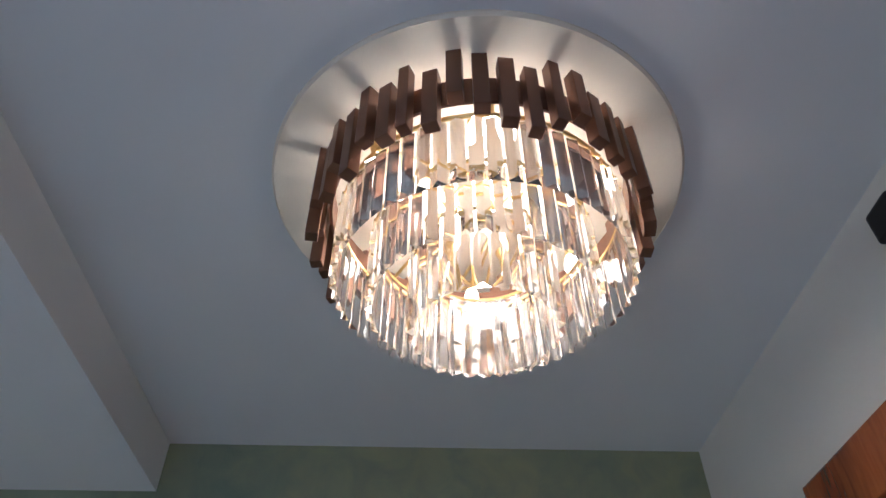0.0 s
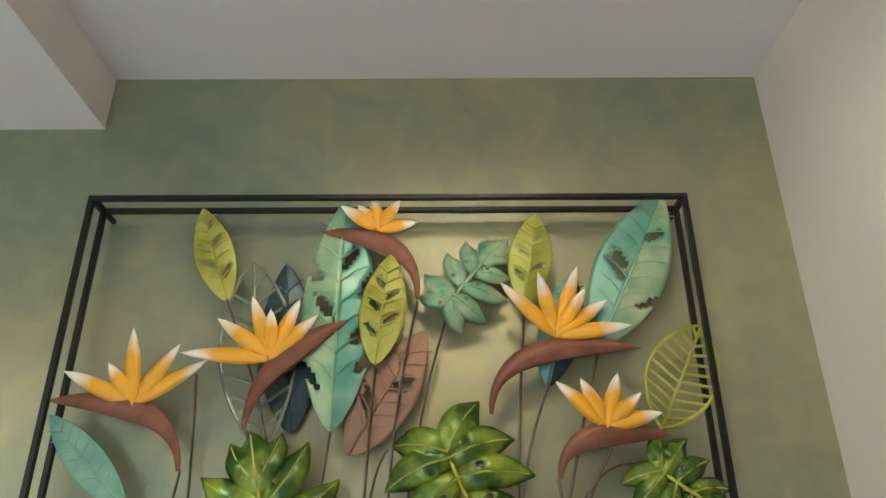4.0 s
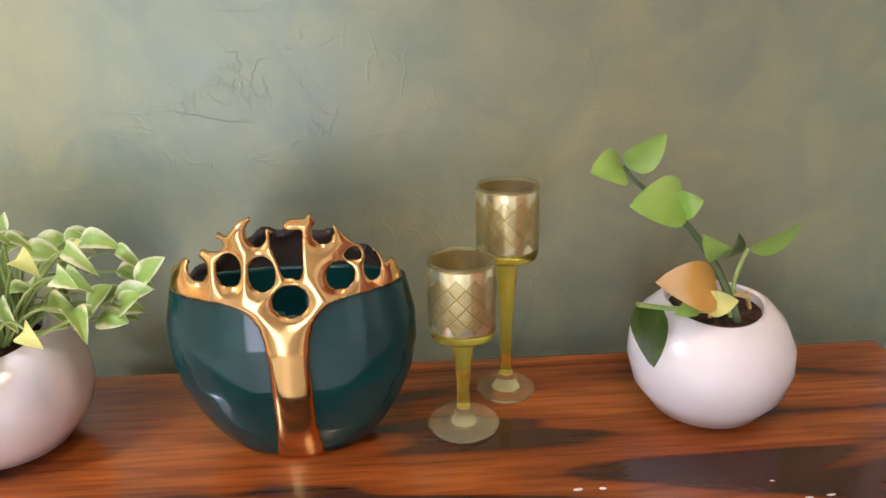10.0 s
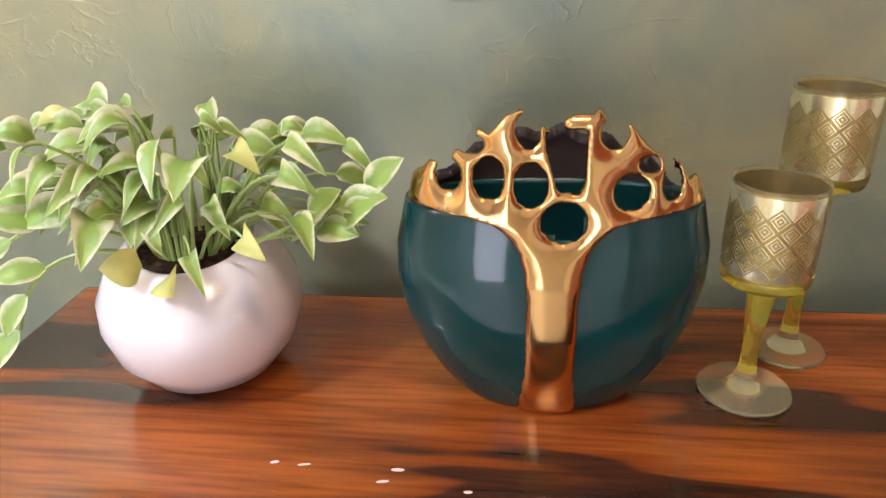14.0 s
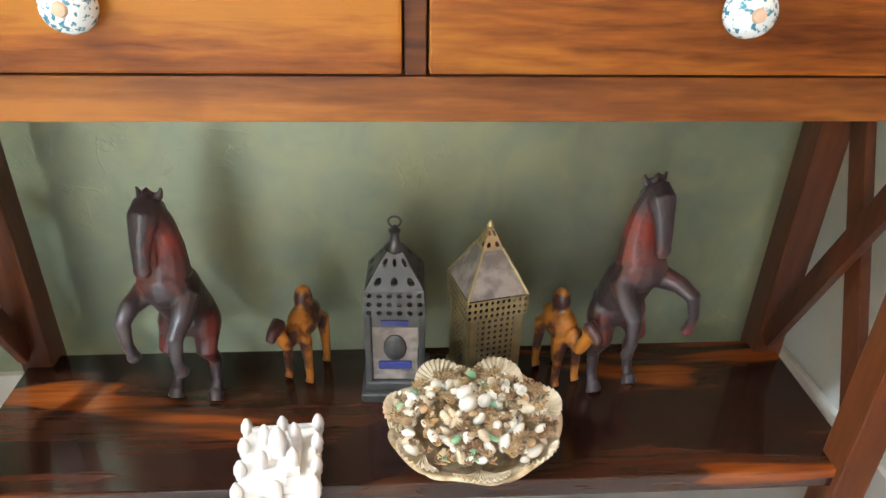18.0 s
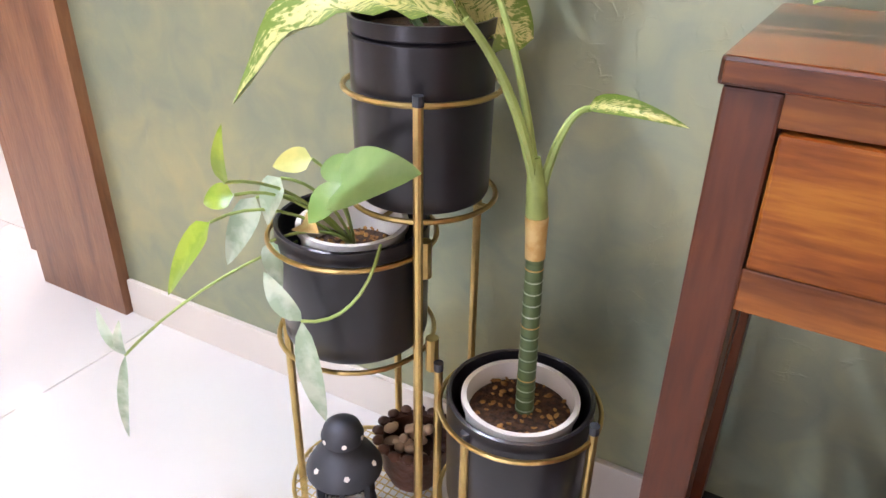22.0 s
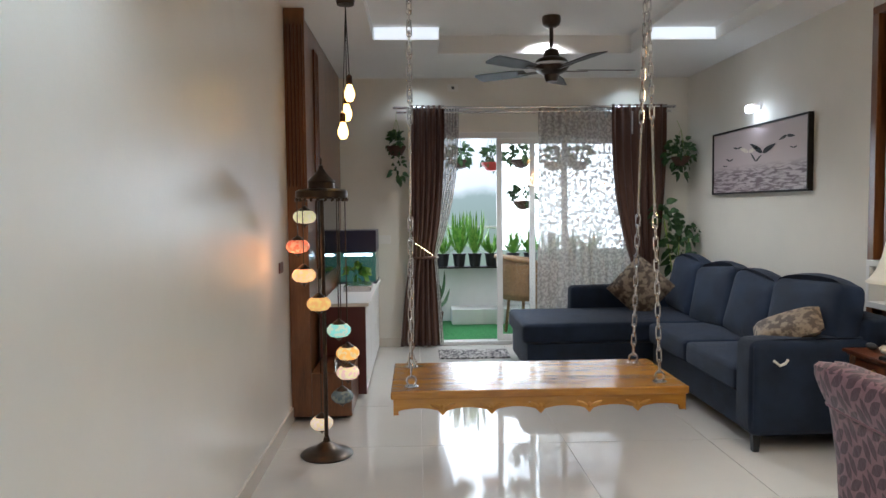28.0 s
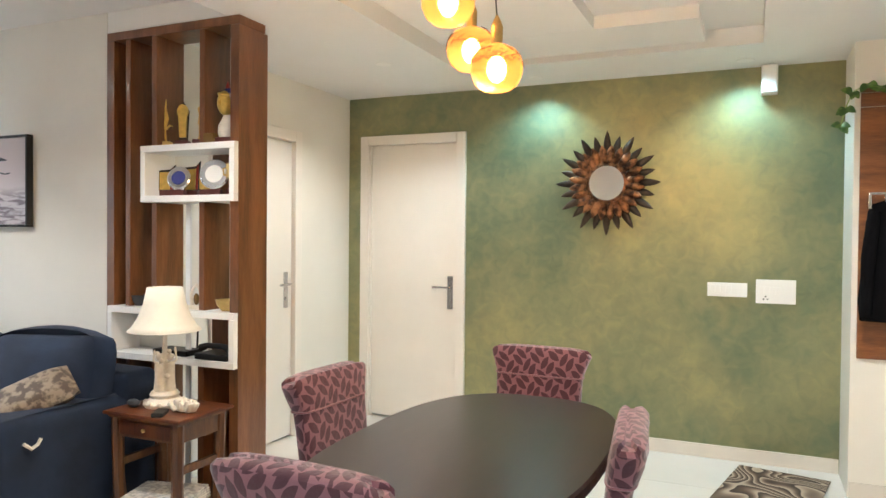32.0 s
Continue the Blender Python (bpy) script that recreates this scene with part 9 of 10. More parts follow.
# ---- partition screen ----
ps = thing("partition_screen", "open wooden slat partition with two white box shelves", "partition")
F0, F1 = PY - 0.004, PY + 0.19
part("end_post", box(-5.738, -5.685, F0, F1, 0.0, 2.365, 0.003), M["post"], ps)
part("end_post", box(-4.925, -4.872, F0, F1 + 0.02, 0.0, 2.365, 0.003), M["post"], ps, "polished wood end post")
part("head_beam", box(-5.738, -4.872, F0, F1, 2.366, 2.409, 0.003), M["post"], ps)
for x in (-5.61, -5.43, -5.12):
    spans = ((0.0, 0.724), (0.993, 2.365)) if x < -5.5 else ((0.0, 0.724), (0.993, 1.524), (1.809, 2.365))
    for z0, z1 in spans:
        part("slat", box(x, x + 0.034, F0 + 0.006, F1 - 0.004, z0, z1, 0.003), M["post"], ps)
for z0, z1 in ((0.758, 0.960), (1.558, 1.775)):
    part("backing_board", box(-5.19, -4.93, F1 - 0.018, F1 - 0.004, z0, z1, 0.002), M["post"], ps)
part("back_panel", box(-5.30, -4.926, F1 + 0.001, F1 + 0.012, 0.0, 0.72, 0.002), M["post"], ps)
part("metal_strip", box(-5.245, -5.215, F0 + 0.05, F0 + 0.06, 0.0, 1.52), M["alu"], ps)


def box_shelf(x0, x1, z0, z1, label):
    s = part("box_shelf", box(x0, x1, F0 - 0.03, F1 - 0.02, z1 - 0.032, z1, 0.002), M["white"], ps, label)
    part("shelf_floor", box(x0, x1, F0 - 0.03, F1 - 0.02, z0, z0 + 0.032, 0.002), M["white"], s)
    part("shelf_side", box(x0, x0 + 0.03, F0 - 0.03, F1 - 0.02, z0 + 0.033, z1 - 0.033, 0.002), M["white"], s)
    part("shelf_side", box(x1 - 0.03, x1, F0 - 0.03, F1 - 0.02, z0 + 0.033, z1 - 0.033, 0.002), M["white"], s)


box_shelf(-5.47, -4.875, 1.525, 1.808, "white laminate box shelf")
box_shelf(-5.70, -4.875, 0.725, 0.992, "white laminate box shelf")


def trophy(label, at, kind, h=0.17):
    t = thing("trophy", label, "trophy", "trophies on the partition", at=at, turn=22)
    part("plinth", box(-0.032, 0.032, -0.022, 0.022, 0, 0.030, 0.003), M["gold"] if kind == "star" else M["maroon"], t)
    if kind == "figure":
        part("column", lathe([(0.010, 0.03), (0.006, 0.05), (0.006, h * 0.5), (0.011, h * 0.55), (0, h * 0.56)], 12), M["gold"], t)
        part("figure", tube([(0, 0, h * 0.55), (0.006, 0, h * 0.75), (-0.004, 0, h * 0.9), (0.010, 0, h)], [0.010, 0.012, 0.008, 0.003], 8), M["gold"], t, smooth=True)
    elif kind == "cup":
        part("cup", lathe([(0.008, 0.03), (0.006, 0.06), (0.012, h * 0.45), (0.034, h * 0.62), (0.038, h), (0.034, h), (0.028, h * 0.65), (0, h * 0.55)], 24), M["gold"], t, smooth=True)
        for s in (-1, 1):
            part("cup_handle", tube([(s * 0.034, 0, h * 0.9), (s * 0.055, 0, h * 0.85), (s * 0.050, 0, h * 0.65), (s * 0.030, 0, h * 0.6)], 0.004, 6), M["gold"], t)
    elif kind == "badge":
        rim = [(0.028 * math.cos(radians(a)), h * 0.78 + 0.036 * math.sin(radians(a))) for a in range(-40, 221, 20)]
        part("gilt_face", sheet([(-0.016, 0.045)] + [(0.016, 0.045)] + rim, -0.008, 0.004), M["giltprint"], t, "gilt shield face")
        part("clear_back", sheet([(-0.022, 0.031), (0.022, 0.031), (0.030, h * 0.8), (0.0, h), (-0.030, h * 0.8)], 0.005, 0.010), M["iron"], t)
    elif kind == "star":
        part("plume", tube([(0.004, 0, 0.03), (-0.006, 0, h * 0.35), (0.008, 0, h * 0.6), (0.0, 0, h * 0.82), (0.006, 0, h)], [0.007, 0.011, 0.012, 0.008, 0.002], 9), M["giltprint"], t, smooth=True)
        part("wing", tube([(0.006, 0, h * 0.38), (0.026, 0, h * 0.46), (0.040, 0, h * 0.44)], [0.006, 0.005, 0.002], 7), M["giltprint"], t, smooth=True)
    elif kind == "plaque":
        part("back_board", sheet([(-0.042, 0.03), (0.030, 0.03), (0.042, h), (0.020, h * 0.86), (-0.040, h * 0.82)], -0.004, 0.010), M["black"], t)
        part("gilt_face", sheet([(-0.036, 0.034), (0.017, 0.034), (0.022, h * 0.78), (-0.036, h * 0.76)], -0.008, -0.0045), M["giltprint"], t)
        part("red_flash", sheet([(0.020, 0.035), (0.030, 0.035), (0.036, h * 0.92), (0.024, h * 0.80)], -0.008, -0.0045), M["trophyred"], t)
    else:
        g = 1.0 if kind == "blue" else 1.25
        part("disc", moved(lathe([(0, 0), (0.058 * g, 0), (0.060 * g, 0.004), (0.052 * g, 0.010), (0, 0.010)], 32), pose(0, 0, 0.030 + 0.058 * g, 78, 0, 0)), M["chrome"], t, "engraved round plate")
        part("disc_centre", moved(lathe([(0, 0.010), (0.036 * g, 0.010), (0.034 * g, 0.013), (0, 0.013)], 28), pose(0, 0, 0.030 + 0.058 * g, 78, 0, 0)), M["bluepane"] if kind == "blue" else M["plastic"], t)
        part("easel", tube([(0, 0.004, 0.03), (0, 0.04, 0.002)], 0.004, 6), M["black"], t)
    return t


yt = PY + 0.06
trophy("slim gilt flame trophy on the box shelf", (-5.40, yt, 1.809), "star", 0.245)
trophy("gilt shield trophy on the box shelf", (-5.28, yt, 1.809), "badge", 0.225)
trophy("small gilt figure trophy on the box shelf", (-5.17, yt, 1.809), "figure", 0.205)
bust = thing("buddha_bust", "gilt-faced bust ornament with draped ribbons on a dark base", "ornament", at=(-4.995, yt, 1.809))
part("base", box(-0.050, 0.050, -0.034, 0.034, 0, 0.022, 0.004), M["maroon"], bust)
bm = lathe([(0.030, 0.022), (0.036, 0.040), (0.034, 0.066), (0.022, 0.088), (0.016, 0.104), (0, 0.106)], 20)
part("shoulders", bm, M["shellwhite"], bust, "white draped shoulders", smooth=True)
bm = blob(None, (-0.004, -0.004, 0.148), (0.032, 0.036, 0.046), (0, 0, 0), 18, 12)
tube([(-0.004, -0.036, 0.158), (-0.004, -0.044, 0.142), (-0.004, -0.036, 0.136)], [0.005, 0.008, 0.005], 7, bm=bm)
part("head", bm, M["giltprint"], bust, "gilt head", smooth=True)
part("headdress", blob(None, (0.004, 0.014, 0.184), (0.030, 0.030, 0.022), (0, 18, 0), 16, 10), M["bluepane"], bust, "dark blue headdress", smooth=True)
part("headband", tube([(0.036 * math.cos(a) + 0.001, 0.038 * math.sin(a) + 0.004, 0.176 - 0.006 * math.cos(a)) for a in [2 * math.pi * k / 22 for k in range(22)]], 0.005, 6, closed=True), M["giltprint"], bust)
part("topknot", lathe([(0.009, 0.202), (0.006, 0.212), (0.003, 0.222), (0, 0.230)], 12), M["trophyred"], bust, smooth=True)
for k, m in enumerate(("plastic", "trophyred", "leafdark", "plastic", "giltprint")):
    part("ribbon", tube([(0.032, -0.020 + 0.011 * k, 0.178), (0.044 + 0.002 * (k % 2), -0.022 + 0.012 * k, 0.130), (0.046, -0.024 + 0.012 * k, 0.075), (0.050, -0.022 + 0.011 * k, 0.028)], 0.0055, 6), M[m], bust)
bust.scale = (1.30, 1.30, 1.34)
b = thing("small_box", "small gilt box on the shelf", "ornament", at=(-5.065, yt - 0.04, 1.809))
part("body", box(-0.03, 0.03, -0.02, 0.02, 0, 0.05, 0.004), M["foil"], b)
z = 1.559
trophy("gilt and black plaque trophy in the box shelf", (-5.385, yt, z), "plaque", 0.16)
trophy("gilt and black plaque trophy behind a medal", (-5.265, yt + 0.05, z), "plaque", 0.18)
trophy("round medal with a blue centre in the box shelf", (-5.285, yt - 0.02, z), "blue")
trophy("gilt and black plaque trophy in the box shelf", (-5.16, yt + 0.04, z), "plaque", 0.15)
trophy("round engraved steel plate in the box shelf", (-5.065, yt - 0.01, z), "plate")
trophy("small gilt cup on a maroon base in the box shelf", (-4.955, yt, z), "cup", 0.15)
ph = thing("telephone", "black telephone with a cradle handset in the low box shelf", "telephone", at=(-5.02, yt - 0.02, 0.758))
part("body", box(-0.10, 0.10, -0.07, 0.07, 0, 0.03, 0.008), M["black"], ph)
part("handset", tube([(-0.09, -0.03, 0.05), (-0.05, -0.03, 0.065), (0.05, -0.03, 0.065), (0.09, -0.03, 0.05)], [0.020, 0.014, 0.014, 0.020], 10), M["black"], ph, smooth=True)
md = thing("modem", "black router with a short aerial in the low box shelf", "router", at=(-5.30, yt - 0.01, 0.758))
part("body", box(-0.11, 0.11, -0.06, 0.06, 0, 0.028, 0.006), M["black"], md)
part("aerial", tube([(0.08, 0.05, 0.02), (0.085, 0.05, 0.14)], 0.005, 8), M["black"], md)
for x, lab, r in ((-5.56, "dark stone bowl on the low box shelf", 0.045), (-4.98, "antique brass boat-shaped bowl on the low box shelf", 0.06)):
    p = thing("bowl", lab, "bowl", at=(x, yt - 0.01, 0.993))
    part("body", lathe([(0, 0), (r * 0.5, 0), (r * 0.9, 0.03), (r, 0.055), (r * 0.92, 0.055), (r * 0.7, 0.025), (0, 0.018)], 24), M["slate"] if x < -5.3 else M["brass"], p, smooth=True)
p = thing("shrine_ornament", "small ivory arched shrine ornament on the low box shelf", "ornament", at=(-5.17, yt - 0.02, 0.993))
part("base", box(-0.04, 0.04, -0.025, 0.025, 0, 0.02, 0.003), M["ivory"], p)
part("arch", tube([(-0.03, 0, 0.02), (-0.032, 0, 0.07), (-0.02, 0, 0.10), (0, 0, 0.12), (0.02, 0, 0.10), (0.032, 0, 0.07), (0.03, 0, 0.02)], 0.008, 8), M["ivory"], p, smooth=True)
part("figure", blob(None, (0, 0, 0.05), (0.016, 0.012, 0.030)), M["foil"], p, smooth=True)

# ---- side table, lamp ----
tb = thing("side_table", "small antique wooden side table with curved legs beside the sofa", "side table", at=(-5.04, 1.635, 0))
part("tabletop", box(-0.222, 0.222, -0.172, 0.172, 0.566, 0.582, 0.005), M["darkwood"], tb, "dark polished tabletop with a moulded edge")
part("top_moulding", box(-0.205, 0.205, -0.156, 0.156, 0.5515, 0.5655, 0.005), M["oldwood"], tb)
part("drawer_box", box(-0.185, 0.185, -0.14, 0.14, 0.47, 0.551, 0.003), M["oldwood"], tb)
part("drawer_front", box(-0.15, 0.15, -0.147, -0.1405, 0.482, 0.542, 0.003), M["darkwood"], tb)
part("drawer_knob", blob(None, (0, -0.152, 0.512), (0.009, 0.009, 0.009)), M["brass"], tb, smooth=True)
for x in (-1, 1):
    for y in (-1, 1):
        part("leg", tube([(x * 0.175, y * 0.13, 0.56), (x * 0.172, y * 0.128, 0.30), (x * 0.165, y * 0.122, 0.16), (x * 0.180, y * 0.135, 0.06), (x * 0.195, y * 0.15, 0.0)], [0.028, 0.025, 0.029, 0.031, 0.026], 8), M["oldwood"], tb, smooth=True)
    part("side_rail", box(x * 0.172 - 0.010, x * 0.172 + 0.010, -0.11, 0.11, 0.33, 0.365, 0.004), M["oldwood"], tb)
part("low_shelf", box(-0.165, 0.165, -0.125, 0.125, 0.145, 0.165, 0.003), M["oldwood"], tb)
nw = thing("newspaper_stack", "folded newspapers on the side table's low shelf", "newspapers", at=(-5.04, 1.60, 0.166), turn=8)
for k in range(5):
    part("newspaper", moved(box(-0.15, 0.15, -0.14, 0.14, 0.011 * k, 0.011 * k + 0.0105, 0.004), pose(0.006 * k, -0.01 * k, 0, 0, 0, 4 * k - 8)), M["paper"], nw)
tl = thing("table_lamp", "ivory carved figure lamp with a cream bell shade", "table lamp", at=(-5.085, 1.65, 0.583))
part("base", lathe([(0, 0), (0.085, 0), (0.088, 0.015), (0.075, 0.03), (0.060, 0.04), (0.066, 0.055), (0.055, 0.07), (0, 0.07)], 32), M["ivory"], tl, smooth=True)
for k in range(12):
    a = 2 * math.pi * k / 12
    part("base_bead", blob(None, (0.083 * math.cos(a), 0.083 * math.sin(a), 0.018), (0.012, 0.012, 0.013), (0, 0, 0), 8, 6), M["ivory"], tl, smooth=True)
bm = bmesh.new()
for a, h in ((0.4, 0.27), (2.5, 0.25), (4.4, 0.26)):
    cx, cy = 0.026 * math.cos(a), 0.026 * math.sin(a)
    tube([(cx, cy, 0.06), (cx * 1.1, cy * 1.1, 0.13), (cx, cy, 0.20)], [0.026, 0.018, 0.020], 10, bm=bm)
    blob(bm, (cx, cy, 0.225), (0.014, 0.014, 0.018))
    tube([(cx, cy, 0.19), (cx * 2.1, cy * 2.1, 0.21), (cx * 1.8, cy * 1.8, h)], [0.008, 0.006, 0.006], 6, bm=bm)
tube([(0, 0, 0.06), (0, 0, 0.34)], 0.012, 8, bm=bm)
for k in range(14):
    blob(bm, (0.034 * math.cos(k * 2.4), 0.034 * math.sin(k * 2.4), 0.07 + 0.014 * k), (0.013, 0.013, 0.011))
fused("carved_figure", bm, M["ivory"], tl, 0.004, "carved ivory figure column")
part("stem", tube([(0, 0, 0.32), (0, 0, 0.44)], 0.006, 8), M["brass"], tl)
bm = lathe([(0.156, 0.345), (0.138, 0.362), (0.112, 0.405), (0.090, 0.465), (0.074, 0.540)], 40, cap=False)
sh = plate("shade", bm, M["shade"], tl, "cream fabric bell shade", 0.003)
for f in sh.data.polygons:
    f.use_smooth = True
part("shade_trim", tube([(0.156 * math.cos(a), 0.156 * math.sin(a), 0.345) for a in [2 * math.pi * k / 40 for k in range(40)]], 0.004, 5, closed=True), M["shade"], sh)
cr = thing("coral", "piece of white branching coral on the side table", "coral", at=(-4.92, 1.60, 0.583))
bm = bmesh.new()
for k in range(46):
    a, r = rnd.uniform(0, 6.28), rnd.uniform(0, 1)
    x, y = 0.075 * r * math.cos(a), 0.045 * r * math.sin(a)
    tube([(x * 0.7, y * 0.7, 0.004), (x, y, 0.03 + 0.02 * (1 - r)), (x * 1.1, y * 1.1, 0.045 + 0.02 * (1 - r))], [0.011, 0.009, 0.005], 5, bm=bm)
fused("coral_body", bm, M["ivory"], cr, 0.004)
mb = thing("mobile_phone", "small dark handset lying on the side table", "handset", at=(-4.97, 1.51, 0.583), turn=30)
part("body", box(-0.025, 0.025, -0.05, 0.05, 0, 0.018, 0.006), M["black"], mb)
gl = thing("spectacle_case", "small dark pouch beside the lamp", "pouch", at=(-5.19, 1.57, 0.583))
part("body", blob(None, (0, 0, 0.018), (0.035, 0.022, 0.018)), M["slate"], gl, smooth=True)

# ---- sun mirror ----
mr = thing("sunburst_mirror", "round mirror in a dark copper sunburst of pointed leaves", "mirror", at=(-3.518, GY, 1.727))
part("back_plate", moved(lathe([(0, 0), (0.20, 0), (0.20, 0.006), (0, 0.006)], 40), pose(0, -0.001, 0, 90, 0, 0)), M["copper"], mr)
part("glass", moved(lathe([(0, 0.034), (0.112, 0.034), (0.112, 0.036), (0, 0.036)], 48), pose(0, 0, 0, 90, 0, 0)), M["mirror"], mr, "round mirror glass")
part("rim", moved(lathe([(0.112, 0.028), (0.124, 0.034), (0.126, 0.040), (0.118, 0.043), (0.113, 0.037), (0.112, 0.028)], 48, cap=False), pose(0, 0, 0, 90, 0, 0)), M["copper"], mr, smooth=True)
part("backing_cup", moved(lathe([(0.0, 0.006), (0.21, 0.006), (0.118, 0.026), (0, 0.026)], 40), pose(0, 0, 0, 90, 0, 0)), M["copper"], mr)
for ring, (n, r0, r1, w, y) in enumerate(((24, 0.16, 0.345, 0.025, -0.012), (24, 0.13, 0.250, 0.030, -0.026))):
    for k in range(n):
        a = 2 * math.pi * (k + 0.5 * ring) / n
        bm = bmesh.new()
        d = Vector((math.cos(a), 0, math.sin(a)))
        s = (1.0, 0.92)[k % 2] if ring == 0 else 1.0
        leaf(bm, d * r0 + Vector((0, y, 0)), d * r1 * s + Vector((0, y - 0.010, 0)), w, (0, -1, 0), 0.012, -0.45, 0.75, 8, 4)
        plate("ray_leaf", bm, M["copper"] if ring else M["iron"], mr, "", 0.0012)

# ---- fittings on the green wall ----
for x0, x1, z0, z1, lab in ((-2.89, -2.662, 1.012, 1.098, "white four-gang switch plate"), (-2.614, -2.396, 0.98, 1.124, "white switch and socket plate")):
    sw = thing("wall_switch", lab, "switch", "switch plates", at=((x0 + x1) / 2, GY, (z0 + z1) / 2))
    hw, hh = (x1 - x0) / 2, (z1 - z0) / 2
    part("plate", box(-hw, hw, -0.012, -0.001, -hh, hh, 0.003), M["plastic"], sw)
    for k in range(4):
        part("rocker", box(-hw + 0.018 + k * 0.031, -hw + 0.045 + k * 0.031, -0.0155, -0.0125, -0.018, 0.030, 0.002), M["plastic"], sw)
    if hh > 0.05:
        for dx, dz in ((-0.055, -0.030), (-0.066, -0.046), (-0.044, -0.046)):
            part("socket_hole", moved(lathe([(0, 0.0122), (0.005, 0.0122), (0.005, 0.0132), (0, 0.0132)], 10), pose(dx, 0, dz, 90, 0, 0)), M["black"], sw)
sp = thing("wall_speaker", "small white loudspeaker high on the green wall", "loudspeaker", at=(-2.558, GY, 2.315))
part("cabinet", box(-0.045, 0.045, -0.10, -0.02, -0.085, 0.085, 0.008), M["plastic"], sp)
part("grille", box(-0.038, 0.038, -0.106, -0.1005, -0.075, 0.075, 0.003), M["white"], sp)
part("bracket", box(-0.015, 0.015, -0.02, -0.001, -0.02, 0.02, 0.002), M["plastic"], sp)
rg = tagged(part("rug", box(-0.243, 0.243, -0.343, 0.343, 0, 0.010, 0.004), M["swirl"]), "brown rug with cream swirls before the green wall", "rug")
rg.matrix_world = pose(-2.52, 3.43, 0.0, 0, 0, -11.5)

# ---- wood panel with coat rail ----
CY0 = 3.50
structure("wall_panel_coats", box(-2.128, -1.62, CY0 - 0.016, CY0 - 0.001, 0.745, 2.060, 0.002), M["coatpanel"], "walnut wall panel with a coat rail", "wall")
structure("trim_coats_lower", box(-2.128, -1.62, CY0 - 0.018, CY0 - 0.001, 2.064, 2.135, 0.002), M["coatpanel"], "walnut top board of the coat panel", "trim")
structure("trim_coats", box(-2.132, -1.62, CY0 - 0.022, CY0 - 0.001, 2.138, 2.160, 0.002), M["oldwood"], "dark wooden ledge over the coat panel", "trim")
cr = thing("coat_rail", "steel coat rail on the walnut panel", "coat rail", at=(-1.86, CY0 - 0.016, 1.60))
part("rail", box(-0.235, 0.22, -0.075, -0.058, 0.0, 0.012, 0.003), M["chrome"], cr)
for x in (-0.235, 0.20):
    part("bracket", box(x, x + 0.014, -0.075, -0.001, -0.075, -0.001, 0.003), M["chrome"], cr)
for k in range(5):
    part("hook", tube([(-0.16 + 0.08 * k, -0.066, 0.0), (-0.16 + 0.08 * k, -0.068, -0.025), (-0.16 + 0.08 * k, -0.085, -0.035), (-0.16 + 0.08 * k, -0.095, -0.020)], 0.004, 6), M["chrome"], cr)
jk = thing("jacket", "black jacket hung on the coat rail", "jacket", at=(-1.88, CY0 - 0.075, 1.575))
bm = bmesh.new()
rings = []
for z, a, t in ((0.005, 0.10, 0.012), (-0.03, 0.205, 0.024), (-0.12, 0.225, 0.034), (-0.30, 0.235, 0.040), (-0.52, 0.255, 0.042), (-0.62, 0.245, 0.034)):
    rings.append([bm.verts.new((a * math.cos(u), t * math.sin(u) * (1 + 0.25 * math.sin(5 * u + z * 9)), z + 0.008 * math.sin(4 * u))) for u in [2 * math.pi * k / 36 for k in range(36)]])
for p, q in zip(rings, rings[1:]):
    for k in range(36):
        bm.faces.new((p[k], p[(k + 1) % 36], q[(k + 1) % 36], q[k]))
bm.faces.new(rings[0])
bm.faces.new(rings[-1][::-1])
part("body", bm, M["jacket"], jk, smooth=True)
for s in (-1, 1):
    part("sleeve", tube([(s * 0.19, -0.03, -0.06), (s * 0.215, -0.04, -0.30), (s * 0.22, -0.035, -0.60)], [0.030, 0.034, 0.028], 12), M["jacket"], jk, smooth=True)
iv = thing("ivy_garland", "trailing green ivy along the top of the walnut panel", "garland")
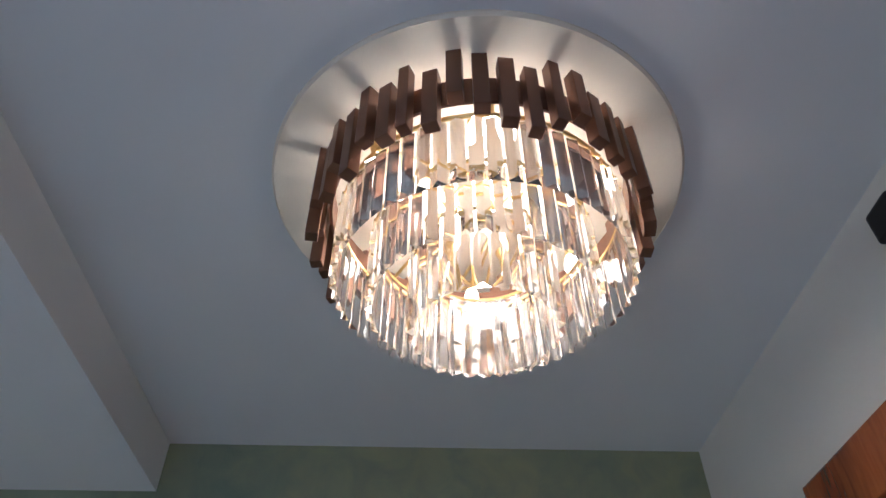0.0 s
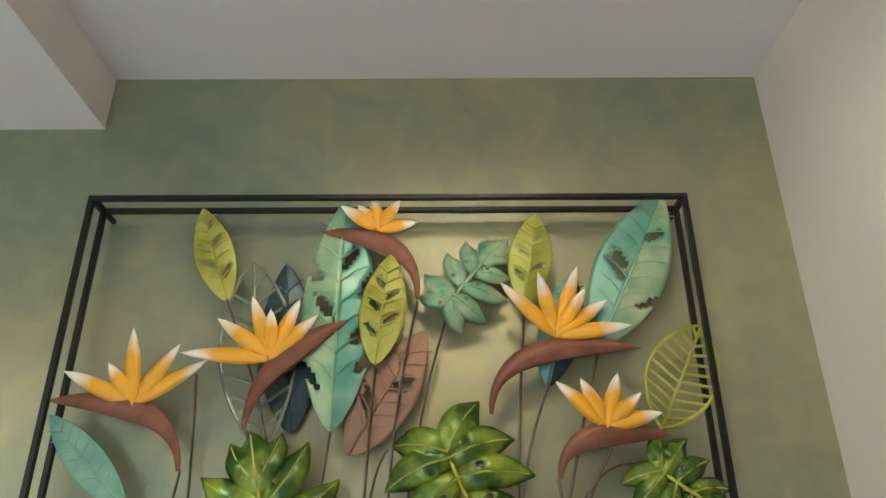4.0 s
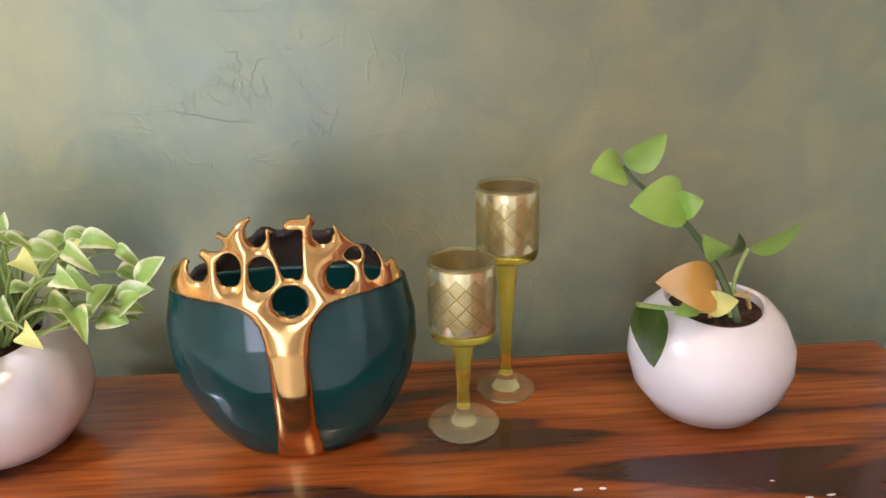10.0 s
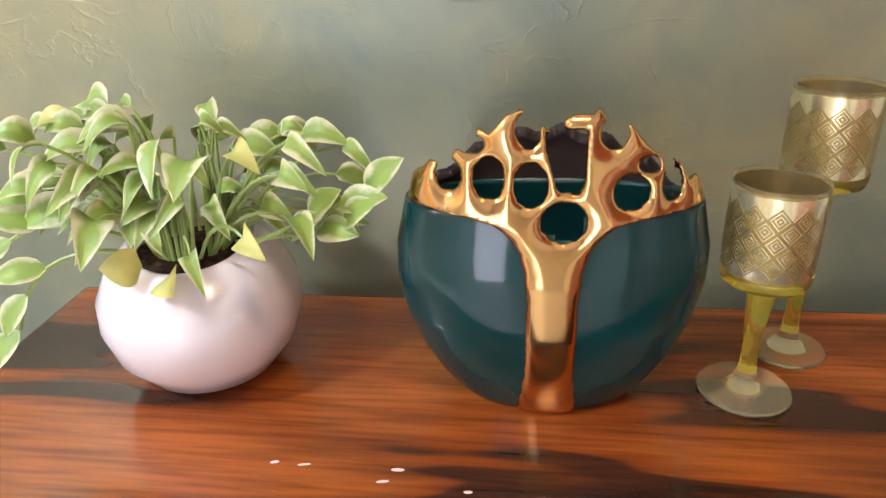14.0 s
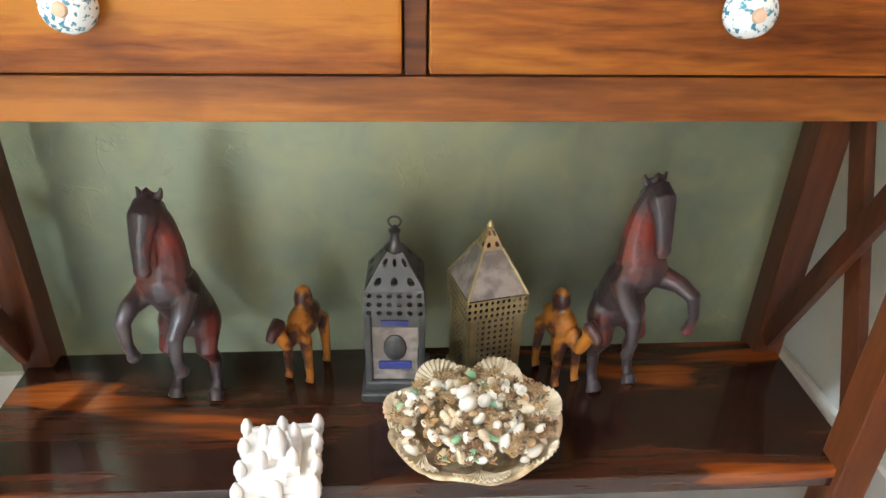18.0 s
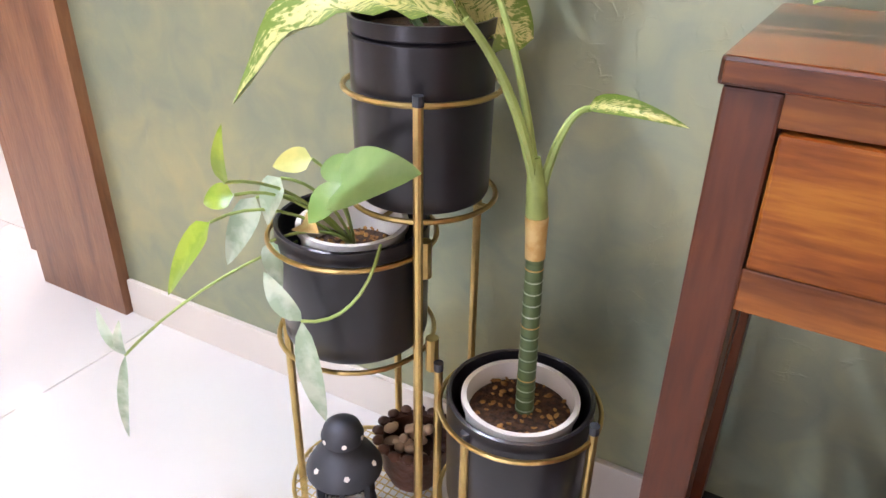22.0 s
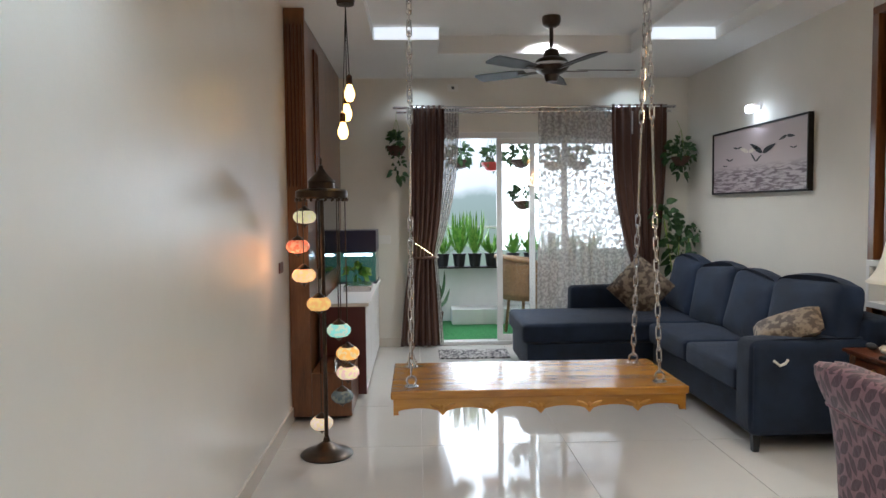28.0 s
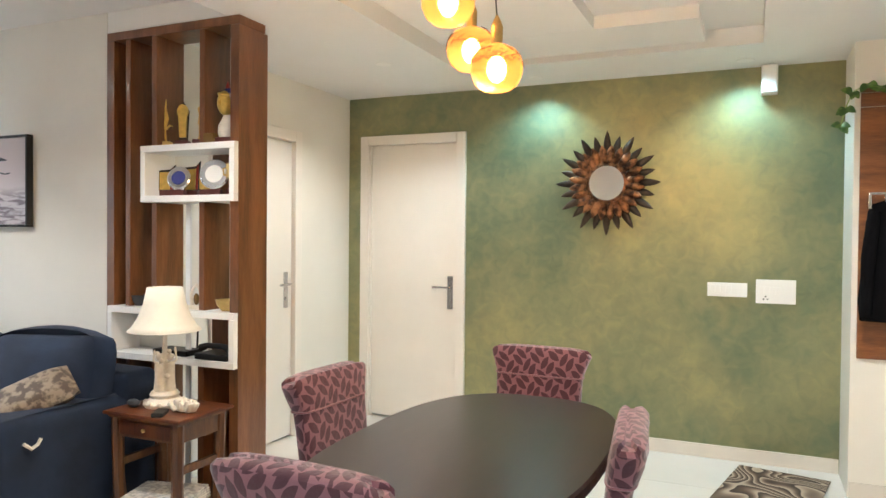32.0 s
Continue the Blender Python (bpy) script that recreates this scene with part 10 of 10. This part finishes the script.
pts = [(-1.62 - 0.06 * k, CY0 - 0.03, 2.170 + 0.012 * math.sin(k * 1.7)) for k in range(9)] + [(-2.17, CY0 - 0.035, 2.14), (-2.20, CY0 - 0.03, 2.06), (-2.22, CY0 - 0.03, 1.97)]
part("vine", tube(pts, 0.003, 5), M["stalk"], iv)
for k, p in enumerate(pts):
    for s in range(3):
        bm = bmesh.new()
        d = Vector((rnd.uniform(-0.9, 0.9), rnd.uniform(-0.8, -0.1), rnd.uniform(-0.9, 0.4))).normalized()
        leaf(bm, p, Vector(p) + d * 0.060, 0.021, (rnd.uniform(-0.4, 0.4), -0.9, 0.2), 0.006, 0.2, 0.62, 6, 4)
        plate("leaf", bm, M["ivyleaf"], iv)


# ---- ceiling downlights ----
def downlight(x, y, z, energy, color=(0.93, 0.97, 1.0), cone=140):
    d = thing("downlight", "recessed round white ceiling downlight, lit", "downlight", "ceiling downlights", at=(x, y, z))
    part("trim_ring", lathe([(0.036, -0.004), (0.048, -0.004), (0.050, -0.0005), (0.036, -0.0005)], 24), M["plastic"], d)
    part("lens", lathe([(0, -0.003), (0.036, -0.003), (0.036, -0.001), (0, -0.001)], 24), M["spotled"], d)
    lamp("downlight_beam", "SPOT", pose(x, y, z - 0.012), energy, color, cone=cone, r=0.07)


for x, y, z, e, c in DOWNLIGHTS:
    downlight(x, y, z, e, c)


# ---- floor tiles ----
fl = bpy.data.objects["floor"]
TS = 0.80
mesh = {}
x = RX - 0.02
ix = 0
for ix in range(13):
    for iy in range(9):
        x1, y0 = RX - ix * TS, -3.2 + 0.13 + iy * TS
        x0, y1 = max(x1 - TS, WX), min(y0 + TS, GY)
        if x1 - x0 < 0.05 or y1 - y0 < 0.05:
            continue
        w, d = round(x1 - x0 - 0.003, 4), round(y1 - y0 - 0.003, 4)
        if (w, d) not in mesh:
            ob = part("tile", box(0, w, 0, d, 0, 0.0045, 0.001), M["floor"], fl)
            mesh[(w, d)] = ob.data
        else:
            ob = new("tile", mesh[(w, d)])
            ob.parent = fl
        ob.matrix_basis = Matrix.Translation((x0 + 0.0015, y0 + 0.0015, -0.0045))
